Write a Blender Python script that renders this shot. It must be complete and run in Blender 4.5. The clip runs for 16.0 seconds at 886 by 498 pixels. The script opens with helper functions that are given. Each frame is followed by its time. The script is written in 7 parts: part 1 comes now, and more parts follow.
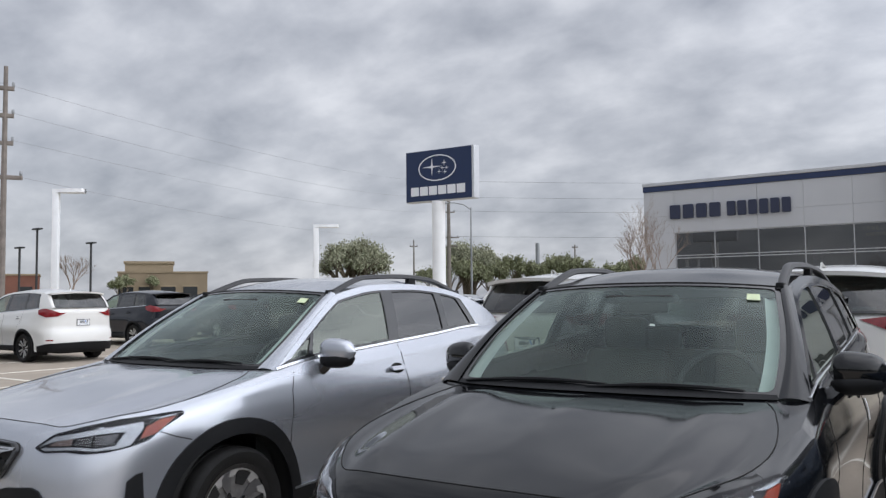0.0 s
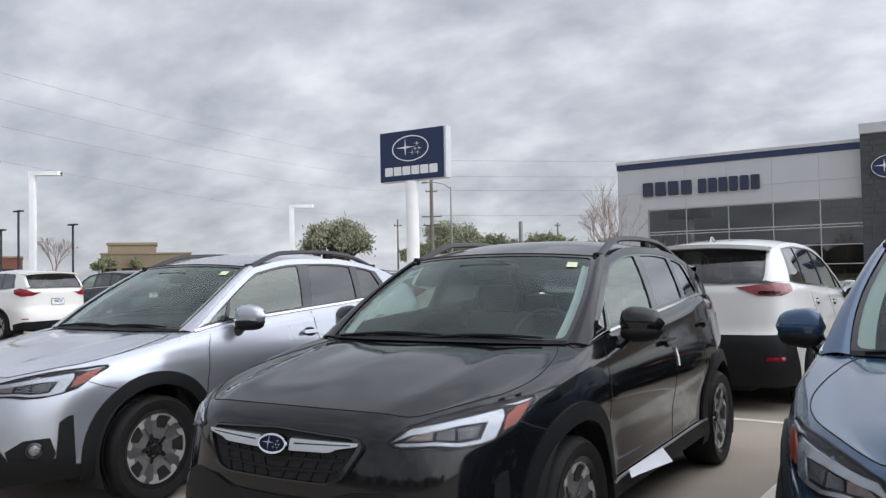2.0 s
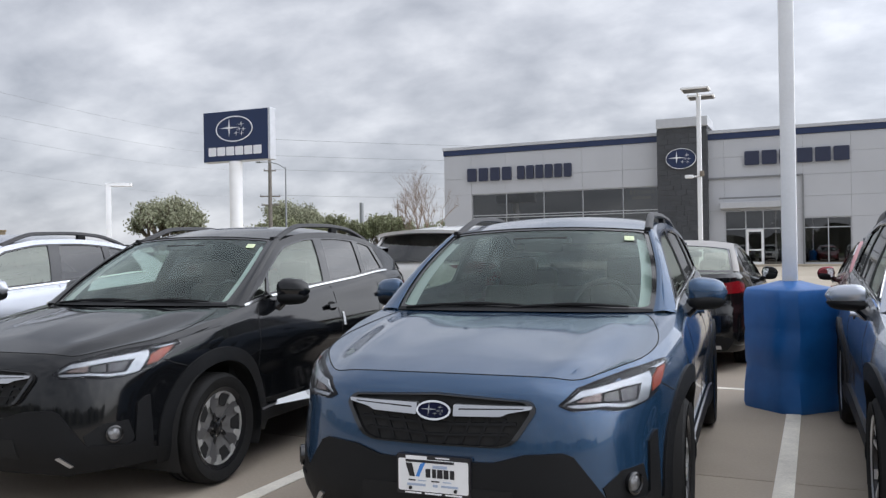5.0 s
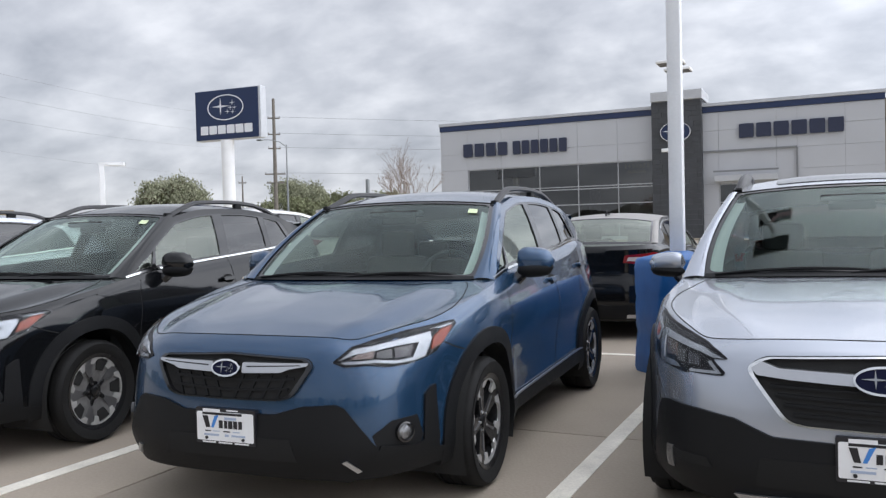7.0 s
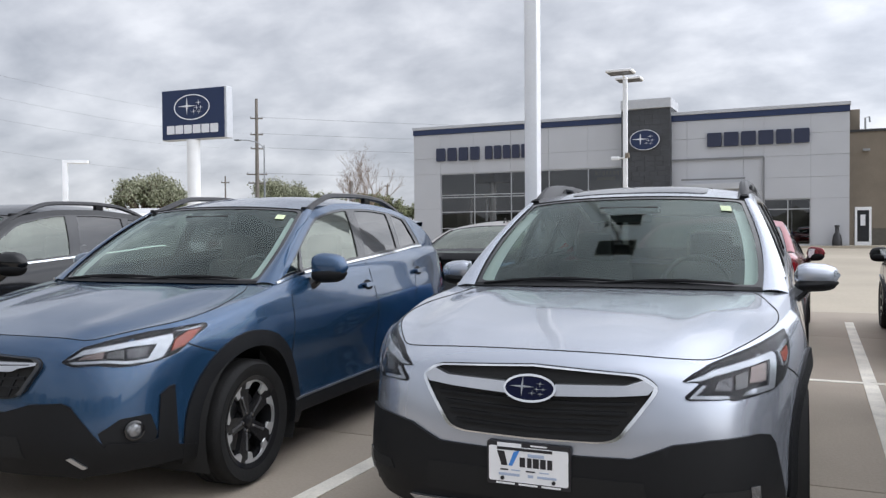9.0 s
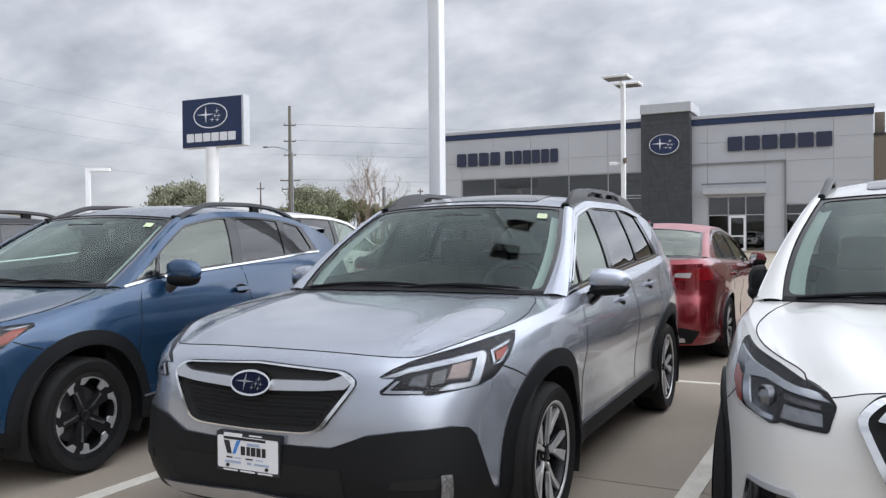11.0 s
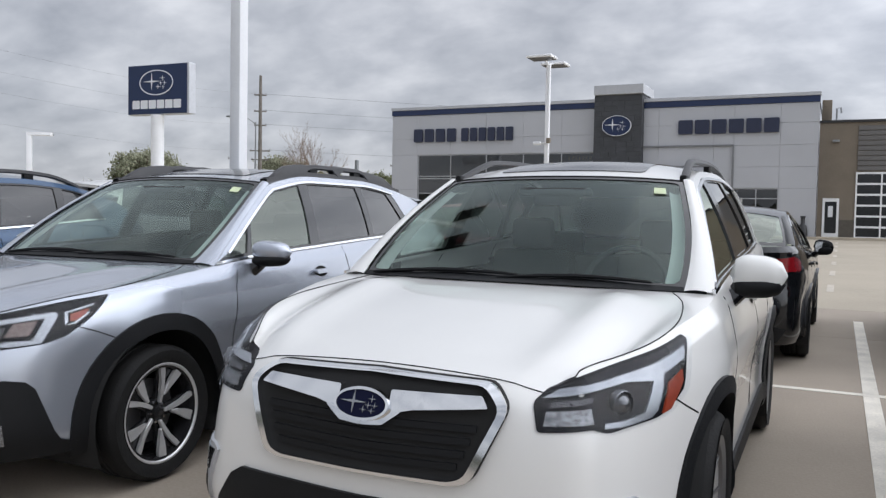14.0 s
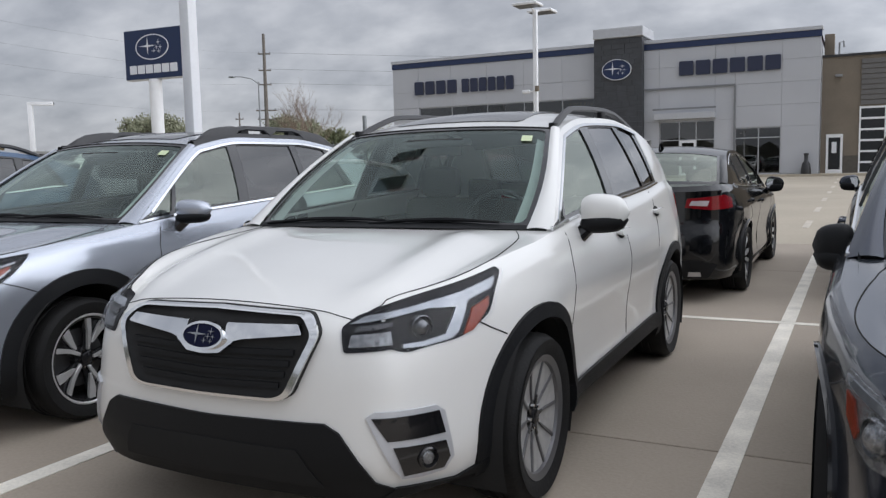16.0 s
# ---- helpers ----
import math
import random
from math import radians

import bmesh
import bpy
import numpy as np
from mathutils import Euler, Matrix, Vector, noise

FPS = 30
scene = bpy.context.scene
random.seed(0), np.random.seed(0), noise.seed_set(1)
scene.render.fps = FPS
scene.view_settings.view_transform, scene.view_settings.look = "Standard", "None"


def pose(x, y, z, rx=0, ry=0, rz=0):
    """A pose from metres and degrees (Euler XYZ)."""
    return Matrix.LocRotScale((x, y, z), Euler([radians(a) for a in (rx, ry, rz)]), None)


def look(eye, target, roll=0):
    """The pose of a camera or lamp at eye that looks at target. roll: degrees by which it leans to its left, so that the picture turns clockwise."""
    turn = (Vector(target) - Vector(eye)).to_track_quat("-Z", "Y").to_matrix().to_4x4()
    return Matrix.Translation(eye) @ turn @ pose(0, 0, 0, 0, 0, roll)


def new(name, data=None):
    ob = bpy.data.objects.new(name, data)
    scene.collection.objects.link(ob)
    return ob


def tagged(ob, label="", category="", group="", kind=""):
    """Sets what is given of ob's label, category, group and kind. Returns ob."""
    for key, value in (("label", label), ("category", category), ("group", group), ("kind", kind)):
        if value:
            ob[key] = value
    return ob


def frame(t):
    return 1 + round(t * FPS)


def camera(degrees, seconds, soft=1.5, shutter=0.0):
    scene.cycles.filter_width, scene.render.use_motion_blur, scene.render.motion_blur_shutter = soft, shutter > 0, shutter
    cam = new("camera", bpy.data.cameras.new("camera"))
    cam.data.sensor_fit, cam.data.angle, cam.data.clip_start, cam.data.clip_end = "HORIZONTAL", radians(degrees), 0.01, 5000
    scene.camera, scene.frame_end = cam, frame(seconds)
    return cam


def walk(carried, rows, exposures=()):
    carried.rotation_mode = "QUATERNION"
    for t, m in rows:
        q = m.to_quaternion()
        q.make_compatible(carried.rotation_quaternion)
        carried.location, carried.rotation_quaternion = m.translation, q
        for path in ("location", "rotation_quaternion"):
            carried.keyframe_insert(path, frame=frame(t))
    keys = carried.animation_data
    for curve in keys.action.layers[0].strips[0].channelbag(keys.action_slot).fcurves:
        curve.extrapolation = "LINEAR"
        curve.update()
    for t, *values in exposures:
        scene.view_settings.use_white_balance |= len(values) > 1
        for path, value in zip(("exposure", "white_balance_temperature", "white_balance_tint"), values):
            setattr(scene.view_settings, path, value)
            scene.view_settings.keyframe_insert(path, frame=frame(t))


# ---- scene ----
cam = camera(57.2, 16.0, soft=1.35)
PATH = [
    (0, (0.605, -0.669, 1.427), (-0.576, 0.941, 1.542), -0.6),
    (0.5, (0.827, -0.655, 1.384), (-0.391, 0.93, 1.462), -0.4),
    (1, (1.037, -0.719, 1.396), (-0.183, 0.865, 1.461), -0.9),
    (1.5, (1.288, -0.914, 1.369), (0.094, 0.689, 1.437), -1.4),
    (2, (1.575, -0.94, 1.365), (0.418, 0.689, 1.428), -1.1),
    (2.5, (1.862, -0.986, 1.373), (0.778, 0.693, 1.437), -1.1),
    (3, (2.118, -1.236, 1.344), (1.124, 0.499, 1.367), -1.8),
    (3.5, (2.356, -1.358, 1.367), (1.429, 0.414, 1.359), -1.0),
    (4, (2.7, -1.393, 1.349), (1.836, 0.411, 1.362), -0.0),
    (4.2, (2.802, -1.427, 1.357), (1.965, 0.39, 1.378), -0.2),
    (6.3, (3.826, -1.583, 1.298), (2.975, 0.227, 1.279), -1.8),
    (6.5, (3.924, -1.518, 1.304), (3.061, 0.286, 1.284), -1.5),
    (7, (4.196, -1.411, 1.299), (3.336, 0.394, 1.25), -1.4),
    (7.5, (4.53, -1.406, 1.307), (3.694, 0.408, 1.213), -1.8),
    (8, (4.782, -1.282, 1.292), (3.981, 0.55, 1.224), -1.0),
    (8.5, (5.06, -1.128, 1.318), (4.264, 0.707, 1.28), -0.3),
    (8.7, (5.156, -1.096, 1.309), (4.342, 0.731, 1.266), -0.4),
    (10.8, (6.334, -0.742, 1.292), (5.439, 1.046, 1.27), 0.1),
    (11, (6.495, -0.746, 1.303), (5.574, 1.029, 1.275), -0.5),
    (11.5, (6.776, -0.625, 1.304), (5.842, 1.142, 1.229), -1.8),
    (12, (7.029, -0.418, 1.299), (6.127, 1.365, 1.211), -1.1),
    (12.5, (7.306, -0.367, 1.312), (6.372, 1.4, 1.256), -1.4),
    (13, (7.619, -0.359, 1.354), (6.677, 1.404, 1.307), -1.5),
    (13.5, (7.865, -0.263, 1.306), (6.992, 1.535, 1.244), 0.8),
    (14, (8.131, -0.173, 1.304), (7.255, 1.623, 1.216), 1.1),
    (14.5, (8.354, -0.116, 1.322), (7.33, 1.6, 1.235), -0.9),
    (15, (8.564, -0.031, 1.34), (7.47, 1.642, 1.273), -1.7),
    (15.5, (8.707, -0.042, 1.305), (7.727, 1.7, 1.219), -1.8),
    (16, (8.855, -0.203, 1.299), (7.948, 1.568, 1.095), -1.3),
]
walk(cam, [(t, look(eye, target, roll)) for t, eye, target, roll in PATH], exposures=[(0, 0.0), (1.2, 0.17), (3.5, 0.17), (6.5, 0.27), (10, 0.27), (12, 0.11), (14, 0.01), (15.5, -0.05), (16, -0.17)])

# ---- light: a bright overcast sky with streaked cloud, and a weak, very soft sun ----
SUN_EL, SUN_AZ = radians(37), radians(73)
world = bpy.data.worlds.new("overcast")
scene.world = world
world.use_nodes = True
wn, wl = world.node_tree.nodes, world.node_tree.links
wn.clear()


def wnode(kind, **settings):
    n = wn.new(kind)
    for key, value in settings.items():
        n.inputs[key].default_value = value
    return n


def wmath(op, a, b=None):
    n = wn.new("ShaderNodeMath")
    n.operation = op
    for i, v in enumerate((a, b)):
        if v is None:
            continue
        if isinstance(v, (int, float)):
            n.inputs[i].default_value = v
        else:
            wl.new(v, n.inputs[i])
    return n.outputs[0]


sky = wn.new("ShaderNodeTexSky")
sky.sky_type, sky.sun_disc, sky.sun_elevation, sky.sun_rotation = "NISHITA", False, SUN_EL, SUN_AZ
coord = wn.new("ShaderNodeTexCoord")
split = wn.new("ShaderNodeSeparateXYZ")
wl.new(coord.outputs["Generated"], split.inputs[0])
lift = wmath("ADD", wmath("MAXIMUM", split.outputs[2], 0.0), 0.42)
flat = wn.new("ShaderNodeCombineXYZ")
wl.new(wmath("DIVIDE", split.outputs[0], lift), flat.inputs[0])
wl.new(wmath("DIVIDE", split.outputs[1], lift), flat.inputs[1])
turn = wn.new("ShaderNodeMapping")
turn.inputs["Rotation"].default_value = (0, 0, radians(-12))
turn.inputs["Scale"].default_value = (0.9, 1.1, 1)
wl.new(flat.outputs[0], turn.inputs[0])
big = wnode("ShaderNodeTexNoise", Scale=1.7, Detail=3, Roughness=0.5, Distortion=0.2)
small = wnode("ShaderNodeTexNoise", Scale=6.4, Detail=6, Roughness=0.52, Distortion=0.12)
for n in (big, small):
    wl.new(turn.outputs[0], n.inputs["Vector"])
cloud = wmath("ADD", wmath("MULTIPLY", big.outputs[0], 0.48), wmath("MULTIPLY", small.outputs[0], 0.52))
ramp = wn.new("ShaderNodeValToRGB")
ramp.color_ramp.elements[0].position, ramp.color_ramp.elements[0].color = 0.35, (0.345, 0.368, 0.425, 1)
ramp.color_ramp.elements[1].position, ramp.color_ramp.elements[1].color = 0.65, (0.745, 0.765, 0.822, 1)
mid = ramp.color_ramp.elements.new(0.5)
mid.color = (0.527, 0.55, 0.610, 1)
wl.new(cloud, ramp.inputs[0])
mix = wn.new("ShaderNodeMix")
mix.data_type = "RGBA"
mix.inputs[0].default_value = 0.93
thin = wn.new("ShaderNodeVectorMath")
thin.operation = "SCALE"
thin.inputs["Scale"].default_value = 0.12
wl.new(sky.outputs[0], thin.inputs[0])
wl.new(thin.outputs[0], mix.inputs[6])
wl.new(ramp.outputs[0], mix.inputs[7])
back = wn.new("ShaderNodeBackground")
# an overcast sky is brighter overhead and round the hidden sun
glow = wn.new("ShaderNodeVectorMath")
glow.operation = "DOT_PRODUCT"
glow.inputs[1].default_value = (math.sin(SUN_AZ) * math.cos(SUN_EL), math.cos(SUN_AZ) * math.cos(SUN_EL), math.sin(SUN_EL))
wl.new(coord.outputs["Generated"], glow.inputs[0])
halo = wmath("MULTIPLY", wmath("POWER", wmath("MAXIMUM", glow.outputs["Value"], 0.0), 2.3), 2.8)
level = wmath("ADD", wmath("ADD", wmath("MULTIPLY", wmath("MAXIMUM", split.outputs[2], 0.0), 0.48), 0.90), halo)
wl.new(level, back.inputs[1])
wl.new(mix.outputs[2], back.inputs[0])
wl.new(back.outputs[0], wn.new("ShaderNodeOutputWorld").inputs[0])
sun = new("sun", bpy.data.lights.new("sun", "SUN"))
sun.data.energy, sun.data.angle, sun.data.color = 0.6, radians(115), (1.0, 0.96, 0.9)
sun.matrix_world = look((0, 0, 50), Vector((0, 0, 50)) - Vector((math.sin(SUN_AZ) * math.cos(SUN_EL), math.cos(SUN_AZ) * math.cos(SUN_EL), math.sin(SUN_EL))))
scene.view_settings.exposure = 0.0

# ---- materials ----
MATS = {}


def mat(name, color, rough=0.5, metal=0.0, coat=0.0, vary=0.08, scale=6.0, bump=0.0, bump_scale=60.0, spec=0.5, trans=0.0, emit=None, island=0.0, per_object=0.0):
    """A surface of one stuff, with stains at one scale and grain at another."""
    m = bpy.data.materials.new(name)
    m.use_nodes = True
    nt = m.node_tree
    b = nt.nodes["Principled BSDF"]
    b.inputs["Roughness"].default_value, b.inputs["Metallic"].default_value = rough, metal
    b.inputs["Coat Weight"].default_value, b.inputs["Coat Roughness"].default_value = coat, 0.03
    b.inputs["Specular IOR Level"].default_value = spec
    b.inputs["Transmission Weight"].default_value = trans
    tc = nt.nodes.new("ShaderNodeTexCoord")
    n1, n2 = nt.nodes.new("ShaderNodeTexNoise"), nt.nodes.new("ShaderNodeTexNoise")
    n1.inputs["Scale"].default_value, n1.inputs["Detail"].default_value = scale, 4
    n2.inputs["Scale"].default_value, n2.inputs["Detail"].default_value = bump_scale, 3
    for n in (n1, n2):
        nt.links.new(tc.outputs["Object"], n.inputs["Vector"])
    add = nt.nodes.new("ShaderNodeMath")
    add.operation = "MULTIPLY_ADD"
    add.inputs[1].default_value, add.inputs[2].default_value = 0.35, 0.0
    nt.links.new(n2.outputs[0], add.inputs[0])
    mixer = nt.nodes.new("ShaderNodeMath")
    mixer.operation = "MULTIPLY_ADD"
    mixer.inputs[1].default_value = 0.65
    nt.links.new(n1.outputs[0], mixer.inputs[0])
    nt.links.new(add.outputs[0], mixer.inputs[2])
    last = mixer.outputs[0]
    if island or per_object:
        info = nt.nodes.new("ShaderNodeNewGeometry" if island else "ShaderNodeObjectInfo")
        more = nt.nodes.new("ShaderNodeMath")
        more.operation = "MULTIPLY_ADD"
        more.inputs[1].default_value = island or per_object
        nt.links.new(info.outputs["Random Per Island" if island else "Random"], more.inputs[0])
        nt.links.new(last, more.inputs[2])
        last = more.outputs[0]
    ramp = nt.nodes.new("ShaderNodeValToRGB")
    lo, hi = [c * (1 - 2.2 * vary) for c in color], [min(1, c * (1 + 2.2 * vary)) for c in color]
    ramp.color_ramp.elements[0].position, ramp.color_ramp.elements[0].color = 0.25, (*lo, 1)
    ramp.color_ramp.elements[1].position, ramp.color_ramp.elements[1].color = 0.75 + (island or per_object), (*hi, 1)
    nt.links.new(last, ramp.inputs[0])
    nt.links.new(ramp.outputs[0], b.inputs["Base Color"])
    if bump:
        bp = nt.nodes.new("ShaderNodeBump")
        bp.inputs["Strength"].default_value, bp.inputs["Distance"].default_value = bump, 0.01
        nt.links.new(n2.outputs[0], bp.inputs["Height"])
        nt.links.new(bp.outputs[0], b.inputs["Normal"])
    if emit:
        b.inputs["Emission Color"].default_value, b.inputs["Emission Strength"].default_value = (*color, 1), emit
    MATS[name] = m
    return m


def glass(name, tint, gloss=0.0, mirror_tint=(1, 1, 1), face=0.08, rise_power=4.0):
    """A thin pane: light goes straight through it, tinted, and its face mirrors more the flatter it is seen, alike from both sides."""
    m = bpy.data.materials.new(name)
    m.use_nodes = True
    nt = m.node_tree
    nt.nodes.clear()
    out, mx, tr, gl, lw, pw, ma = (nt.nodes.new("ShaderNode" + k) for k in ("OutputMaterial", "MixShader", "BsdfTransparent", "BsdfGlossy", "LayerWeight", "Math", "Math"))
    tr.inputs[0].default_value = (*tint, 1)
    gl.inputs[0].default_value, gl.inputs["Roughness"].default_value = (*mirror_tint, 1), gloss
    lw.inputs["Blend"].default_value = 0.5
    pw.operation, ma.operation = "POWER", "MULTIPLY_ADD"
    pw.inputs[1].default_value = rise_power
    ma.inputs[1].default_value, ma.inputs[2].default_value = 1 - face, face
    nt.links.new(lw.outputs["Facing"], pw.inputs[0])
    nt.links.new(pw.outputs[0], ma.inputs[0])
    nt.links.new(ma.outputs[0], mx.inputs[0])
    nt.links.new(tr.outputs[0], mx.inputs[1])
    nt.links.new(gl.outputs[0], mx.inputs[2])
    nt.links.new(mx.outputs[0], out.inputs[0])
    MATS[name] = m
    return m


def paint(name, color, metal=0.55, rough=0.32, coat=1.0):
    m = mat(name, color, rough=rough, metal=metal, coat=coat, vary=0.015, scale=3.0, bump_scale=900.0)
    m.node_tree.nodes["Principled BSDF"].inputs["Coat Roughness"].default_value = 0.055
    return m


paint("paint_silver", (0.445, 0.465, 0.51), 0.70, 0.26)
paint("paint_black", (0.005, 0.0055, 0.0065), 0.0, 0.07, 0.0)
paint("paint_blue", (0.019, 0.061, 0.131), 0.52, 0.25)
paint("paint_ice", (0.435, 0.465, 0.525), 0.70, 0.27)
paint("paint_white", (0.71, 0.706, 0.682), 0.0, 0.35)
paint("paint_grey", (0.030, 0.038, 0.056), 0.7, 0.24)
paint("paint_red", (0.24, 0.018, 0.026), 0.6, 0.25)
paint("paint_dark", (0.010, 0.012, 0.018), 0.0, 0.08, 0.0)
mat("cladding", (0.0065, 0.007, 0.008), rough=0.55, vary=0.12, scale=4, bump=0.15, bump_scale=700, spec=0.22)
mat("rail_grey", (0.022, 0.022, 0.024), rough=0.42, vary=0.1, scale=8)
mat("gloss_black", (0.008, 0.008, 0.009), rough=0.12, vary=0.02, coat=0.5)
mat("gap", (0.004, 0.004, 0.004), rough=0.9, vary=0.02)
mat("liner", (0.010, 0.010, 0.010), rough=0.9, vary=0.1)
mat("chrome", (0.78, 0.79, 0.80), rough=0.10, metal=1.0, vary=0.01)
mat("satin", (0.52, 0.53, 0.55), rough=0.28, metal=0.9, vary=0.03)
mat("rubber", (0.010, 0.010, 0.010), rough=0.75, spec=0.3, vary=0.15, scale=14, bump=0.25, bump_scale=90)
mat("alloy_dark", (0.028, 0.028, 0.030), rough=0.25, metal=0.5, vary=0.05)
mat("alloy_bright", (0.60, 0.60, 0.60), rough=0.30, metal=0.5, vary=0.06)
mat("alloy_claw", (0.58, 0.58, 0.58), rough=0.30, metal=0.6, vary=0.06)
mat("alloy_grey", (0.16, 0.16, 0.165), rough=0.35, metal=0.6, vary=0.06)
mat("alloy_wrapped", (0.145, 0.142, 0.14), rough=0.30, vary=0.16, scale=18, bump=0.3, bump_scale=40)
mat("wheel_film", (0.34, 0.335, 0.325), rough=0.28, vary=0.10, scale=14, bump=0.25, bump_scale=30)
mat("lamp_dark", (0.010, 0.010, 0.012), rough=0.2, spec=0.14, vary=0.1, scale=20)
mat("lamp_reflector", (0.26, 0.265, 0.275), rough=0.18, metal=0.85, vary=0.42, scale=70, bump=0.5, bump_scale=160)
mat("lamp_facets", (0.075, 0.075, 0.08), rough=0.2, metal=0.6, vary=0.44, scale=60, bump=0.3, bump_scale=160)
mat("lamp_strip", (0.33, 0.345, 0.37), rough=0.18, metal=0.65, vary=0.13, scale=16)
mat("lamp_lens", (0.16, 0.165, 0.175), rough=0.07, metal=0.7, vary=0.2, scale=40)
mat("amber", (0.25, 0.030, 0.007), rough=0.3, coat=0.1, vary=0.12, scale=60)
mat("tail_red", (0.19, 0.006, 0.010), rough=0.10, coat=0.6, vary=0.12, scale=30)
mat("tail_clear", (0.55, 0.5, 0.5), rough=0.15, vary=0.1)
mat("plate_white", (0.76, 0.77, 0.78), rough=0.35, vary=0.02)
mat("plate_ink", (0.012, 0.012, 0.016), rough=0.4, vary=0.02)
mat("plate_blue", (0.05, 0.22, 0.60), rough=0.4, vary=0.02)
mat("plate_pale", (0.36, 0.43, 0.56), rough=0.4, vary=0.02)
mat("badge_blue", (0.004, 0.006, 0.026), rough=0.4, spec=0.12, vary=0.03)
mat("interior", (0.020, 0.021, 0.022), rough=0.75, vary=0.15, scale=10)
mat("seat_cloth", (0.05, 0.05, 0.052), rough=0.85, vary=0.15, scale=14)
mat("headliner", (0.28, 0.275, 0.26), rough=0.9, vary=0.04)
mat("trim_light", (0.42, 0.42, 0.40), rough=0.85, vary=0.04)
mat("film_grey", (0.30, 0.285, 0.27), rough=0.4, vary=0.10, scale=5)
mat("film_pink", (0.42, 0.19, 0.20), rough=0.4, vary=0.10, scale=5)
mat("lamp_amber", (0.15, 0.118, 0.108), rough=0.2, metal=0.6, vary=0.2, scale=60)
mat("sticker", (0.58, 0.66, 0.42), rough=0.6, vary=0.04)
mat("paper", (0.75, 0.76, 0.78), rough=0.45, vary=0.04)
glass("glass_windshield", (0.74, 0.87, 0.83), mirror_tint=(0.88, 1.0, 0.96), face=0.055)
glass("glass_side", (0.52, 0.58, 0.50), mirror_tint=(0.94, 1.0, 0.90), face=0.15, rise_power=3.8)
glass("glass_privacy", (0.11, 0.12, 0.12), face=0.085, rise_power=3.8)
glass("glass_lamp", (0.90, 0.91, 0.92), face=0.015, rise_power=7.0)

mat("concrete_lot", (0.338, 0.288, 0.232), rough=0.85, vary=0.10, scale=0.9, bump=0.25, bump_scale=55, per_object=0.10)
mat("concrete_far", (0.40, 0.35, 0.275), rough=0.9, vary=0.10, scale=0.25, bump=0.2, bump_scale=20)
mat("joint", (0.06, 0.055, 0.05), rough=0.95, vary=0.2)
mat("line_paint", (0.72, 0.68, 0.595), rough=0.7, vary=0.15, scale=3.5, bump=0.2, bump_scale=80)
mat("line_worn", (0.50, 0.455, 0.385), rough=0.8, vary=0.14, scale=3)
mat("grass", (0.085, 0.10, 0.035), rough=0.95, vary=0.2, scale=0.08, bump=0.4, bump_scale=4)
mat("panel_grey", (0.475, 0.485, 0.51), rough=0.42, metal=0.1, vary=0.035, scale=0.5, per_object=0.05)
mat("panel_joint", (0.20, 0.205, 0.215), rough=0.7, vary=0.05)
mat("fascia_blue", (0.014, 0.028, 0.085), rough=0.3, vary=0.04)
mat("coping", (0.50, 0.51, 0.53), rough=0.4, metal=0.3, vary=0.03)
mat("tower_stone", (0.055, 0.058, 0.064), rough=0.75, vary=0.14, scale=2, bump=0.3, bump_scale=18, per_object=0.12)
mat("letter_blue", (0.022, 0.028, 0.06), rough=0.35, vary=0.04)
mat("mullion", (0.46, 0.47, 0.49), rough=0.35, metal=0.6, vary=0.03)
mat("tan_block", (0.20, 0.168, 0.13), rough=0.85, vary=0.07, scale=1.2, bump=0.2, bump_scale=14)
mat("dark_block", (0.10, 0.09, 0.075), rough=0.85, vary=0.1)
mat("shutter", (0.16, 0.155, 0.15), rough=0.6, metal=0.3, vary=0.05)
mat("white_paint", (0.82, 0.83, 0.84), rough=0.4, vary=0.035, scale=2.5)
mat("sign_blue", (0.008, 0.022, 0.075), rough=0.40, coat=0.0, vary=0.05, scale=0.8)
mat("sign_white", (0.74, 0.75, 0.78), rough=0.4, vary=0.02)
mat("sign_cabinet", (0.55, 0.57, 0.60), rough=0.4, metal=0.2, vary=0.04)
mat("blue_wrap", (0.012, 0.115, 0.36), rough=0.38, vary=0.14, scale=2.2, bump=0.35, bump_scale=7)
mat("wood_pole", (0.20, 0.175, 0.155), rough=0.9, vary=0.18, scale=3)
mat("dark_metal", (0.05, 0.05, 0.052), rough=0.5, metal=0.5, vary=0.08)
mat("grey_metal", (0.30, 0.31, 0.32), rough=0.45, metal=0.6, vary=0.06)
mat("wire", (0.26, 0.26, 0.28), rough=0.6, vary=0.05)
mat("brick_far", (0.20, 0.085, 0.06), rough=0.9, vary=0.12, scale=0.8)
mat("tan_wall", (0.26, 0.20, 0.135), rough=0.85, vary=0.06, scale=0.5)
mat("tan_roof", (0.31, 0.24, 0.16), rough=0.8, vary=0.05)
mat("shop_dark", (0.02, 0.022, 0.025), rough=0.15, vary=0.1)
mat("shop_inside", (0.13, 0.125, 0.12), rough=0.8, vary=0.2, scale=0.7)
mat("bark", (0.13, 0.10, 0.075), rough=0.95, vary=0.2, scale=6, bump=0.3, bump_scale=30)
mat("twig", (0.24, 0.18, 0.14), rough=0.9, vary=0.15, scale=6)
mat("leaf_bud", (0.255, 0.26, 0.175), rough=0.8, vary=0.16, scale=2, island=0.5)
mat("leaf_green", (0.20, 0.21, 0.12), rough=0.8, vary=0.18, scale=2, island=0.5)
# for the added band behind the camera, seen only in reflections
mat("reflection_band", (0.17, 0.165, 0.14), rough=0.95, vary=0.3, scale=0.12)
mat("lamp_under", (0.05, 0.05, 0.055), rough=0.35, vary=0.1)
mat("neon_yellow", (0.75, 0.55, 0.06), rough=0.4, vary=0.05)
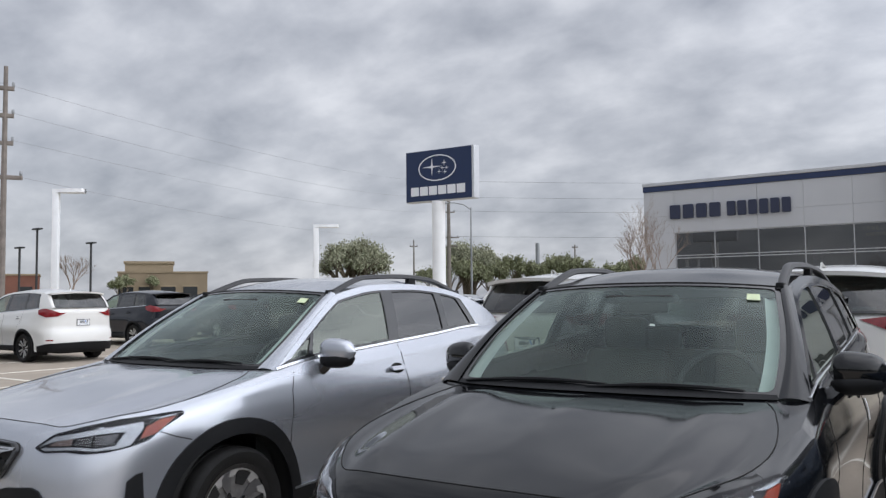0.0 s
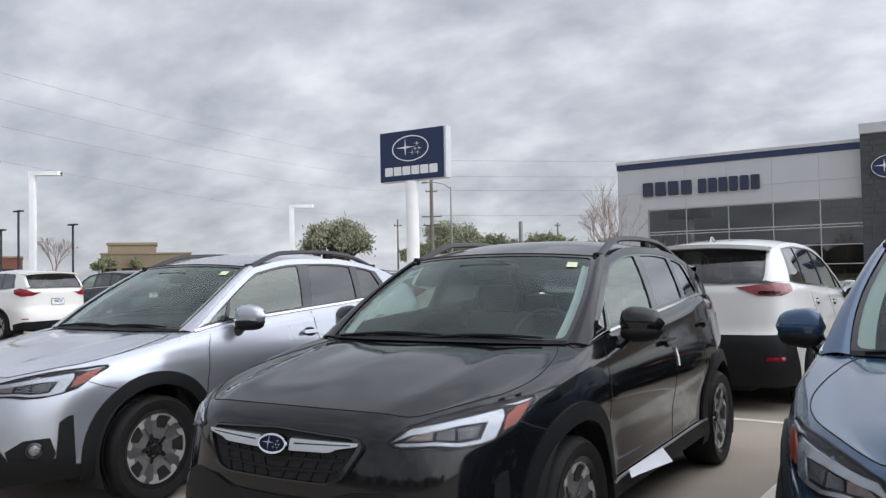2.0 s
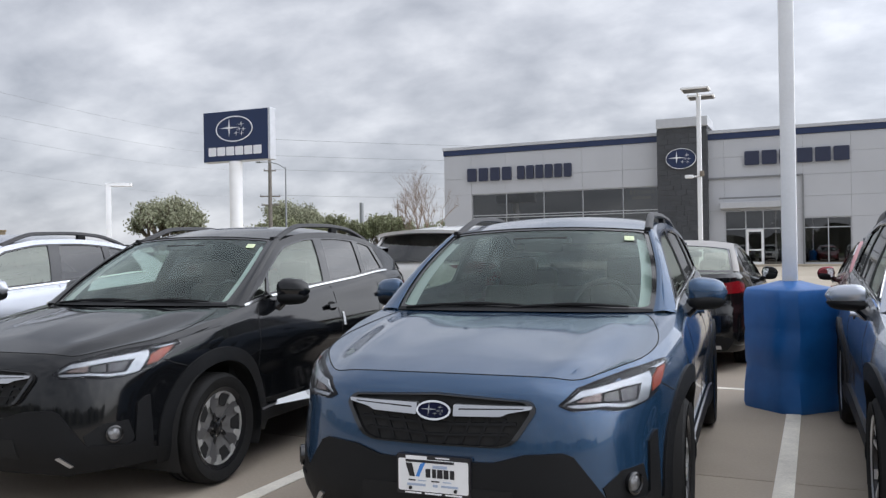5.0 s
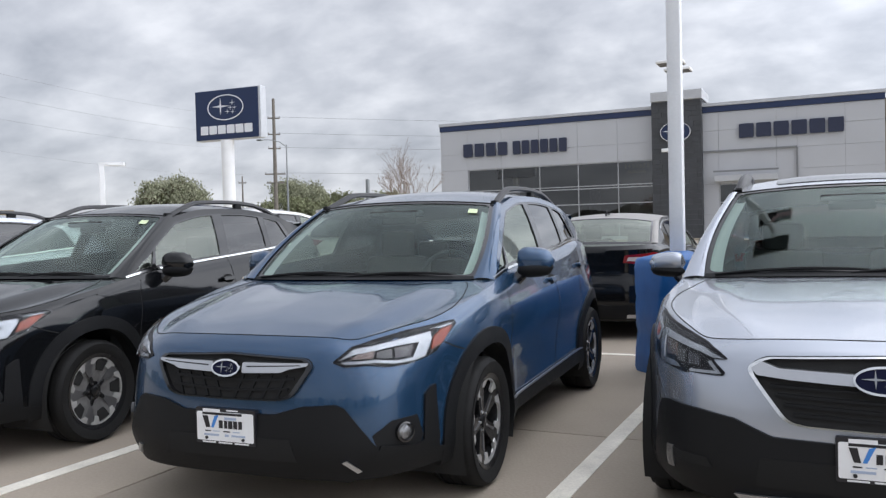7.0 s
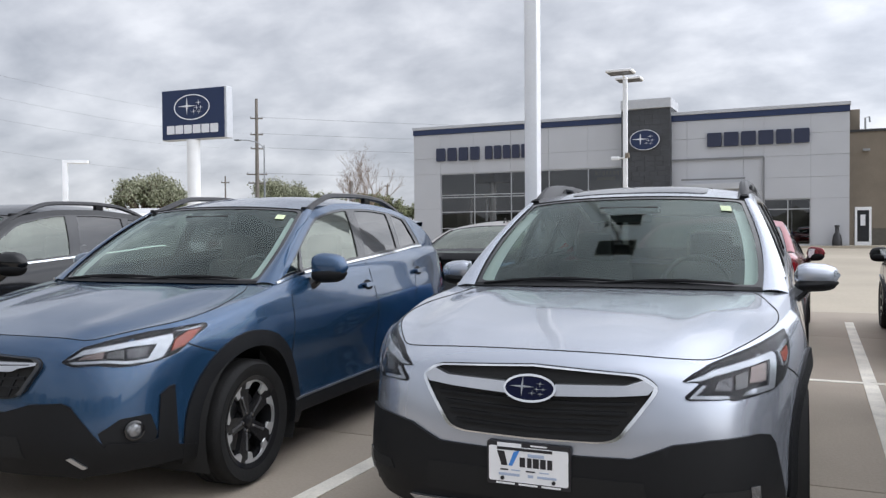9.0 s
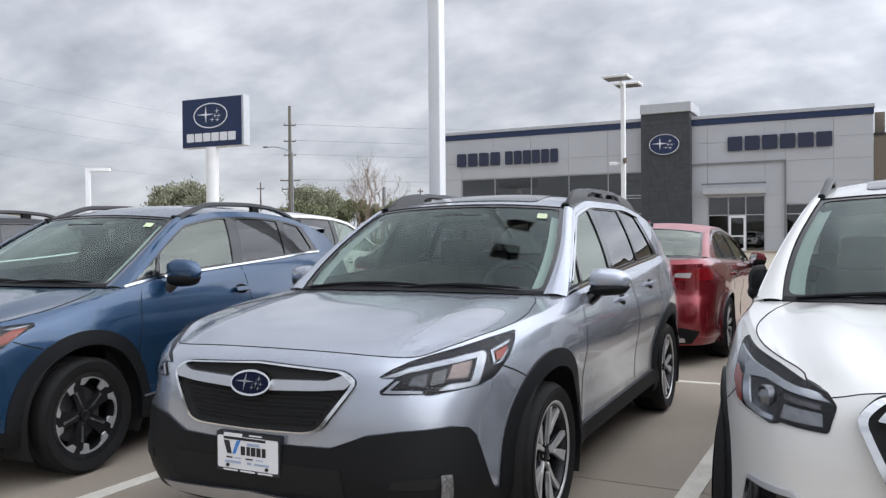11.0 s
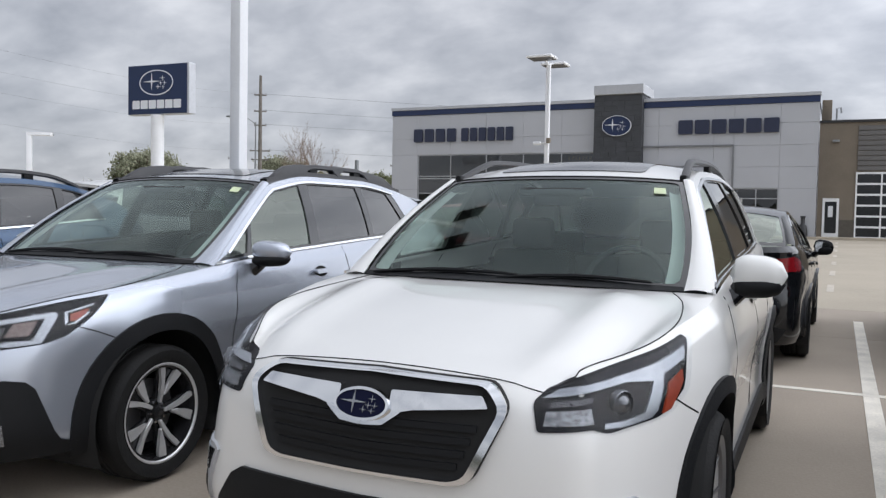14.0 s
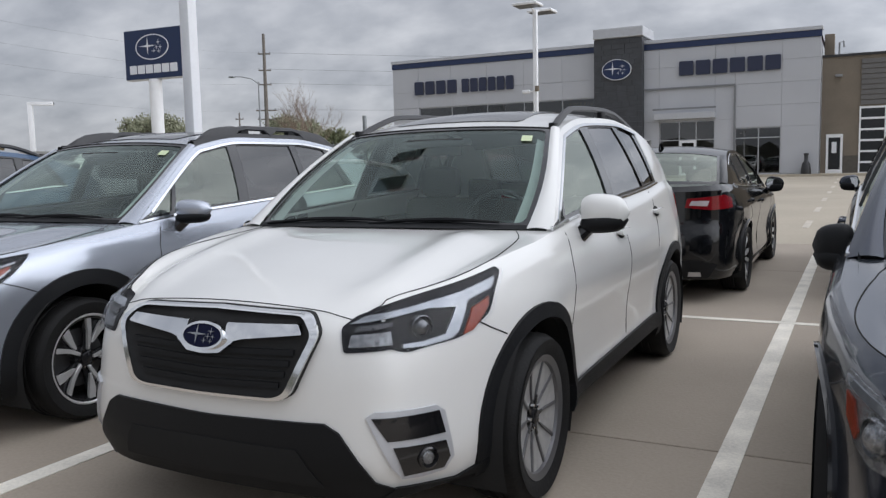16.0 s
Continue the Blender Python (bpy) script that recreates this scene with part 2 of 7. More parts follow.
glass("glass_shop", (0.30, 0.32, 0.33), face=0.10)

# ---- mesh tools ----
from mathutils.geometry import delaunay_2d_cdt


def part(name, bm, material, parent=None, label="", smooth=35, recalc=True):
    """Links a bmesh as one mesh object under a thing or a part."""
    if recalc:
        bmesh.ops.recalc_face_normals(bm, faces=bm.faces)
    me = bpy.data.meshes.new(name)
    bm.to_mesh(me)
    bm.free()
    me.materials.append(MATS[material])
    if smooth:
        me.polygons.foreach_set("use_smooth", [True] * len(me.polygons))
        me.set_sharp_from_angle(angle=radians(smooth))
    ob = new(name, me)
    if parent is not None:
        ob.parent = parent
    if label:
        ob["label"] = label
    return ob


def thing(name, m, label, category, group=""):
    ob = new(name)
    ob.empty_display_size = 0.2
    ob.matrix_world = m
    return tagged(ob, label, category, group)


def spline(xs, ys):
    """A smooth curve through the given values, without overshoot."""
    xs, ys = np.array(xs, float), np.array(ys, float)
    h, d = np.diff(xs), np.diff(ys) / np.diff(xs)
    m = np.zeros(len(xs))
    m[0], m[-1] = d[0], d[-1]
    for i in range(1, len(xs) - 1):
        if d[i - 1] * d[i] > 0:
            w1, w2 = 2 * h[i] + h[i - 1], h[i] + 2 * h[i - 1]
            m[i] = (w1 + w2) / (w1 / d[i - 1] + w2 / d[i])

    xs, ys, h, m = (list(map(float, k)) for k in (xs, ys, h, m))
    last = len(h) - 1

    def at(x):
        x = min(max(x, xs[0]), xs[-1])
        i = 0
        while i < last and x > xs[i + 1]:
            i += 1
        t = (x - xs[i]) / h[i]
        a, b = ys[i], ys[i + 1]
        return ((1 + 2 * t) * (1 - t) ** 2 * a + t * (1 - t) ** 2 * h[i] * m[i] + t * t * (3 - 2 * t) * b + t * t * (t - 1) * h[i] * m[i + 1])

    return at


def box(bm, x0, x1, y0, y1, z0, z1, bevel=0.0):
    vs = bmesh.ops.create_cube(bm, size=1.0)["verts"]
    for v in vs:
        v.co = Vector((x0 + (v.co.x + 0.5) * (x1 - x0), y0 + (v.co.y + 0.5) * (y1 - y0), z0 + (v.co.z + 0.5) * (z1 - z0)))
    if bevel:
        es = list({e for v in vs for e in v.link_edges})
        bmesh.ops.bevel(bm, geom=es, offset=bevel, segments=2, affect="EDGES", profile=0.5)
    return bm


def boxed(*args, **kw):
    return box(bmesh.new(), *args, **kw)


def grid(rows, closed=False):
    """A sheet through rows of points."""
    bm = bmesh.new()
    vs = [[bm.verts.new(p) for p in row] for row in rows]
    for a, b in zip(vs, vs[1:]):
        n = len(a)
        for i in range(n if closed else n - 1):
            quad = [a[i], a[(i + 1) % n], b[(i + 1) % n], b[i]]
            if len({tuple(round(c, 6) for c in v.co) for v in quad}) > 2:
                bm.faces.new(quad)
    bmesh.ops.remove_doubles(bm, verts=bm.verts, dist=1e-5)
    return bm


def lathe(profile, axis="x", n=40):
    """Turns (radius, along) points round an axis."""
    rows = []
    for r, a in profile:
        ring = []
        for i in range(n):
            c, s = math.cos(2 * math.pi * i / n) * r, math.sin(2 * math.pi * i / n) * r
            ring.append({"x": (a, c, s), "y": (c, a, s), "z": (c, s, a)}[axis])
        rows.append(ring)
    return grid(rows, closed=True)


def tube(points, radius, n=8, bm=None):
    """A round bar along points; radius may be a list."""
    bm = bm or bmesh.new()
    pts = [Vector(p) for p in points]
    radii = radius if isinstance(radius, (list, tuple)) else [radius] * len(pts)
    rings = []
    ref = None
    for i, p in enumerate(pts):
        d = (pts[min(i + 1, len(pts) - 1)] - pts[max(i - 1, 0)]).normalized()
        if ref is None:
            ref = Vector((0, 0, 1)) if abs(d.z) < 0.9 else Vector((1, 0, 0))
        a = d.cross(ref).normalized()
        b = d.cross(a).normalized()
        rings.append([bm.verts.new(p + radii[i] * (math.cos(2 * math.pi * k / n) * a + math.sin(2 * math.pi * k / n) * b)) for k in range(n)])
    for a, b in zip(rings, rings[1:]):
        for k in range(n):
            bm.faces.new((a[k], a[(k + 1) % n], b[(k + 1) % n], b[k]))
    bm.faces.new(rings[0])
    bm.faces.new(list(reversed(rings[-1])))
    return bm


def prism(poly, lo, hi, place, bm=None):
    """A flat outline (a, b), given depth from lo to hi; place(a, b, depth) says where."""
    bm = bm or bmesh.new()
    f, k = [bm.verts.new(place(a, b, hi)) for a, b in poly], [bm.verts.new(place(a, b, lo)) for a, b in poly]
    bm.faces.new(f)
    bm.faces.new(list(reversed(k)))
    for i in range(len(poly)):
        j = (i + 1) % len(poly)
        bm.faces.new((f[i], k[i], k[j], f[j]))
    return bm


def inside(p, poly):
    x, y, hit = p[0], p[1], False
    for (ax, ay), (bx, by) in zip(poly, poly[1:] + poly[:1]):
        if (ay > y) != (by > y) and x < (bx - ax) * (y - ay) / (by - ay) + ax:
            hit = not hit
    return hit


def inside_all(points, poly):
    """The same for many points at once."""
    x, y = points[:, 0], points[:, 1]
    hit = np.zeros(len(points), bool)
    for (ax, ay), (bx, by) in zip(poly, poly[1:] + poly[:1]):
        if ay != by:
            hit ^= ((ay > y) != (by > y)) & (x < (bx - ax) * (y - ay) / (by - ay) + ax)
    return hit


def dense(poly, step):
    out = []
    for (ax, ay), (bx, by) in zip(poly, poly[1:] + poly[:1]):
        n = max(1, int(math.ceil(math.hypot(bx - ax, by - ay) / step)))
        out += [(ax + (bx - ax) * i / n, ay + (by - ay) * i / n) for i in range(n)]
    return out


def rounded(poly, r, n=3):
    """The outline with its corners rounded."""
    out = []
    for i, p in enumerate(poly):
        a, b, c = Vector(poly[i - 1]), Vector(p), Vector(poly[(i + 1) % len(poly)])
        da, dc = (a - b), (c - b)
        k = min(r, da.length * 0.45, dc.length * 0.45)
        s, e = b + da.normalized() * k, b + dc.normalized() * k
        for j in range(n + 1):
            t = j / n
            out.append(tuple((1 - t) ** 2 * s + 2 * t * (1 - t) * b + t * t * e))
    return out


def patch_mesh(poly, fmap, holes=(), step=0.05, lift=0.003, thick=0.01):
    """A curved plate: a flat outline, with holes, laid on a surface by fmap(a, b, lift) and given depth."""
    loops = [dense(list(poly), step)] + [dense(list(h), step) for h in holes]
    pts, edges = [], []
    for lp in loops:
        base = len(pts)
        pts += [Vector(p) for p in lp]
        edges += [(base + i, base + (i + 1) % len(lp)) for i in range(len(lp))]
    xs, ys = [p[0] for p in loops[0]], [p[1] for p in loops[0]]
    gx, gy = np.meshgrid(np.arange(min(xs) + step * 0.5, max(xs), step), np.arange(min(ys) + step * 0.5, max(ys), step))
    cells = np.column_stack((gx.ravel(), gy.ravel()))
    if len(cells):
        keep = inside_all(cells, loops[0])
        for h in loops[1:]:
            keep &= ~inside_all(cells, h)
        cells = cells[keep]
        edge_pts = np.array([tuple(p) for p in pts])
        far = [((edge_pts - c) ** 2).sum(1).min() > (0.35 * step) ** 2 for c in cells]
        pts += [Vector(c) for c, f in zip(cells.tolist(), far) if f]
    vs, es, fs, *_ = delaunay_2d_cdt(pts, edges, [], 0, 1e-7)
    bm = bmesh.new()
    front = [bm.verts.new(fmap(v.x, v.y, lift)) for v in vs]
    rear = [bm.verts.new(fmap(v.x, v.y, lift - thick)) for v in vs] if thick else None
    used = {}
    flat = np.array([tuple(v) for v in vs])
    mids = np.array([flat[list(f)].mean(0) for f in fs])
    keep = inside_all(mids, loops[0])
    for h in loops[1:]:
        keep &= ~inside_all(mids, h)
    for f, good in zip(fs, keep):
        if not good:
            continue
        bm.faces.new([front[i] for i in f])
        if rear:
            bm.faces.new([rear[i] for i in reversed(f)])
        for i in range(len(f)):
            a, b = f[i], f[(i + 1) % len(f)]
            used.setdefault((min(a, b), max(a, b)), []).append((a, b))
    if rear:
        for pair in used.values():
            if len(pair) == 1:
                a, b = pair[0]
                bm.faces.new((front[b], front[a], rear[a], rear[b]))
    for v in [v for v in bm.verts if not v.link_faces]:
        bm.verts.remove(v)
    return bm


def coons(front, rear, centre, side, nu=14, nv=14, relief=None):
    """Half a sheet between four edges: front(u), rear(u), centre(v), side(v). Mirrored into a whole."""
    f0, f1, r0, r1 = front(0), front(1), rear(0), rear(1)
    rows = []
    for j in range(nv + 1):
        v = j / nv
        row = []
        for i in range(nu + 1):
            u = i / nu
            p = (1 - v) * front(u) + v * rear(u) + (1 - u) * centre(v) + u * side(v)
            p -= (1 - u) * (1 - v) * f0 + u * (1 - v) * f1 + (1 - u) * v * r0 + u * v * r1
            if relief:
                p.z += relief(u, v)
            row.append(p)
        rows.append([Vector((-p.x, p.y, p.z)) for p in reversed(row[1:])] + row)
    return grid(rows)


def star(cx, cy, r, k=0.16):
    """A four-pointed star as an outline."""
    out = []
    for i in range(8):
        a = math.pi / 4 * i
        d = r * (1.0 if i % 2 == 0 else k)
        out.append((cx + d * math.cos(a) * (1.35 if i in (0, 4) else 1.0), cy + d * math.sin(a)))
    return out


def ellipse(cx, cy, a, b, n=28):
    return [(cx + a * math.cos(2 * math.pi * i / n), cy + b * math.sin(2 * math.pi * i / n)) for i in range(n)]


STARS = ((-0.30, 0.10, 0.60), (0.42, 0.34, 0.20), (0.30, -0.05, 0.18), (0.55, -0.05, 0.16), (0.12, -0.34, 0.18), (0.45, -0.38, 0.17))

# ---- ground, lot, lines ----
def rise(y):
    """The lot climbs a little towards the building."""
    return 0.30 * min(max((y - 14.0) / 32.0, 0), 1)


def sheet(x0, x1, ys, dz=0.0, n=2):
    return grid([[Vector((x0 + (x1 - x0) * i / (n - 1), y, rise(y) + dz)) for i in range(n)] for y in ys])


ground = part("ground", sheet(-3000, 3000, [-3000, -200, 14, 46, 70, 3000], -0.05), "grass", smooth=0)
tagged(ground, "flat grassy ground out to the horizon", "ground", kind="structure")
lot = part("pavement", sheet(-46, 46, [-40, -5, 14, 30, 46, 70], -0.012), "joint", smooth=0)
tagged(lot, "dark bed of the concrete car lot with its joints", "pavement", kind="structure")
far_lot = part("pavement", sheet(-46, 46, [13.08, 14, 22, 30, 38, 46, 47.2], 0.0), "concrete_far", smooth=0)
tagged(far_lot, "sandy concrete apron in front of the showroom", "pavement", kind="structure")
JX, JY = 0.87, 0.28
slab_mesh = {}


def slab(x0, x1, y0, y1):
    key = (round(x1 - x0, 3), round(y1 - y0, 3))
    if key not in slab_mesh:
        w, d = key
        bm = boxed(-w / 2 + 0.005, w / 2 - 0.005, -d / 2 + 0.005, d / 2 - 0.005, -0.08, 0.0, bevel=0.006)
        slab_mesh[key] = part("slab", bm, "concrete_lot", lot, smooth=0).data
        bpy.data.objects.remove(bpy.data.objects["slab"])
    ob = new("slab", slab_mesh[key])
    ob.parent = lot
    ob.location = ((x0 + x1) / 2, (y0 + y1) / 2, 0)


slab_rows = [JY + 3.2 * k for k in range(-4, 5)]
slab_cols = [JX + 3.2 * k for k in range(-14, 10)]
for x in slab_cols:
    for y in slab_rows[:-1]:
        slab(x, x + 3.2, y, y + 3.2)


def line(name, x0, x1, y0, y1, label):
    """A painted line, a little thicker than a film, with uneven ends."""
    bm = patch_mesh([(x0, y0), (x1, y0), (x1, y1), (x0, y1)], lambda a, b, d: Vector((a, b, rise(b) + d)), step=0.6, lift=0.0045, thick=0.004)
    return tagged(part(name, bm, "line_worn" if name == "aisle_line" else "line_paint", smooth=0), label, "line", "parking lines", "structure")


for x in (-18.5, -15.82, -13.15, -10.48, -7.78, -5.1, -2.43, 0.32, 3.01, 5.71, 8.385, 11.0):
    line("stall_line", x - 0.054, x + 0.054, -0.1, 6.60, "white painted stall line on concrete")
    line("stall_line", x - 0.054, x + 0.054, 6.70, 11.6, "white painted stall line on concrete")
line("row_line", -20, 14, 6.605, 6.695, "white painted line between two rows of stalls")
for k in range(7):
    line("aisle_line", 7.95, 8.07, 16 + 4.2 * k, 17.6 + 4.2 * k, "worn white dashed line on the apron")

# ---- the showroom ----
BY, TOPZ, BASE = 48.0, 8.15, 0.30
show = thing("showroom", pose(0, 0, 0), "grey panelled showroom with a dark stone tower and blue band", "building")


def wall_block(name, x0, x1, y0, y1, z0, z1, material, parent=show, bevel=0.0):
    return part(name, boxed(x0, x1, y0, y1, z0, z1, bevel=bevel), material, parent, smooth=0)


# wall behind the panels, with real openings
WIN_Z0, WIN_Z1 = 0.55, 5.15
wall_block("wall", -19.3, 6.9, 62, 62.3, 0.1, TOPZ - 0.1, "shop_inside")
wall_block("wall", -19.3, -19.0, BY + 0.1, 62, 0.1, TOPZ - 0.1, "panel_grey")
wall_block("wall", 6.6, 6.9, BY + 0.1, 62, 0.1, TOPZ - 0.1, "panel_grey")
wall_block("roof", -19.3, 6.9, BY + 0.1, 62.3, TOPZ - 0.6, TOPZ - 0.25, "shop_inside")
wall_block("inner_floor", -19.0, 6.6, BY + 0.1, 62, 0.1, 0.34, "tan_block")
wall_block("inner_wall", -5.0, -4.8, BY + 0.4, 61.9, 0.34, TOPZ - 0.6, "shop_inside")
OPEN = [(-17.38, -5.25, WIN_Z0, WIN_Z1), (-1.55, 1.55, BASE, 3.52), (2.62, 5.02, 0.45, 3.02)]


def panels(xs, zs, y, depth=0.07):
    """Metal panels with open joints, left out where there are openings."""
    for x0, x1 in zip(xs, xs[1:]):
        for z0, z1 in zip(zs, zs[1:]):
            if any(x0 >= a - 0.01 and x1 <= b + 0.01 and z0 >= c - 0.01 and z1 <= d + 0.01 for a, b, c, d in OPEN):
                continue
            part("panel", boxed(x0 + 0.006, x1 - 0.006, y, y + depth, z0 + 0.006, z1 - 0.006), "panel_grey", show, smooth=0)


for x0, x1, z0, z1 in ((-19.3, -17.38, 0.1, TOPZ - 0.1), (-17.38, -5.25, WIN_Z1, TOPZ - 0.1), (-17.38, -5.25, 0.1, WIN_Z0), (-2.4, -1.55, 0.1, TOPZ - 0.1), (-1.55, 1.55, 3.52, TOPZ - 0.1), (1.55, 2.62, 0.1, TOPZ - 0.1), (2.62, 5.02, 3.02, TOPZ - 0.1), (2.62, 5.02, 0.1, 0.45), (5.02, 6.9, 0.1, TOPZ - 0.1)):
    wall_block("backing_wall", x0, x1, BY + 0.07, BY + 0.35, z0, z1, "panel_joint")
panels([-19.34, -17.38, -14.98, -12.44, -9.92, -7.42, -5.25], [BASE, WIN_Z0, 2.85, WIN_Z1, 6.2, 7.77], BY)
panels([-2.43, -1.55, 1.55, 2.62], [BASE, 1.75, 3.52, 5.40, 6.6, 7.66], BY)
panels([2.62, 5.02, 6.93], [BASE, 0.45, 3.02, 4.2, 5.40, 6.6, 7.66], BY)
# roof band and coping
for x0, x1, up in ((-19.36, -5.3, 0.15), (-2.45, 6.95, 0.04)):
    wall_block("roof_band", x0, x1, BY - 0.06, BY + 0.3, 7.63 + up, 7.97 + up, "fascia_blue")
    wall_block("coping", x0 - 0.04, x1 + 0.04, BY - 0.12, BY + 0.4, 7.97 + up, 8.17 + up, "coping", bevel=0.02)
# canopy line over the entrance
wall_block("entrance_frame", -2.43, 2.62, BY - 0.10, BY, 5.36, 5.46, "panel_joint")
wall_block("entrance_frame", 2.56, 2.66, BY - 0.10, BY, BASE, 5.36, "panel_joint")
wall_block("door_canopy", -1.75, 1.62, BY - 0.55, BY, 3.62, 3.98, "coping", bevel=0.03)
wall_block("canopy_edge", -1.80, 1.68, BY - 0.60, BY - 0.5, 4.16, 4.26, "panel_joint")
# the stone tower
tower = part("tower", boxed(-5.22, -2.46, BY - 0.55, BY + 2.0, 0.1, 8.45), "panel_joint", show, smooth=0)
tz = BASE
random.seed(4)
while tz < 8.35:
    h = 0.30
    tx = -5.24
    while tx < -2.5:
        w = min(random.choice((0.46, 0.6, 0.76)), -2.44 - tx)
        part("stone", boxed(tx + 0.004, tx + w - 0.004, BY - 0.60 - random.uniform(0, 0.012), BY - 0.55, tz + 0.004, min(tz + h, 8.45) - 0.004), "tower_stone", tower, smooth=0)
        tx += w
    ty = BY - 0.6
    while ty < BY + 0.0:
        part("stone", boxed(-2.46, -2.41 - random.uniform(0, 0.01), ty + 0.004, ty + 0.296, tz + 0.004, min(tz + h, 8.45) - 0.004), "tower_stone", tower, smooth=0)
        ty += 0.3
    tz += h
wall_block("tower_cap", -5.26, -2.34, BY - 0.72, BY + 2.1, 8.45, 9.02, "coping", bevel=0.03)


def facade_map(a, b, lift):
    return Vector((a, BY - lift, b))


def letters(parent, spots, z0, h, material, fmap, lift=0.10, thick=0.10, name="letter_bar"):
    """Letter-sized plain blocks."""
    for x0, x1 in spots:
        part(name, patch_mesh(rounded([(x0, z0), (x1, z0), (x1, z0 + h), (x0, z0 + h)], h * 0.08, 2), fmap, step=9, lift=lift, thick=thick), material, parent, smooth=0)


def word(x0, x1, n, gap=0.22):
    step = (x1 - x0) / (n - gap)
    return [(x0 + step * i, x0 + step * (i + 1 - gap)) for i in range(n)]


letters(show, word(-17.62, -14.55, 4) + word(-14.15, -10.58, 6), 5.98, 0.86, "letter_blue", facade_map, 0.14, 0.12)
letters(show, word(-0.42, 4.96, 6, 0.14), 6.08, 0.80, "letter_blue", facade_map, 0.14, 0.12)
oval = lambda a, b, lift: Vector((a, BY - 0.61 - lift, b))
em = part("emblem", patch_mesh(ellipse(-3.86, 6.62, 0.84, 0.58), oval, step=0.4, lift=0.10, thick=0.10), "sign_blue", show, "blue oval emblem with white marks", smooth=0)
part("emblem_rim", patch_mesh(ellipse(-3.86, 6.62, 0.86, 0.60), oval, holes=[ellipse(-3.86, 6.62, 0.83, 0.57)], step=0.4, lift=0.13, thick=0.12), "sign_white", em, smooth=0)
for dx, dy, r in STARS:
    part("mark", patch_mesh(star(-3.86 + dx * 0.8, 6.62 + dy * 0.56, r * 0.62), oval, step=2, lift=0.115, thick=0.02), "sign_white", em, smooth=0)


def glazing(parent, x0, x1, z0, z1, cols, rows, y, bar=0.055):
    """A window of bars and panes."""
    win = part("window", boxed(x0, x1, y - 0.03, y + 0.07, z0, z0 + bar), "mullion", parent, smooth=0)
    for x in cols:
        part("mullion", boxed(x - bar / 2, x + bar / 2, y - 0.03, y + 0.07, z0, z1), "mullion", win, smooth=0)
    for z in list(rows) + [z1 - bar / 2]:
        part("transom", boxed(x0, x1, y - 0.025, y + 0.065, z - bar / 2, z + bar / 2), "mullion", win, smooth=0)
    for a, b in zip(cols, cols[1:]):
        zz = [z0] + list(rows) + [z1]
        for c, d in zip(zz, zz[1:]):
            pane = part("pane", boxed(a + bar / 2, b - bar / 2, y + 0.015, y + 0.025, c + bar / 2, d - bar / 2), "glass_shop", win, smooth=0)
            pane.visible_shadow = False


glazing(show, -17.38, -5.25, WIN_Z0, WIN_Z1, [-17.35, -14.97, -12.44, -9.92, -7.42, -5.28], [1.55, 2.62, 3.58, 3.74], BY + 0.12)
glazing(show, -1.55, 1.55, BASE + 0.02, 3.52, [-1.52, -0.42, 0.52, 1.52], [2.45], BY + 0.12)
glazing(show, 2.62, 5.02, 0.45, 3.02, [2.65, 3.86, 4.99], [2.45], BY + 0.12)
door = part("entrance_door", boxed(-0.40, 0.50, BY + 0.07, BY + 0.10, BASE + 0.02, 0.55), "white_paint", show, "white framed glass entrance door", smooth=0)
for a, b, c, d in ((-0.40, -0.28, 0.3, 2.42), (0.40, 0.52, 0.3, 2.42), (-0.28, 0.40, 2.28, 2.42), (-0.28, 0.40, 1.2, 1.28)):
    part("door_rail", boxed(a, b, BY + 0.065, BY + 0.11, c, d), "white_paint", door, smooth=0)
# lit notice inside the upper window: plain yellow bars
sg = part("window_sign", boxed(-7.15, -5.45, BY + 0.30, BY + 0.34, 4.35, 5.02), "shop_dark", show, "dark window sign with yellow bars", smooth=0)
for k in range(7):
    part("sign_bar", boxed(-7.05 + 0.22 * k, -6.90 + 0.22 * k, BY + 0.285, BY + 0.30, 4.72, 4.95), "neon_yellow", sg, smooth=0)
part("sign_bar", boxed(-6.9, -5.8, BY + 0.285, BY + 0.30, 4.42, 4.60), "neon_yellow", sg, smooth=0)
# show pieces inside the hall
for k, (x, w, h) in enumerate(((-16, 1.4, 1.5), (-12.5, 2.2, 2.2), (-8.6, 1.2, 1.1), (-10.6, 0.5, 3.4), (3.4, 1.0, 1.2))):
    wall_block("hall_furniture", x, x + w, 53 + k % 3, 54.2 + k % 3, 0.34, 0.34 + h, ("sign_blue", "tan_block", "white_paint", "white_paint", "tan_block")[k], bevel=0.04)

# ---- workshop wing of tan block ----
wing = thing("workshop_wing", pose(0, 0, 0), "low tan block workshop wing with a glazed roll-up door", "building")
for x0, x1, z0, z1 in ((6.95, 7.20, 0.1, 6.62), (8.05, 8.80, 0.1, 6.62), (7.20, 8.05, 2.52, 6.62), (8.80, 11.2, 3.95, 6.62), (11.2, 30, 0.1, 6.62)):
    wall_block("wall", x0, x1, BY + 1.0, BY + 1.4, z0, z1, "tan_block", wing)
wall_block("plinth", 8.05, 8.80, BY + 0.97, BY + 1.0, BASE, 1.35, "dark_block", wing)
wall_block("coping", 6.93, 30, BY + 0.92, BY + 1.5, 6.62, 6.75, "dark_metal", wing)
wall_block("inner_wall", 6.95, 30, BY + 5, BY + 5.3, 0.1, 6.6, "shop_inside", wing)
for k in range(9):
    wall_block("shutter_slat", 8.85, 11.2, BY + 0.93, BY + 0.99, 4.02 + 0.27 * k, 4.26 + 0.27 * k, "shutter", wing, bevel=0.012)
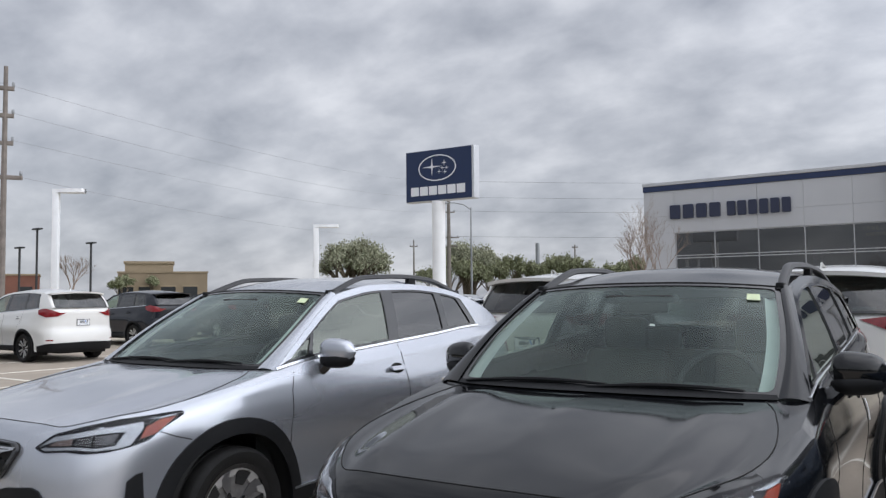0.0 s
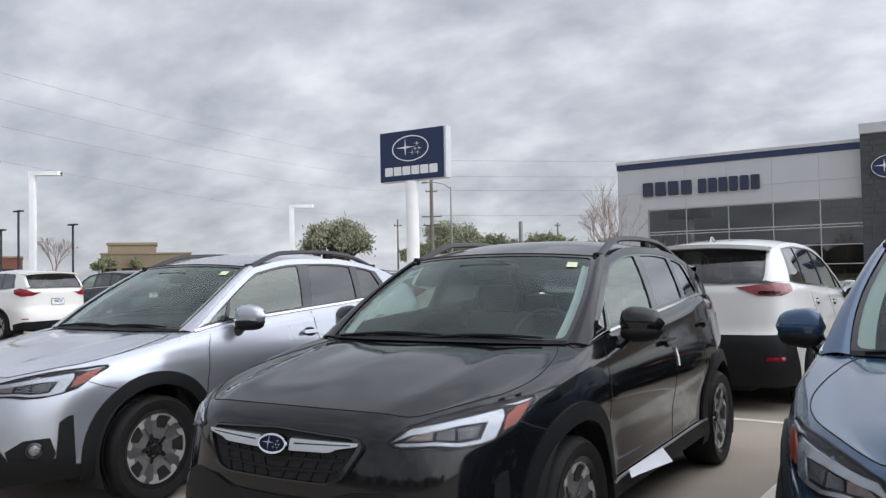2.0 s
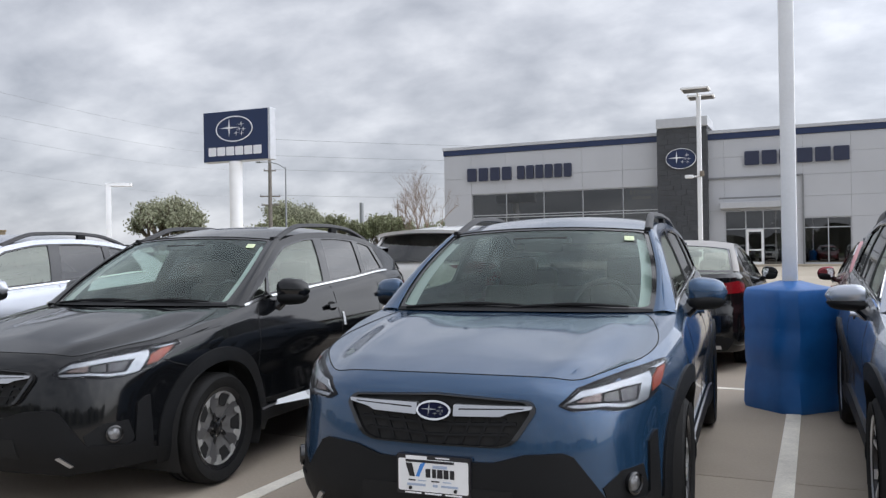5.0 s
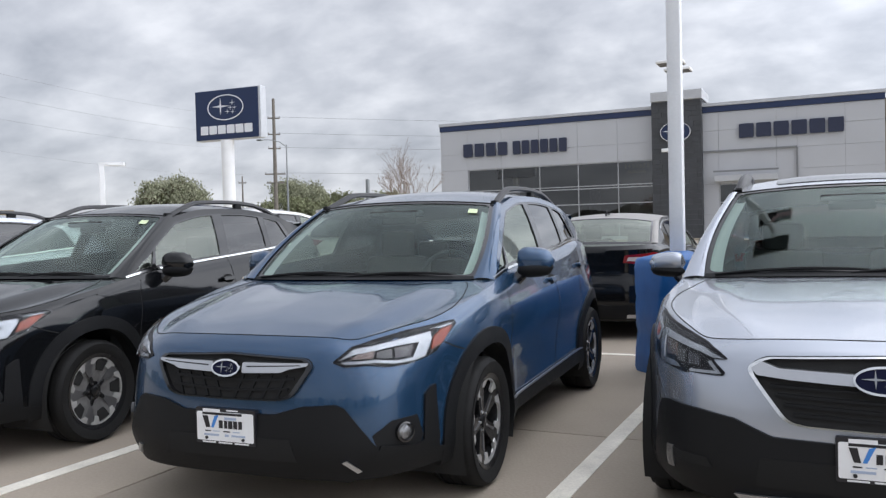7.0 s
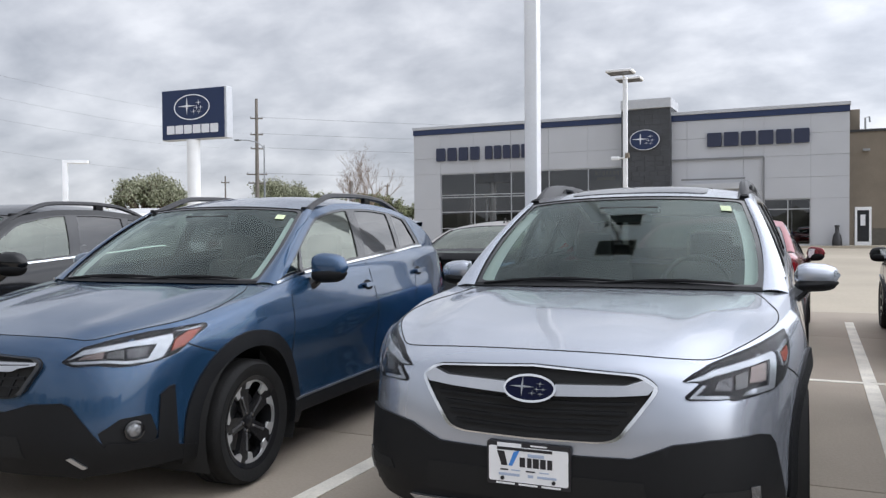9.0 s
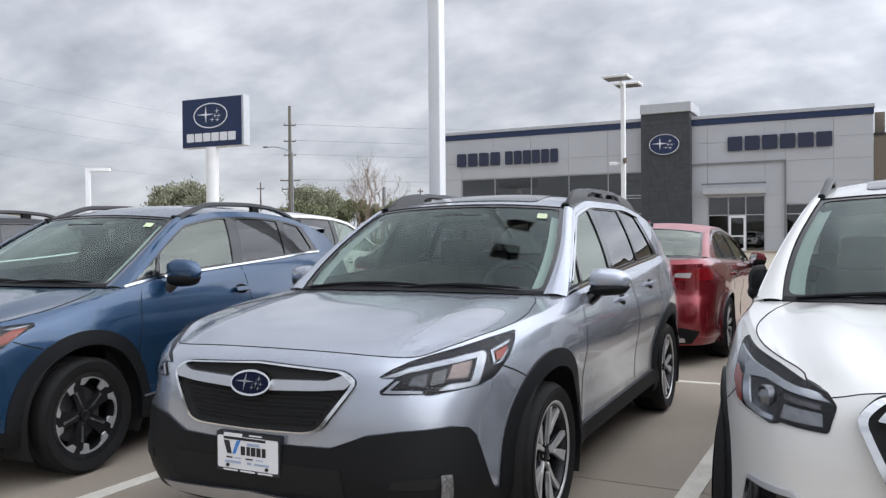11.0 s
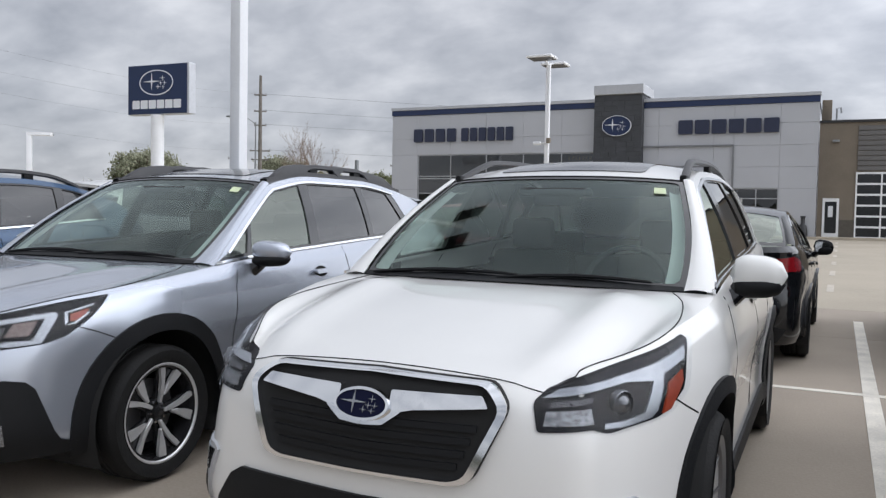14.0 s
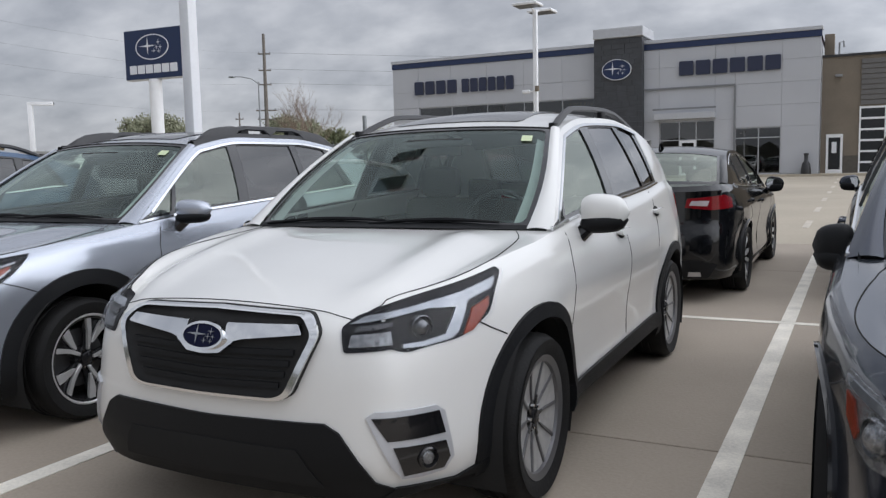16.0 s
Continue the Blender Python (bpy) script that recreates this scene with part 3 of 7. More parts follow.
rd = part("roll_up_door", boxed(8.80, 8.88, BY + 0.95, BY + 1.05, BASE, 3.95), "white_paint", wing, "white glazed roll-up door", smooth=0)
for k in range(7):
    z = BASE + 0.05 + 0.58 * k
    part("door_rail", boxed(8.88, 11.2, BY + 0.96, BY + 1.04, z, z + 0.11), "white_paint", rd, smooth=0)
    part("pane", boxed(8.88, 11.2, BY + 0.99, BY + 1.01, z + 0.11, min(z + 0.58, 3.95)), "shop_dark", rd, smooth=0)
for x in (10.0, 11.12):
    part("door_stile", boxed(x, x + 0.08, BY + 0.955, BY + 1.045, BASE, 3.95), "white_paint", rd, smooth=0)
sd = part("side_door", boxed(7.22, 7.34, BY + 0.96, BY + 1.06, BASE, 2.52), "white_paint", wing, "white side door with a dark glass", smooth=0)
for a, b, c, d in ((7.92, 8.04, BASE, 2.52), (7.34, 7.92, 2.34, 2.52), (7.34, 7.92, BASE, 0.62)):
    part("door_rail", boxed(a, b, BY + 0.965, BY + 1.055, c, d), "white_paint", sd, smooth=0)
part("pane", boxed(7.34, 7.92, BY + 1.0, BY + 1.02, 0.62, 2.34), "shop_dark", sd, smooth=0)
part("notice", boxed(7.50, 7.74, BY + 0.985, BY + 1.0, 1.5, 2.1), "paper", sd, "pale paper notice", smooth=0)
part("wall_lamp", boxed(7.6, 7.95, BY + 0.78, BY + 1.0, 5.55, 5.68, bevel=0.02), "grey_metal", wing)
part("roof_unit", boxed(7.0, 7.5, BY + 2, BY + 2.6, 6.75, 8.0, bevel=0.03), "tan_block", wing)
part("roof_unit", tube([(7.75, BY + 1.6, 6.7), (7.75, BY + 1.6, 7.45), (7.95, BY + 1.6, 7.5), (7.98, BY + 1.6, 7.2)], 0.05), "grey_metal", wing)
kerb = part("kerb", boxed(-40, 40, 47.0, BY + 1.0, 0.15, 0.42, bevel=0.02), "concrete_far", smooth=0)
tagged(kerb, "pale concrete kerb and walk along the showroom", "kerb", kind="structure")
urn = part("ash_urn", lathe([(0.0, 0.0), (0.24, 0.0), (0.26, 0.1), (0.20, 0.55), (0.10, 0.70), (0.10, 0.98), (0.13, 1.02), (0.13, 1.10), (0.0, 1.12)], "z", 20), "dark_metal")
urn.location = (6.32, BY - 0.35, 0.42)
tagged(urn, "black bottle-shaped ash urn on the walk", "ash urn")

# ---- cars: one builder, fed with the measures of each body ----
# A car's own axes: nose at y = 0, tail at y = length, x across, z up.


def bisect_right(values, x):
    lo, hi = 0, len(values)
    while lo < hi:
        mid_i = (lo + hi) // 2
        if x < values[mid_i]:
            hi = mid_i
        else:
            lo = mid_i + 1
    return lo


class Shell:
    """The outer skin of a car, as a band round its plan with a changing section, and the cabin above it."""

    def __init__(self, s):
        self.s = s
        pts = [Vector(p) for p in s["plan"]]
        pts = [Vector((-pts[1].x, pts[1].y))] + pts + [Vector((-pts[-2].x, pts[-2].y))]
        line = []
        for a, b, c, d in zip(pts, pts[1:], pts[2:], pts[3:]):
            for i in range(24):
                t = i / 24
                line.append(0.5 * ((2 * b) + (c - a) * t + (2 * a - 5 * b + 4 * c - d) * t * t + (3 * b - a - 3 * c + d) * t**3))
        line.append(pts[-2])
        self.X, self.Y = np.array([p.x for p in line]), np.maximum.accumulate(np.array([p.y for p in line]))
        self.Q = np.r_[0, np.cumsum(np.hypot(np.diff(self.X), np.diff(self.Y)))]
        tx, ty = np.gradient(self.X, self.Q), np.gradient(self.Y, self.Q)
        size = np.hypot(tx, ty)
        self.NX, self.NY = ty / size, -tx / size
        self.end = float(self.Q[-1])
        self.knots, self.rows = self.Q.tolist(), np.column_stack((self.X, self.Y, self.NX, self.NY)).tolist()
        length = s["length"]
        self.length = length
        self.zt = spline(*zip(*s["shoulder"]))
        self.zr = spline(*zip(*s["roof"]))
        self.front, self.side, self.rear = (spline(*zip(*s[k])) for k in ("front", "side", "rear"))
        self.wf = spline([0, 0.12, 0.55, 1.0], [1, 1, 0.42, 0])
        self.wr = spline([length - 0.8, length - 0.35, length - 0.08, length], [0, 0.5, 1, 1])
        self.ya0, self.ya1, self.yd1, self.yd0 = s["cabin"]

    def q_at(self, y):
        return float(np.interp(y, self.Y, self.Q))

    def plan(self, q):
        q = min(max(q, 0.0), self.end)
        i = min(bisect_right(self.knots, q) - 1, len(self.knots) - 2)
        t = (q - self.knots[i]) / (self.knots[i + 1] - self.knots[i])
        a, b = self.rows[i], self.rows[i + 1]
        return [u + (v - u) * t for u, v in zip(a, b)]

    def skin(self, q, z, lift=0.0, side=1):
        x, y, nx, ny = self.plan(abs(q))
        if q < 0:
            side = -side
        top = self.zt(y)
        wf, wr = self.wf(y), self.wr(y)
        inset = wf * self.front(z) + wr * self.rear(z) + (1 - wf - wr) * self.side(z)
        over = (z - top + 0.06) / 0.06
        if over > 0:
            inset += 0.028 * min(over, 1.5) ** 2
        for yh in self.s["hubs"]:
            d = math.hypot(y - yh, z - WHEEL_R) - self.s["arch"]
            if d < 0.16:
                inset -= 0.016 * (1 - max(d, 0) / 0.16) ** 2 * (1 if z < 0.86 else 0.4)
        k = lift - inset
        return Vector((side * max(x + nx * k, 0.0 if q == 0 else -1), y + ny * k, z))

    def on_side(self, side):
        return lambda y, z, lift: self.skin(self.q_at(y), z, lift, side)

    def on_front(self, q, z, lift):
        return self.skin(q, z, lift)

    def on_rear(self, a, z, lift):
        p = self.skin(self.end - abs(a), z, lift)
        return Vector((math.copysign(p.x, a), p.y, p.z))

    def belt(self, y):
        return self.skin(self.q_at(y), self.zt(y)).x

    def across(self, y, z):
        d = max(z - self.zt(y), 0)
        return self.belt(y) - d * (self.s["tumble"] + 0.36 * d)

    def on_cabin(self, side):
        return lambda y, z, lift: Vector((side * (self.across(y, z) + lift), y, z))

    def a_line(self, y):
        t = min(max((y - self.ya0) / (self.ya1 - self.ya0), 0), 1)
        return self.zt(self.ya0) * (1 - t) + self.zr(self.ya1) * t + 0.10 * t * (1 - t) * (0.6 + 0.4 * t)

    def d_line(self, y):
        t = min(max((self.yd0 - y) / (self.yd0 - self.yd1), 0), 1)
        return self.zt(self.yd0) * (1 - t) + self.zr(self.yd1) * t + 0.10 * t * (1 - t)

    def upper(self, y):
        if y < self.ya1:
            return self.a_line(y)
        return self.zr(y) if y < self.yd1 else self.d_line(y)

    def crown(self, y):
        t = (y - self.ya1) / (self.yd1 - self.ya1)
        return 0.040 + 0.02 * max(0.0, math.sin(math.pi * min(max(t, 0), 1)))

    def screen(self, rear=False):
        """The windscreen or the rear window, by u across (-1 to 1) and v up (0 to 1)."""
        s, line = self.s, (self.d_line if rear else self.a_line)
        y0, y1 = (self.yd0, self.yd1) if rear else (self.ya0, self.ya1)
        (cy0, cz0), (cy1, cz1) = s["rear_centre"] if rear else s["front_centre"]

        def at(u, v, lift=0.0):
            ye = y0 + (y1 - y0) * v
            ze = line(ye)
            xe = self.across(ye, ze)
            my, mz = cy0 + (cy1 - cy0) * v, cz0 + (cz1 - cz0) * v + 0.10 * v * (1 - v)
            w = abs(u) ** 2.3
            d = -1 if not rear else 1
            return Vector((u * xe, my + (ye - my) * w + d * lift * 0.5, mz + (ze - mz) * w + lift * 0.85))

        return at


def arc(cy, cz, r, a0, a1, n):
    return [(cy + r * math.cos(radians(a0 + (a1 - a0) * i / n)), cz + r * math.sin(radians(a0 + (a1 - a0) * i / n))) for i in range(n + 1)]


def ribbon(points, width):
    """An outline of even width along a line of (a, b)."""
    left, right = [], []
    for i, p in enumerate(points):
        a, b = Vector(points[max(i - 1, 0)]), Vector(points[min(i + 1, len(points) - 1)])
        d = (b - a).normalized()
        n = Vector((-d.y, d.x)) * width / 2
        left.append(tuple(Vector(p) + n))
        right.append(tuple(Vector(p) - n))
    return left + right[::-1]


WHEEL_R = 0.324


def wheel(car, x, y, side, style, r=WHEEL_R):
    """Tyre, rim, spokes, disc and hub cap of one wheel, its face to the given side."""
    hub = new("wheel")
    hub.parent = car
    hub.matrix_basis = pose(x, y, r, 0, 0, 0 if side > 0 else 180)
    rr = style["rim"]
    w = 0.112
    prof = [(rr - 0.004, -w * 0.86), (rr + 0.012, -w * 0.98), (rr + 0.05, -w * 1.08), (r - 0.030, -w * 1.05), (r - 0.010, -w * 0.92), (r, -w * 0.74)]
    for k in (-0.42, -0.02, 0.38):
        prof += [(r, w * (k - 0.28)), (r - 0.007, w * (k - 0.24)), (r - 0.007, w * (k - 0.12)), (r, w * (k - 0.08))]
    prof += [(r, w * 0.74), (r - 0.010, w * 0.92), (r - 0.030, w * 1.05), (rr + 0.065, w * 1.09), (rr + 0.05, w * 1.06), (rr + 0.012, w * 0.98), (rr - 0.004, w * 0.86)]
    part("tyre", lathe(prof, n=56), "rubber", hub, smooth=28)
    rim = part("rim", lathe([(rr - 0.012, -w * 0.8), (rr - 0.03, -w * 0.3), (rr - 0.032, w * 0.5), (rr - 0.020, w * 0.88), (rr + 0.006, w * 0.97), (rr + 0.004, w * 0.86)], n=56), style["barrel"], hub)
    part("brake_disc", lathe([(0.02, -0.01), (0.155, -0.01), (0.155, 0.015), (0.02, 0.015)], n=32), "alloy_grey", hub)
    part("backing", lathe([(0.0, -0.03), (rr - 0.03, -0.03)], n=32), "liner", hub)
    if style.get("lip"):
        part("rim_lip", lathe([(rr - 0.010, w * 0.90), (rr - 0.002, w * 0.985), (rr + 0.006, w * 0.985)], n=56), "alloy_bright", rim)
    if style.get("film"):
        part("film", lathe([(0.062, 0.064), (0.12, 0.070), (0.18, 0.079), (rr - 0.005, 0.089), (rr - 0.003, 0.084)], n=40), style["film"], rim, "milky transport film over the spokes")
    n = style["spokes"]
    for i in range(n):
        for poly, material, lo, hi, tilt in style["shapes"]:
            a = 2 * math.pi * i / n + tilt

            def place(u, v, d, a=a):
                u, v = u * rr / 0.236, v * rr / 0.236
                dish = 0.022 * (u / rr) ** 2
                return Vector((0.068 + d + dish, u * math.cos(a) - v * math.sin(a), u * math.sin(a) + v * math.cos(a)))

            bm = prism(poly, lo, hi, place)
            bmesh.ops.bevel(bm, geom=[e for e in bm.edges if all(f.normal.length >= 0 for f in e.link_faces)], offset=0.003, segments=1, affect="EDGES")
            part("spoke", bm, material, rim, smooth=30)
    part("hub_cap", lathe([(0.0, 0.084), (0.024, 0.084), (0.030, 0.080), (0.032, 0.066), (0.062, 0.062), (0.066, 0.03)], n=24), "alloy_dark", rim)
    for i in range(5):
        a = 2 * math.pi * (i + 0.5) / 5
        bm = lathe([(0.0, 0.078), (0.007, 0.078), (0.009, 0.05)], n=8)
        bmesh.ops.translate(bm, vec=(0, 0.047 * math.cos(a), 0.047 * math.sin(a)), verts=bm.verts)
        part("lug_nut", bm, "chrome", rim)
    return hub


def spoke(*pairs):
    """An outline from (radius, half-width) pairs, or (radius, low, high)."""
    lo = [(p[0], p[1] if len(p) == 3 else -p[1]) for p in pairs]
    hi = [(p[0], p[2] if len(p) == 3 else p[1]) for p in pairs]
    return lo + hi[::-1]


def polar(points):
    """An outline in the wheel's plane from (radius, degrees)."""
    return [(r * math.cos(radians(a)), r * math.sin(radians(a))) for r, a in points]


# the machined edge round one opening: a thin arc along the rim with a broad tab at each end
RIM_CLAW = polar([(0.231, a) for a in range(-27, 31, 6)] + [(0.206, 27), (0.180, 31), (0.172, 21), (0.205, 14)] + [(0.209, a) for a in range(10, -16, -6)] + [(0.205, -15), (0.166, -13), (0.158, -24), (0.196, -26), (0.200, -33), (0.229, -32)])
SPOKE_DARK = spoke((0.03, 0.030), (0.09, 0.034), (0.15, 0.044), (0.200, 0.060), (0.229, 0.078))
WHEELS = {
    # five broad dark spokes, with machined claws round the openings
    "forked": dict(rim=0.235, barrel="alloy_dark", spokes=5, shapes=[
        (SPOKE_DARK, "alloy_dark", -0.024, 0.004, math.pi / 5), (RIM_CLAW, "alloy_claw", -0.004, 0.010, 0.0),
        (spoke((0.06, -0.004, 0.010), (0.12, 0.008, 0.016), (0.15, 0.010, 0.030)), "alloy_grey", 0.0, 0.009, math.pi / 5)]),
    # the same wheel with its milky transport film still on
    "wrapped": dict(rim=0.235, barrel="alloy_dark", film="alloy_wrapped", spokes=5, shapes=[
        (spoke((0.04, 0.016), (0.075, 0.014), (0.10, 0.008)), "alloy_dark", 0.000, 0.005, math.pi / 5), (RIM_CLAW, "wheel_film", 0.000, 0.010, 0.0),
        (spoke((0.085, 0.010), (0.15, 0.030), (0.205, 0.046)), "alloy_grey", 0.0, 0.004, math.pi / 5), (spoke((0.13, 0.028), (0.200, 0.050)), "liner", 0.0, 0.003, 0.0)]),
    # ten slim spokes in pairs, black pockets and bright faces
    "paired": dict(rim=0.235, barrel="alloy_dark", lip=True, spokes=5, shapes=[
        (spoke((0.03, 0.026), (0.09, 0.026), (0.15, 0.050), (0.230, 0.066)), "alloy_dark", -0.028, -0.010, 0.0),
        (spoke((0.045, -0.008, 0.010), (0.10, -0.002, 0.018), (0.14, 0.010, 0.034), (0.19, 0.030, 0.060), (0.232, 0.050, 0.074)), "alloy_bright", -0.004, 0.013, 0.0),
        (spoke((0.085, -0.018, -0.006), (0.13, -0.036, -0.008), (0.18, -0.070, -0.020), (0.215, -0.086, -0.034), (0.232, -0.074, -0.044)), "alloy_bright", -0.004, 0.013, 0.0)]),
    # grey film over the spokes; ten slim darker lines paint the shaded gaps between
    "bladed": dict(rim=0.235, barrel="alloy_grey", film="wheel_film", spokes=5, shapes=[
        (spoke((0.06, 0.004), (0.12, 0.005), (0.222, 0.009)), "alloy_grey", -0.004, 0.004, 0.0),
        (spoke((0.06, 0.004), (0.12, 0.005), (0.222, 0.009)), "alloy_grey", -0.004, 0.004, math.pi / 5),
        (spoke((0.035, 0.012), (0.085, 0.007)), "alloy_dark", 0.0, 0.006, 0.0)]),
    # plain bright spokes of the cars behind
    "plain": dict(rim=0.235, barrel="alloy_dark", spokes=5, shapes=[
        (SPOKE_DARK, "alloy_dark", -0.024, 0.0, 0.0),
        (spoke((0.05, 0.006, 0.028), (0.14, 0.014, 0.044), (0.230, 0.036, 0.084)), "alloy_bright", -0.004, 0.012, 0.0),
        (spoke((0.05, -0.028, -0.006), (0.14, -0.044, -0.014), (0.230, -0.084, -0.036)), "alloy_bright", -0.004, 0.012, 0.0)]),
}


def badge(parent, fmap, q, z, a=0.068, b=0.036, lift=0.02):
    """An oval blue emblem with a bright rim and small bright marks."""
    em = part("emblem", patch_mesh(ellipse(q, z, a, b), fmap, step=0.03, lift=lift, thick=0.012), "badge_blue", parent, "dark blue oval emblem with bright marks")
    part("rim", patch_mesh(ellipse(q, z, a + 0.006, b + 0.006), fmap, holes=[ellipse(q, z, a - 0.002, b - 0.002)], step=0.03, lift=lift + 0.004, thick=0.016), "chrome", em)
    for dx, dy, r in STARS:
        part("mark", patch_mesh(star(q + dx * a, z + dy * b * 1.1, r * b * 1.35), fmap, step=0.05, lift=lift + 0.003, thick=0.003), "lamp_strip", em)


def dealer_plate(car, shell, z, rear=False, w=0.155, h=0.078):
    """The white dealer plate in a black holder: bars stand for its lettering."""
    base = shell.on_rear if rear else shell.on_front
    y = min(base(0.0, z + h * 0.6, 0.0).y, base(0.0, z - h * 0.6, 0.0).y)
    if rear:
        y = max(base(0.0, z + h * 0.6, 0.0).y, base(0.0, z - h * 0.6, 0.0).y)
    s = 1 if rear else -1

    def flatmap(a, b, lift):
        return Vector((a, y + s * lift, b))

    holder = part("plate_holder", patch_mesh(rounded([(-w, z - h), (w, z - h), (w, z + h), (-w, z + h)], 0.008), flatmap, step=0.2, lift=0.016, thick=0.03), "plate_ink", car, "black dealer plate frame")
    part("plate", patch_mesh(rounded([(-w + 0.008, z - h + 0.014), (w - 0.008, z - h + 0.014), (w - 0.008, z + h - 0.016), (-w + 0.008, z + h - 0.016)], 0.008), flatmap, step=0.2, lift=0.019, thick=0.004), "plate_white", holder, "white dealer plate with dark and blue bars")
    bars = [(-0.020, 0.010, 0.020, 0.034, "plate_ink"), (0.006, 0.010, 0.016, 0.034, "plate_ink"), (0.030, 0.010, 0.022, 0.034, "plate_ink"), (0.056, 0.010, 0.020, 0.034, "plate_ink"), (0.081, 0.010, 0.018, 0.034, "plate_ink"), (0.030, 0.036, 0.060, 0.011, "plate_pale"),
            (-0.088, -0.021, 0.030, 0.005, "plate_ink"), (-0.045, -0.021, 0.034, 0.004, "plate_pale"), (0.010, -0.021, 0.034, 0.005, "plate_ink"), (0.060, -0.021, 0.034, 0.004, "plate_pale"), (-0.070, -0.038, 0.078, 0.009, "plate_pale"), (0.010, -0.038, 0.020, 0.010, "plate_pale"), (0.070, -0.038, 0.070, 0.008, "plate_pale"),
            (-0.070, 0.068, 0.090, 0.014, "plate_white"), (0.040, 0.071, 0.060, 0.005, "plate_white"), (0.040, 0.060, 0.080, 0.005, "plate_white"), (-0.085, -0.071, 0.07, 0.006, "plate_white"), (0.0, -0.071, 0.07, 0.006, "plate_white"), (0.085, -0.071, 0.07, 0.006, "plate_white")]
    for a, b, bw, bh, m in bars:
        part("bar", patch_mesh([(a - bw / 2, z + b - bh / 2), (a + bw / 2, z + b - bh / 2), (a + bw / 2, z + b + bh / 2), (a - bw / 2, z + b + bh / 2)], flatmap, step=0.3, lift=0.0205 if abs(b) < 0.055 else 0.0185, thick=0.002), m, holder)
    part("mark", patch_mesh([(-0.115, z + 0.045), (-0.088, z + 0.045), (-0.076, z - 0.006), (-0.098, z - 0.006)], flatmap, step=0.3, lift=0.0205, thick=0.002), "plate_ink", holder)
    part("mark", patch_mesh([(-0.072, z - 0.006), (-0.058, z - 0.006), (-0.030, z + 0.052), (-0.052, z + 0.045)], flatmap, step=0.3, lift=0.0205, thick=0.002), "plate_blue", holder)
    part("top_band", patch_mesh([(-0.115, z + 0.050), (0.090, z + 0.050), (0.090, z + 0.060), (-0.115, z + 0.060)], flatmap, step=0.3, lift=0.0205, thick=0.002), "plate_ink", holder)
    for a in (-0.095, 0.095):
        part("bolt", patch_mesh(ellipse(a, z - 0.052, 0.007, 0.007, 10), flatmap, step=0.3, lift=0.024, thick=0.005), "plate_ink", holder)


def seat(car, x, y, wide=0.25):
    """A front seat with cushion, backrest and headrest, seen through the glass."""
    s = new("seat")
    s.parent = car
    s.matrix_basis = pose(x, y, 0)
    part("cushion", boxed(-wide, wide, -0.25, 0.25, 0.42, 0.58, bevel=0.05), "seat_cloth", s)
    bm = boxed(-wide, wide, 0.0, 0.14, 0.0, 0.62, bevel=0.05)
    bmesh.ops.rotate(bm, cent=(0, 0, 0), matrix=Matrix.Rotation(radians(-16), 3, "X"), verts=bm.verts)
    bmesh.ops.translate(bm, vec=(0, 0.22, 0.52), verts=bm.verts)
    part("backrest", bm, "seat_cloth", s)
    part("headrest", boxed(-0.13, 0.13, 0.37, 0.47, 1.10, 1.29, bevel=0.04), "seat_cloth", s)


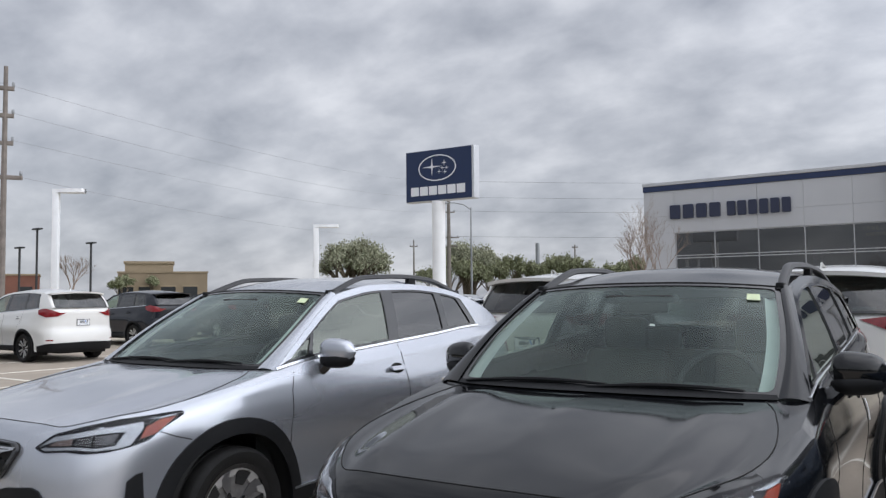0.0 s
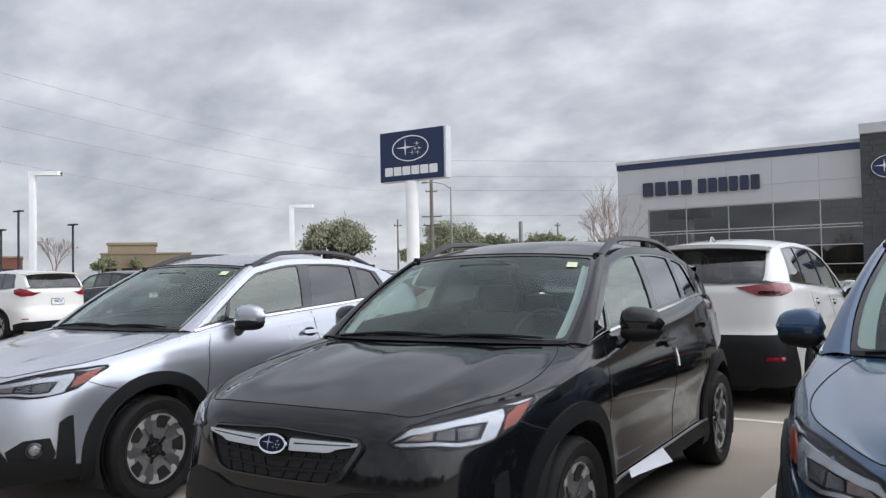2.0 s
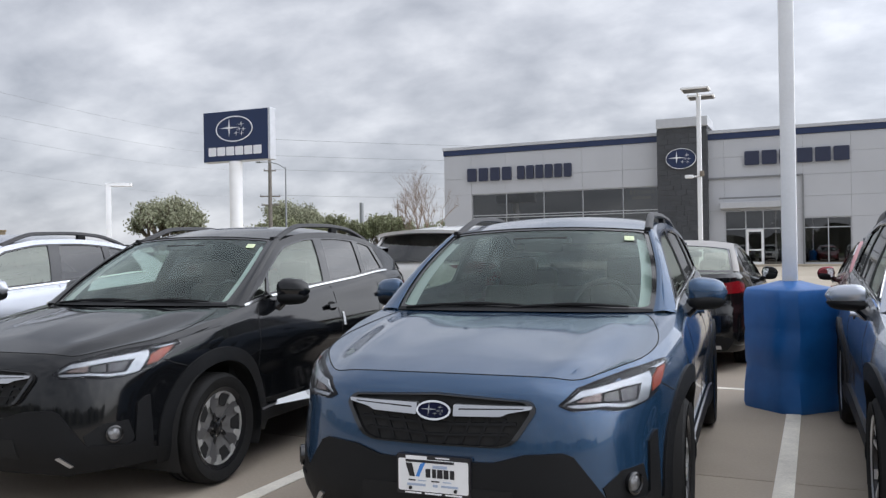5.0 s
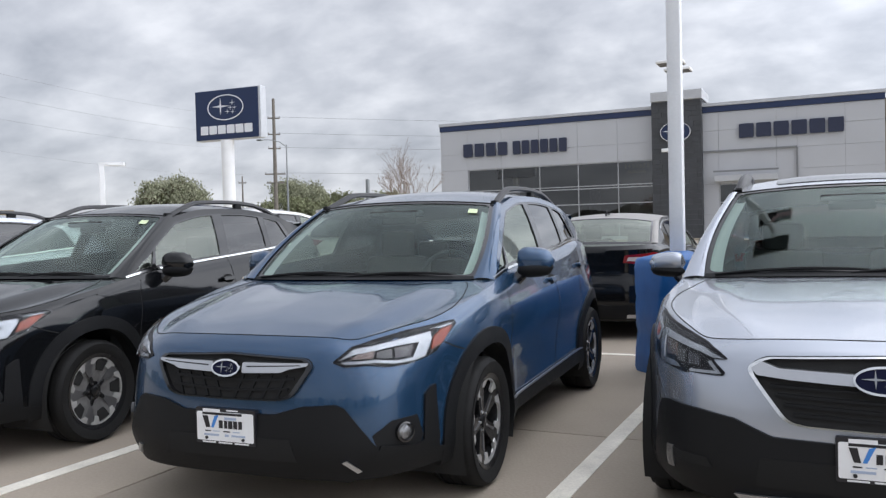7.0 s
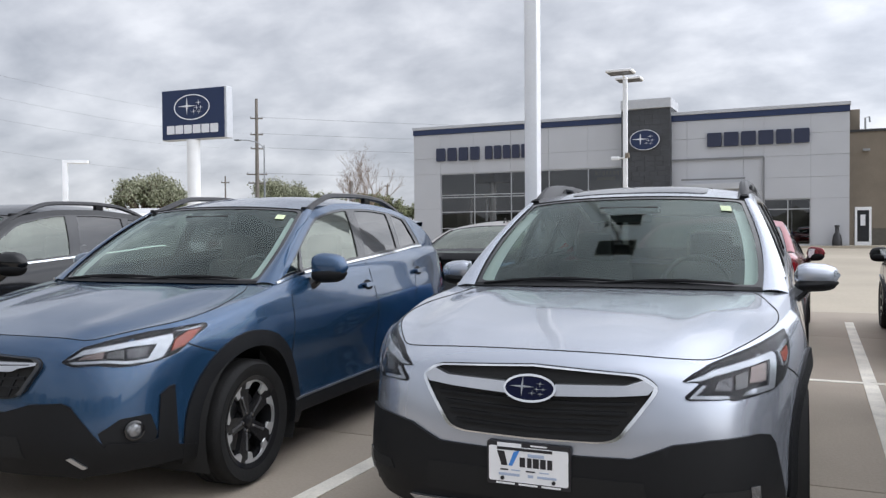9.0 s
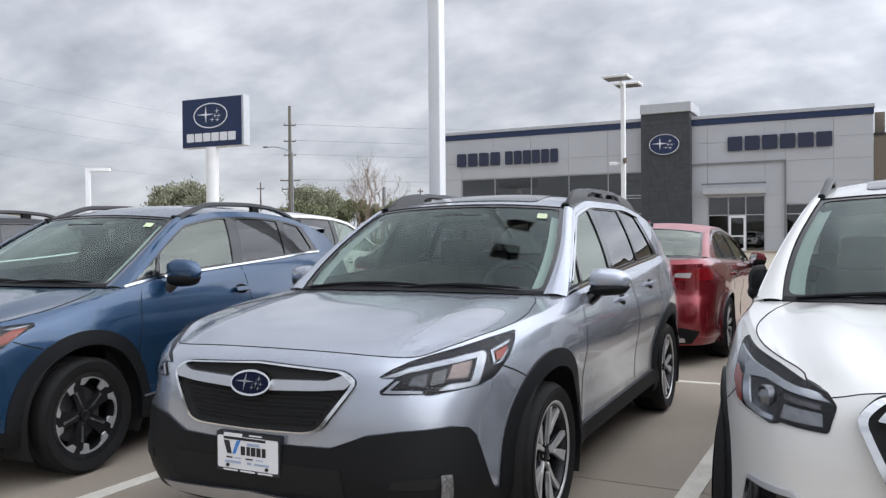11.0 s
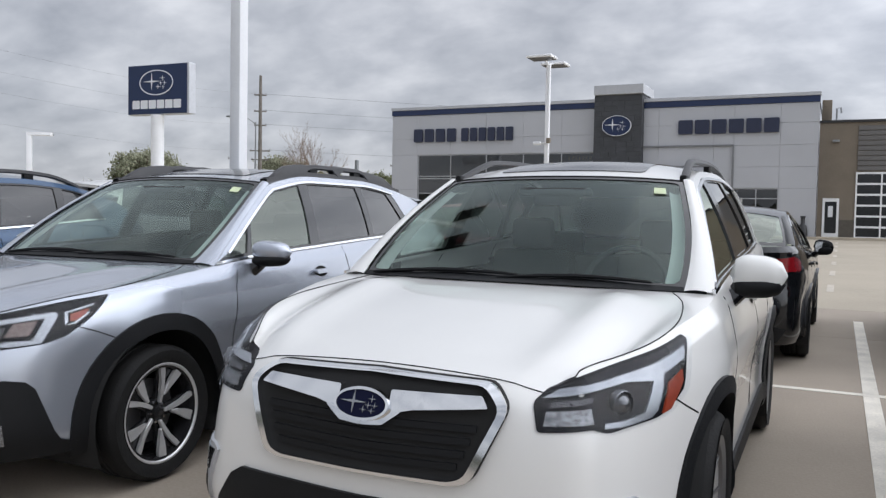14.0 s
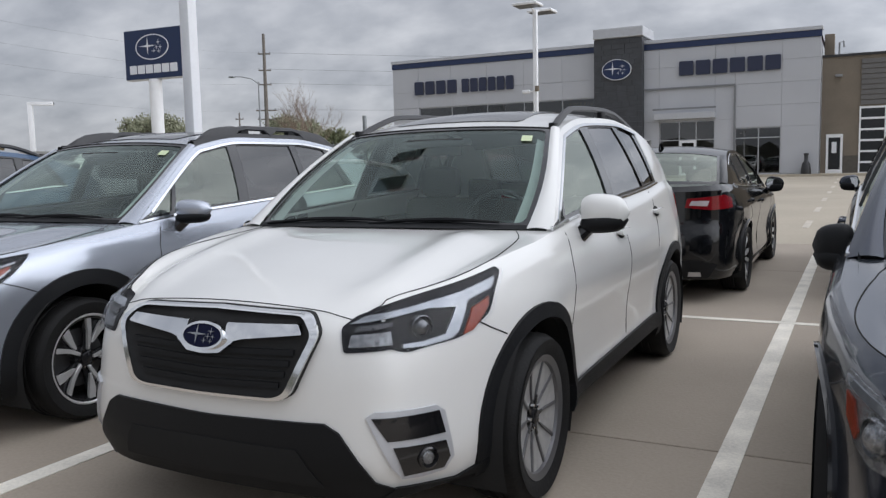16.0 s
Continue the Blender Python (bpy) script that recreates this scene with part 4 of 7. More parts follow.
def build_car(name, m, spec, body_paint, label, category="car", group="", wheels="forked", plate=False, rails=None, trim="chrome", sticker=True, film=False):
    """A whole car at the pose m."""
    s, sh = spec, Shell(spec)
    car = thing(name, m, label, category, group)
    hubs, ra, L = s["hubs"], s["arch"], s["length"]
    sill = s["sill"]

    def low(y):
        z = s["nose_low"] if y < hubs[0] else (sill if y < hubs[1] else s["tail_low"])
        for yh in hubs:
            if abs(y - yh) < ra:
                z = max(z, WHEEL_R + math.sqrt(ra * ra - (y - yh) ** 2))
        return z

    # painted band: nose, wings, doors, quarters and tail
    ys = {round(sh.Y[i], 4) for i in range(0, len(sh.Y), 3)}
    qs = set(np.arange(0, sh.q_at(0.55), 0.04)) | set(np.arange(sh.q_at(L - 0.45), sh.end, 0.04)) | {sh.end}
    for yh in hubs:
        qs |= {sh.q_at(yh + ra * math.cos(radians(a)) * 0.9999) for a in range(0, 181, 6)}
    qs |= {sh.q_at(y) for y in np.arange(0.5, L - 0.4, 0.06)}
    cols = []
    for q in sorted(qs):
        if not cols or q - cols[-1] > 0.006:
            cols.append(q)
    rows = []
    for q in cols:
        y = sh.plan(q)[1]
        b, t = low(y), sh.zt(y)
        rows.append([sh.skin(q, b + (t - b) * i / 18) for i in range(19)])
    rows = [[Vector((-p.x, p.y, p.z)) for p in r] for r in reversed(rows[1:])] + rows
    part("body", grid(rows), body_paint, car, smooth=50)

    # bonnet
    qc, q1 = sh.q_at(sh.ya0), s["bonnet_corner"]
    (cy0, cz0), (cy1, cz1) = s["front_centre"]
    scr = sh.screen()

    def f_front(u):
        q = q1 * u
        return sh.skin(q, sh.zt(sh.plan(q)[1]))

    def f_side(v):
        q = q1 + (qc - q1) * v
        return sh.skin(q, sh.zt(sh.plan(q)[1]))

    nose = f_front(0)

    def f_centre(v):
        y = nose.y + (cy0 - nose.y) * v
        return Vector((0, y, nose.z + (cz0 - nose.z) * (1.55 * v - 0.55 * v * v)))

    def f_rear(u):
        return scr(u, 0)

    crease = s.get("crease", 0.62)

    def relief(u, v):
        edge = min(1.0, 6 * v, 5 * (1 - v), 5 * (1 - u) + 0.0)
        return max(edge, 0) * (s.get("ridge", 0.012) * math.exp(-(((u - crease) / 0.11) ** 2)) + 0.006 * (1 - u * u) - (0.008 * math.exp(-(((u - 0.86) / 0.08) ** 2))))

    part("bonnet", coons(f_front, f_rear, f_centre, f_side, 20, 20, relief), body_paint, car, smooth=60)

    def bonnet_at(u, v):
        p = (1 - v) * f_front(u) + v * f_rear(u) + (1 - u) * f_centre(v) + u * f_side(v)
        p -= (1 - u) * (1 - v) * f_front(0) + u * (1 - v) * f_front(1) + (1 - u) * v * f_rear(0) + u * v * f_rear(1)
        p.z += relief(u, v) + 0.0005
        return p

    # the shut line leaves the wing edge behind the lamp and swings in to the corner of the windscreen
    gap_pts = [f_front(i / 16) for i in range(17)]
    for i in range(1, 19):
        v = i / 18 * 0.985
        t = min(max((v - 0.36) / 0.60, 0), 1)
        gap_pts.append(bonnet_at(1 - 0.135 * t * t * (3 - 2 * t) - 0.05 * max(0.0, (v - 0.90) / 0.085), v))
    gap_pts = [Vector((-p.x, p.y, p.z)) for p in reversed(gap_pts[1:])] + gap_pts
    part("bonnet_gap", tube(gap_pts, 0.0024, 5), "gap", car)

    if plate or sticker:
        c = scr(0, 0.90, -0.03)
        part("sensor_housing", boxed(-0.17, 0.17, c.y - 0.06, c.y + 0.06, c.z - 0.035, c.z + 0.005, bevel=0.015), "interior", car)

    # cowl and wipers under the windscreen
    part("cowl", grid([[scr(u / 10 * 0.87, 0) + Vector((0, -0.05 * (1 - abs(u / 10) ** 3), 0.004)) for u in range(-10, 11)], [scr(u / 10 * 0.86, 0.03, 0.006) for u in range(-10, 11)], [scr(u / 10 * 0.86, 0.03, -0.03) for u in range(-10, 11)]]), "cladding", car)
    for u0, u1 in ((-0.80, 0.05), (-0.05, 0.72)):
        pts = [scr(u0 + (u1 - u0) * i / 10, 0.010 + 0.022 * math.sin(math.pi * i / 10) + 0.025 * i / 10, 0.014) for i in range(11)]
        wp = part("wiper", tube(pts, [0.006 + 0.004 * math.sin(math.pi * i / 10) for i in range(11)], 6), "cladding", car)

    # roof, windscreen, rear window
    ry = [sh.ya1 + (sh.yd1 - sh.ya1) * i / 16 for i in range(17)]

    def roof_at(u, y):
        z = sh.zr(y)
        c = sh.crown(y)
        f = s["front_centre"][1]
        e = s["rear_centre"][1]
        ft, rt = max(0, 1 - (y - sh.ya1) / 0.5), max(0, 1 - (sh.yd1 - y) / 0.4)
        yc = y + (f[0] - sh.ya1) * ft * (1 - abs(u) ** 2.3) + (e[0] - sh.yd1) * rt * (1 - abs(u) ** 2.3)
        zc = z + c
        zc += (f[1] - (sh.zr(sh.ya1) + sh.crown(sh.ya1))) * ft**1.5 + (e[1] - (sh.zr(sh.yd1) + sh.crown(sh.yd1))) * rt**1.5
        return Vector((u * sh.across(y, z), yc, zc + (z - zc) * abs(u) ** 2.3))

    part("roof", grid([[roof_at(i / 10, y) for i in range(-10, 11)] for y in ry]), s.get("roof_paint", body_paint), car, smooth=60)
    part("headliner", grid([[roof_at(i / 8 * 0.96, y) - Vector((0, 0, 0.03)) for i in range(-8, 9)] for y in ry]), "headliner", car)
    if s.get("sunroof"):
        y0, y1 = s["sunroof"]
        part("sunroof", patch_mesh(rounded([(-0.62, y0), (0.62, y0), (0.62, y1), (-0.62, y1)], 0.06), lambda a, b, d: roof_at(a, b) + Vector((0, 0, d)), step=0.1, lift=0.004, thick=0.01), "gloss_black", car, "dark glass sunroof")

    def screen_part(name, at, glass_name, label=""):
        W, H = 0.62, 0.80
        foot, head = (0.865, 0.93) if name == "windscreen" else (0.91, 0.91)

        def edge(v):
            return foot + (head - foot) * (1 - (1 - min(v * 1.5, 1)) ** 2)

        def fm(a, b, lift):
            return at(a / W * edge(b / H), b / H, lift)

        outer = [(-W, 0.0), (W, 0.0), (W, H), (-W, H)]
        inner = rounded([(-W * 0.965, H * 0.05), (W * 0.965, H * 0.05), (W * 0.96, H * 0.965), (-W * 0.96, H * 0.965)], 0.035)
        pane = part(name, patch_mesh(outer, fm, step=0.08, lift=-0.003, thick=0.0), glass_name, car, label)
        pane.visible_shadow = glass_name == "glass_privacy"
        part("surround", patch_mesh(outer, fm, holes=[inner], step=0.08, lift=0.001, thick=0.006), "gloss_black", pane, "black glazed border")
        for sd in (1, -1):
            if name == "windscreen":
                part("pillar_trim", grid([[at(sd * (edge(v / 12) - 0.012 - 0.095 * k / 3), v / 12, -0.030 - 0.012 * math.sin(math.pi * k / 3)) for k in range(4)] for v in range(1, 12)]), "trim_light", car, "pale grey inner pillar trim")
            part("pillar", grid([[at(sd * (edge(v / 12) + (1 - edge(v / 12)) * k / 5), v / 12, 0.014 * math.sin(math.pi * (0.15 + 0.85 * k / 5)) + 0.002) for k in range(6)] for v in range(13)]), s.get("rear_pillar_paint", body_paint) if name == "rear_window" else body_paint, car, smooth=60)

    screen_part("windscreen", scr, "glass_windshield", "tinted windscreen")
    part("top_seam", tube([scr(i / 10 * 0.95, 1.0, 0.002) for i in range(-10, 11)], 0.0035, 5), "gap", car)
    if sticker:
        part("sticker", patch_mesh([(0.72, 0.81), (0.80, 0.81), (0.80, 0.88), (0.72, 0.88)], lambda a, b, d: scr(a, b, d), step=0.5, lift=0.004, thick=0.002), "sticker", car, "pale green inspection sticker")
    rear_at = sh.screen(rear=True)
    screen_part("rear_window", rear_at, s.get("rear_glass", "glass_privacy"), "rear window")

    # rear deck or tailgate shoulder
    q2 = sh.end - s["tail_corner"]
    qd = sh.q_at(sh.yd0)

    def r_front(u):
        q = sh.end - (sh.end - q2) * u
        return sh.skin(q, sh.zt(sh.plan(q)[1]))

    def r_side(v):
        q = q2 + (qd - q2) * v
        return sh.skin(q, sh.zt(sh.plan(q)[1]))

    tail = r_front(0)
    tail.x = 0.0
    ry0, rz0 = s["rear_centre"][0]

    def r_centre(v):
        return Vector((0, tail.y + (ry0 - tail.y) * v, tail.z + (rz0 - tail.z) * (1.4 * v - 0.4 * v * v)))

    part("rear_deck", coons(r_front, lambda u: rear_at(u, 0), r_centre, r_side, 12, 8), body_paint, car, smooth=60)

    # cabin sides: painted frame, black window frame, panes
    for side in (1, -1):
        fm = sh.on_cabin(side)
        ys_low = np.linspace(sh.ya0, sh.yd0, 24)
        outer = [(y, sh.zt(y)) for y in ys_low] + [(y, sh.upper(y)) for y in np.linspace(sh.yd0, sh.ya0, 40)[1:-1]]
        d0, d1, t1, t0 = s["dlo"]
        low_m, up_m = 0.016, 0.040
        dlo = [(y, sh.zt(y) + low_m) for y in np.linspace(d0, d1, 16)] + [(y, max(sh.upper(y) - up_m, sh.zt(y) + low_m + 0.02)) for y in np.linspace(t1, t0, 22)]
        part("cabin_frame", patch_mesh(outer, fm, holes=[dlo], step=0.09, lift=0.0, thick=0.03), body_paint, car, smooth=50)
        holes, k = [], 0.014
        for b0, b1, u1, u0 in s["windows"]:
            hole = [(y, sh.zt(y) + low_m + k) for y in np.linspace(b0, b1, 8)] + [(y, max(sh.upper(y) - up_m - k, sh.zt(y) + low_m + k + 0.012)) for y in np.linspace(u1, u0, 10)]
            holes.append(hole)
        frame_part = part("window_frame", patch_mesh(dlo, fm, holes=holes, step=0.09, lift=-0.002, thick=0.024), "gloss_black", car)
        for i, hole in enumerate(holes):
            pane = part("side_window", patch_mesh(hole, fm, step=0.10, lift=-0.010, thick=0.0), "glass_side" if i in s["clear"] else "glass_privacy", frame_part)
            pane.visible_shadow = i not in s["clear"]
        low_line = [(y, sh.zt(y) + 0.010) for y in np.linspace(d0 - 0.02, d1 + 0.02, 24)]
        part("belt_strip", patch_mesh(ribbon(low_line, 0.013), fm, step=0.12, lift=0.007, thick=0.012), trim, car, "bright strip under the windows" if trim == "chrome" else "")
        if s.get("chrome_top"):
            loop_line = [(y, sh.upper(y) - up_m + 0.004) for y in np.linspace(t0 - 0.02, t1 + 0.02, 40)]
            part("window_strip", patch_mesh(ribbon(loop_line, 0.014), fm, step=0.1, lift=0.006, thick=0.012), "chrome", car)

        # door gaps, handles, cladding
        sm = sh.on_side(side)
        for line in s["gaps"]:
            part("door_gap", patch_mesh(ribbon(line, 0.0055), sm, step=0.06, lift=0.0012, thick=0.002), "gap", car)
        for hy, hz in s["handles"]:
            h = part("door_handle", patch_mesh(rounded([(hy - 0.10, hz - 0.015), (hy + 0.10, hz - 0.011), (hy + 0.10, hz + 0.015), (hy - 0.10, hz + 0.013)], 0.012), sm, step=0.04, lift=0.036, thick=0.018), body_paint if trim == "chrome" else body_paint, car)
            # the shade in the hollow behind the handle, painted as a flat near-black ellipse
            part("handle_recess", patch_mesh(ellipse(hy - 0.01, hz - 0.004, 0.07, 0.034, 16), sm, step=0.05, lift=0.0015, thick=0.002), "gap", h)
            for k2 in (-0.088, 0.088):
                part("handle_foot", patch_mesh(ellipse(hy + k2, hz, 0.012, 0.012, 8), sm, step=0.05, lift=0.028, thick=0.03), body_paint, h)
        for yh in hubs:
            rim0, rim1 = ra - 0.008, ra + s["arch_clad"]
            a0, a1 = -13, 193
            ring = arc(yh, WHEEL_R, rim0, a0, a1, 26) + arc(yh, WHEEL_R, rim1, a1, a0, 26)
            part("arch_cladding", patch_mesh(ring, sm, step=0.05, lift=0.012, thick=0.035), s["clad"], car)
            x_out = sh.skin(sh.q_at(yh), 0.75).x - 0.01
            part("wheel_liner", grid([[Vector((side * x, yh + (ra + 0.002) * math.cos(radians(a)), WHEEL_R + (ra + 0.002) * math.sin(radians(a)))) for a in range(-25, 206, 10)] for x in (x_out, x_out - 0.40)]), "liner", car)
        ysill = [hubs[0] + ra - 0.02, hubs[1] - ra + 0.02]
        part("sill_cladding", patch_mesh([(ysill[0], sill - 0.02), (ysill[1], sill - 0.02), (ysill[1] - 0.01, s["sill_top"] + 0.02), (ysill[0] + 0.01, s["sill_top"])], sm, step=0.07, lift=0.014, thick=0.04), s["clad"], car)
        if s.get("sill_strip"):
            part("sill_strip", patch_mesh(ribbon([(ysill[0] + 0.03, s["sill_top"] + 0.008), (ysill[1] - 0.03, s["sill_top"] + 0.028)], 0.010), sm, step=0.1, lift=0.018, thick=0.01), "satin", car)
        if film:
            part("sill_film", patch_mesh([(1.42, 0.380), (1.96, 0.352), (2.04, 0.40), (1.50, 0.40)], lambda a, b, d: sm(a, b, 0.03 + (0.42 - b) * 1.5 + d), step=0.08, lift=0.0, thick=0.004), "paper", car, "loose white transport film")

        if film and side == 1:
            part("door_tag", patch_mesh([(2.475, 0.80), (2.505, 0.80), (2.505, 0.90), (2.475, 0.90)], sm, step=0.05, lift=0.006, thick=0.003), "paper", car, "small white paper tag")

        # mirror on its foot
        my, mz = s["mirror"][0], s["mirror"][1] - 0.03
        base, ms = sh.across(my, sh.zt(my) + 0.02) - s.get("mirror_in", 0.0), s.get("mirror_size", 1.0)
        mr = new("mirror")
        mr.parent = car
        cap_rows, low_rows = [], []
        for i in range(11):
            t = i / 10
            k3 = (1 - abs(2 * t - 1) ** 3.2) ** 0.5 if 0 < t < 1 else 0.05
            x = 0.032 + 0.218 * ms * t
            ring = []
            for j in range(20):
                a = 2 * math.pi * j / 20
                cyy, czz = math.cos(a), math.sin(a)
                yy = -0.075 * abs(cyy) ** 0.8 * (1 if cyy > 0 else -0.35) * (1 - 0.25 * t)
                zz = 0.082 * s.get("mirror_flat", 1.0) * math.copysign(abs(czz) ** 0.75, czz) * (1 - 0.14 * t) + 0.012 * (1 - t)
                ring.append(Vector((side * (base + x), my + 0.03 + yy * k3 + 0.055 * t, mz + 0.055 + zz * k3)))
            cap_rows.append(ring)
        folded = side == s.get("folded", 0)
        if folded:
            pivot = Vector((side * base, my + 0.03, 0))
            mr.matrix_basis = Matrix.Translation(pivot) @ Matrix.Rotation(radians(70 * side), 4, "Z") @ Matrix.Translation(-pivot)
        part("cap", grid(cap_rows, closed=True), "cladding" if folded else s.get("mirror_paint", body_paint), mr)
        for i in range(11):
            t = i / 10
            k3 = (1 - abs(2 * t - 1) ** 3.2) ** 0.5 if 0 < t < 1 else 0.05
            x = 0.035 + 0.208 * ms * t
            low_rows.append([Vector((side * (base + x), my + 0.03 + (-0.080 * math.cos(a) * (1 if math.cos(a) > 0 else 0.45) * (1 - 0.25 * t)) * k3 + 0.055 * t, mz + 0.006 + 0.052 * s.get("mirror_flat", 1.0) * math.sin(a) * k3 + 0.012 * t)) for a in (2 * math.pi * j / 16 for j in range(16))])
        part("lower_shell", grid(low_rows, closed=True), "cladding", mr)
        part("foot", tube([(side * (base - 0.02), my + 0.0, mz - 0.075), (side * (base + 0.03), my + 0.015, mz - 0.055), (side * (base + 0.085), my + 0.04, mz + 0.0)], [0.042, 0.038, 0.034], 10), "gloss_black", mr)
        part("mirror_glass", prism(rounded([(base + 0.055, mz - 0.002), (base + 0.218 * ms, mz + 0.006), (base + 0.218 * ms, mz + 0.105), (base + 0.055, mz + 0.118)], 0.03), 0, 0.004, lambda a, b, d: Vector((side * a, my + 0.066 + 0.05 * (a - base) + d, b))), "chrome", mr)

        # wheels
        for yh in hubs:
            wheel(car, side * (s["half"] - 0.120), yh, side, WHEELS[wheels])
        if s.get("mudflap"):
            for yh in hubs:
                part("mudflap", boxed(min(side * (s["half"] - 0.22), side * (s["half"] - 0.03)), max(side * (s["half"] - 0.22), side * (s["half"] - 0.03)), yh + ra - 0.02, yh + ra + 0.0, 0.17, 0.42, bevel=0.006), "rubber", car)

        # roof rail
        if rails:
            y0, y1, high, wide = rails
            pts, rad = [], []
            sections = []
            for i in range(25):
                t = i / 24
                y = y0 + (y1 - y0) * t
                e = roof_at(side * 0.93, y)
                up = high * min(1.0, (4.2 * min(t, 1 - t)) ** 0.8) if s["rail"] == "arched" else high * min(1.0, (9 * min(t, 1 - t)) ** 0.9)
                hgt = wide * 1.5 if s["rail"] == "arched" else ((up + 0.02) / 0.6 if min(t, 1 - t) < 0.28 or 0.46 < t < 0.54 else wide * 1.3)
                c = Vector((e.x, y, e.z + up - (0 if s["rail"] == "arched" else (0.0 if min(t, 1 - t) < 0.30 else -0.010))))
                hw = wide * 0.72
                sections.append([c + Vector((dx * hw, 0, dz * hgt)) for dx, dz in ((-1, -0.45), (-0.75, -0.05), (-0.35, 0.05), (0.35, 0.05), (0.75, -0.05), (1, -0.45), (0.6, -0.6), (-0.6, -0.6))])
            rl = part("roof_rail", grid(sections, closed=True), "rail_grey", car, "dark roof rail")
            if s["rail"] == "ladder":
                part("rail_base", grid([[roof_at(side * 0.93, y) + Vector((dx * wide, 0, dz)) for dx, dz in ((-0.8, -0.02), (-0.6, 0.022), (0.6, 0.022), (0.8, -0.02))] for y in np.linspace(y0, y1, 25)], closed=True), "rail_grey", rl)
            for t in ((0.04, 0.62, 0.965) if s["rail"] == "arched" else (0.03, 0.33, 0.66, 0.97)):
                y = y0 + (y1 - y0) * t
                e = roof_at(side * 0.93, y)
                part("rail_foot", boxed(e.x - wide * 0.55, e.x + wide * 0.55, y - 0.045, y + 0.045, e.z - 0.02, e.z + high * (0.35 if t < 0.1 or t > 0.9 else 0.8), bevel=0.008), "cladding", rl)

    # antenna fin
    fy = s["fin"]
    fz = roof_at(0, fy).z
    part("antenna_fin", grid([[Vector((dx * w, fy + dy, fz - 0.01 + h)) for dx in (-1, 1)] for w, dy, h in ((0.022, -0.10, 0.0), (0.014, -0.03, 0.035), (0.006, 0.05, 0.068), (0.004, 0.075, 0.066), (0.012, 0.085, 0.0))]), s.get("fin_paint", body_paint), car)

    # front: lower cladding, grille, lamps
    for nm, poly, material, lift_, both in s["nose_plates"]:
        for sd in ((1, -1) if both else (1,)):
            pl = [(sd * a, b) for a, b in poly]
            part(nm, patch_mesh(pl, sh.on_front, step=0.05, lift=lift_, thick=0.02), material, car)
    g = s["grille"]
    if g:
        outline = rounded(g["outline"] + [(-a, b) for a, b in reversed(g["outline"])], 0.03)
        up = g.get("lift", 0.0)
        around = [(a * 1.004, g["mid"] + (b - g["mid"]) * 1.010) for a, b in outline]
        gr = part("grille", patch_mesh(around, sh.on_front, step=0.05, lift=0.006 + up, thick=0.02), "liner", car, "black grille with slats")
        inner = [(a * g["shrink"], g["mid"] + (b - g["mid"]) * g["shrink"]) for a, b in outline]
        part("grille_frame", patch_mesh(outline, sh.on_front, holes=[inner], step=0.05, lift=0.024 + up, thick=0.024), g["frame"], gr)
        for poly in g["bars"]:
            for sd in (1, -1):
                part("slat", patch_mesh([(sd * a, b) for a, b in poly], sh.on_front, step=0.06, lift=0.014 + up, thick=0.012), "cladding", gr)
        for poly, material in g["wings"]:
            for sd in (1, -1):
                part("wing_bar", patch_mesh(rounded([(sd * a, b) for a, b in poly], 0.006), sh.on_front, step=0.04, lift=0.030 + up, thick=0.025), material, gr, "bright bar beside the emblem")
        badge(gr, sh.on_front, 0.0, g["badge"][0], *g["badge"][1:3], lift=0.040 + up)
    hl = s["headlamp"]
    for sd in (1, -1):
        def mir(poly):
            return [(sd * a, b) for a, b in poly]

        lamp = part("headlamp", patch_mesh(rounded(mir(hl["outline"]), 0.012), sh.on_front, step=0.035, lift=0.004, thick=0.02), hl.get("housing", "lamp_dark"), car, "clear headlamp with a bright strip and amber corner")
        for nm, poly, material in hl["pieces"]:
            part(nm, patch_mesh(mir(poly), sh.on_front, step=0.04, lift=0.009, thick=0.008), material, lamp)
        for q, z, r in hl["lenses"]:
            c, d = sh.on_front(sd * q, z, 0.0), (sh.on_front(sd * q, z, 0.1) - sh.on_front(sd * q, z, 0.0)).normalized()
            bm = lathe([(0.0, 0.030), (r * 0.5, 0.026), (r * 0.85, 0.014), (r, 0.004), (r * 1.12, 0.004), (r * 1.18, 0.016), (r * 1.28, 0.012), (r * 1.3, -0.01)], n=20)
            rot = Vector((1, 0, 0)).rotation_difference(d).to_matrix()
            bmesh.ops.rotate(bm, cent=(0, 0, 0), matrix=rot, verts=bm.verts)
            bmesh.ops.translate(bm, vec=c, verts=bm.verts)
            part("projector", bm, hl.get("lens", "gloss_black"), lamp)
        cover = part("cover", patch_mesh(rounded(mir(hl["outline"]), 0.012), sh.on_front, step=0.035, lift=0.020, thick=0.0), "glass_lamp", lamp)
        cover.visible_shadow = False
        for q, z, r in s.get("fogs", ()):
            c, d = sh.on_front(sd * q, z, 0.0), (sh.on_front(sd * q, z, 0.1) - sh.on_front(sd * q, z, 0.0)).normalized()
            rot = Vector((1, 0, 0)).rotation_difference(d).to_matrix()
            fog = None
            for nm, prof, material in (("fog_lamp", [(0.0, 0.022), (r * 0.7, 0.020), (r, 0.012), (r, -0.01)], "lamp_reflector"), ("ring", [(r, 0.016), (r * 1.1, 0.024), (r * 1.32, 0.020), (r * 1.35, -0.01)], "gloss_black")):
                bm = lathe(prof, n=24)
                bmesh.ops.rotate(bm, cent=(0, 0, 0), matrix=rot, verts=bm.verts)
                bmesh.ops.translate(bm, vec=c, verts=bm.verts)
                fog = part(nm, bm, material, fog or car)

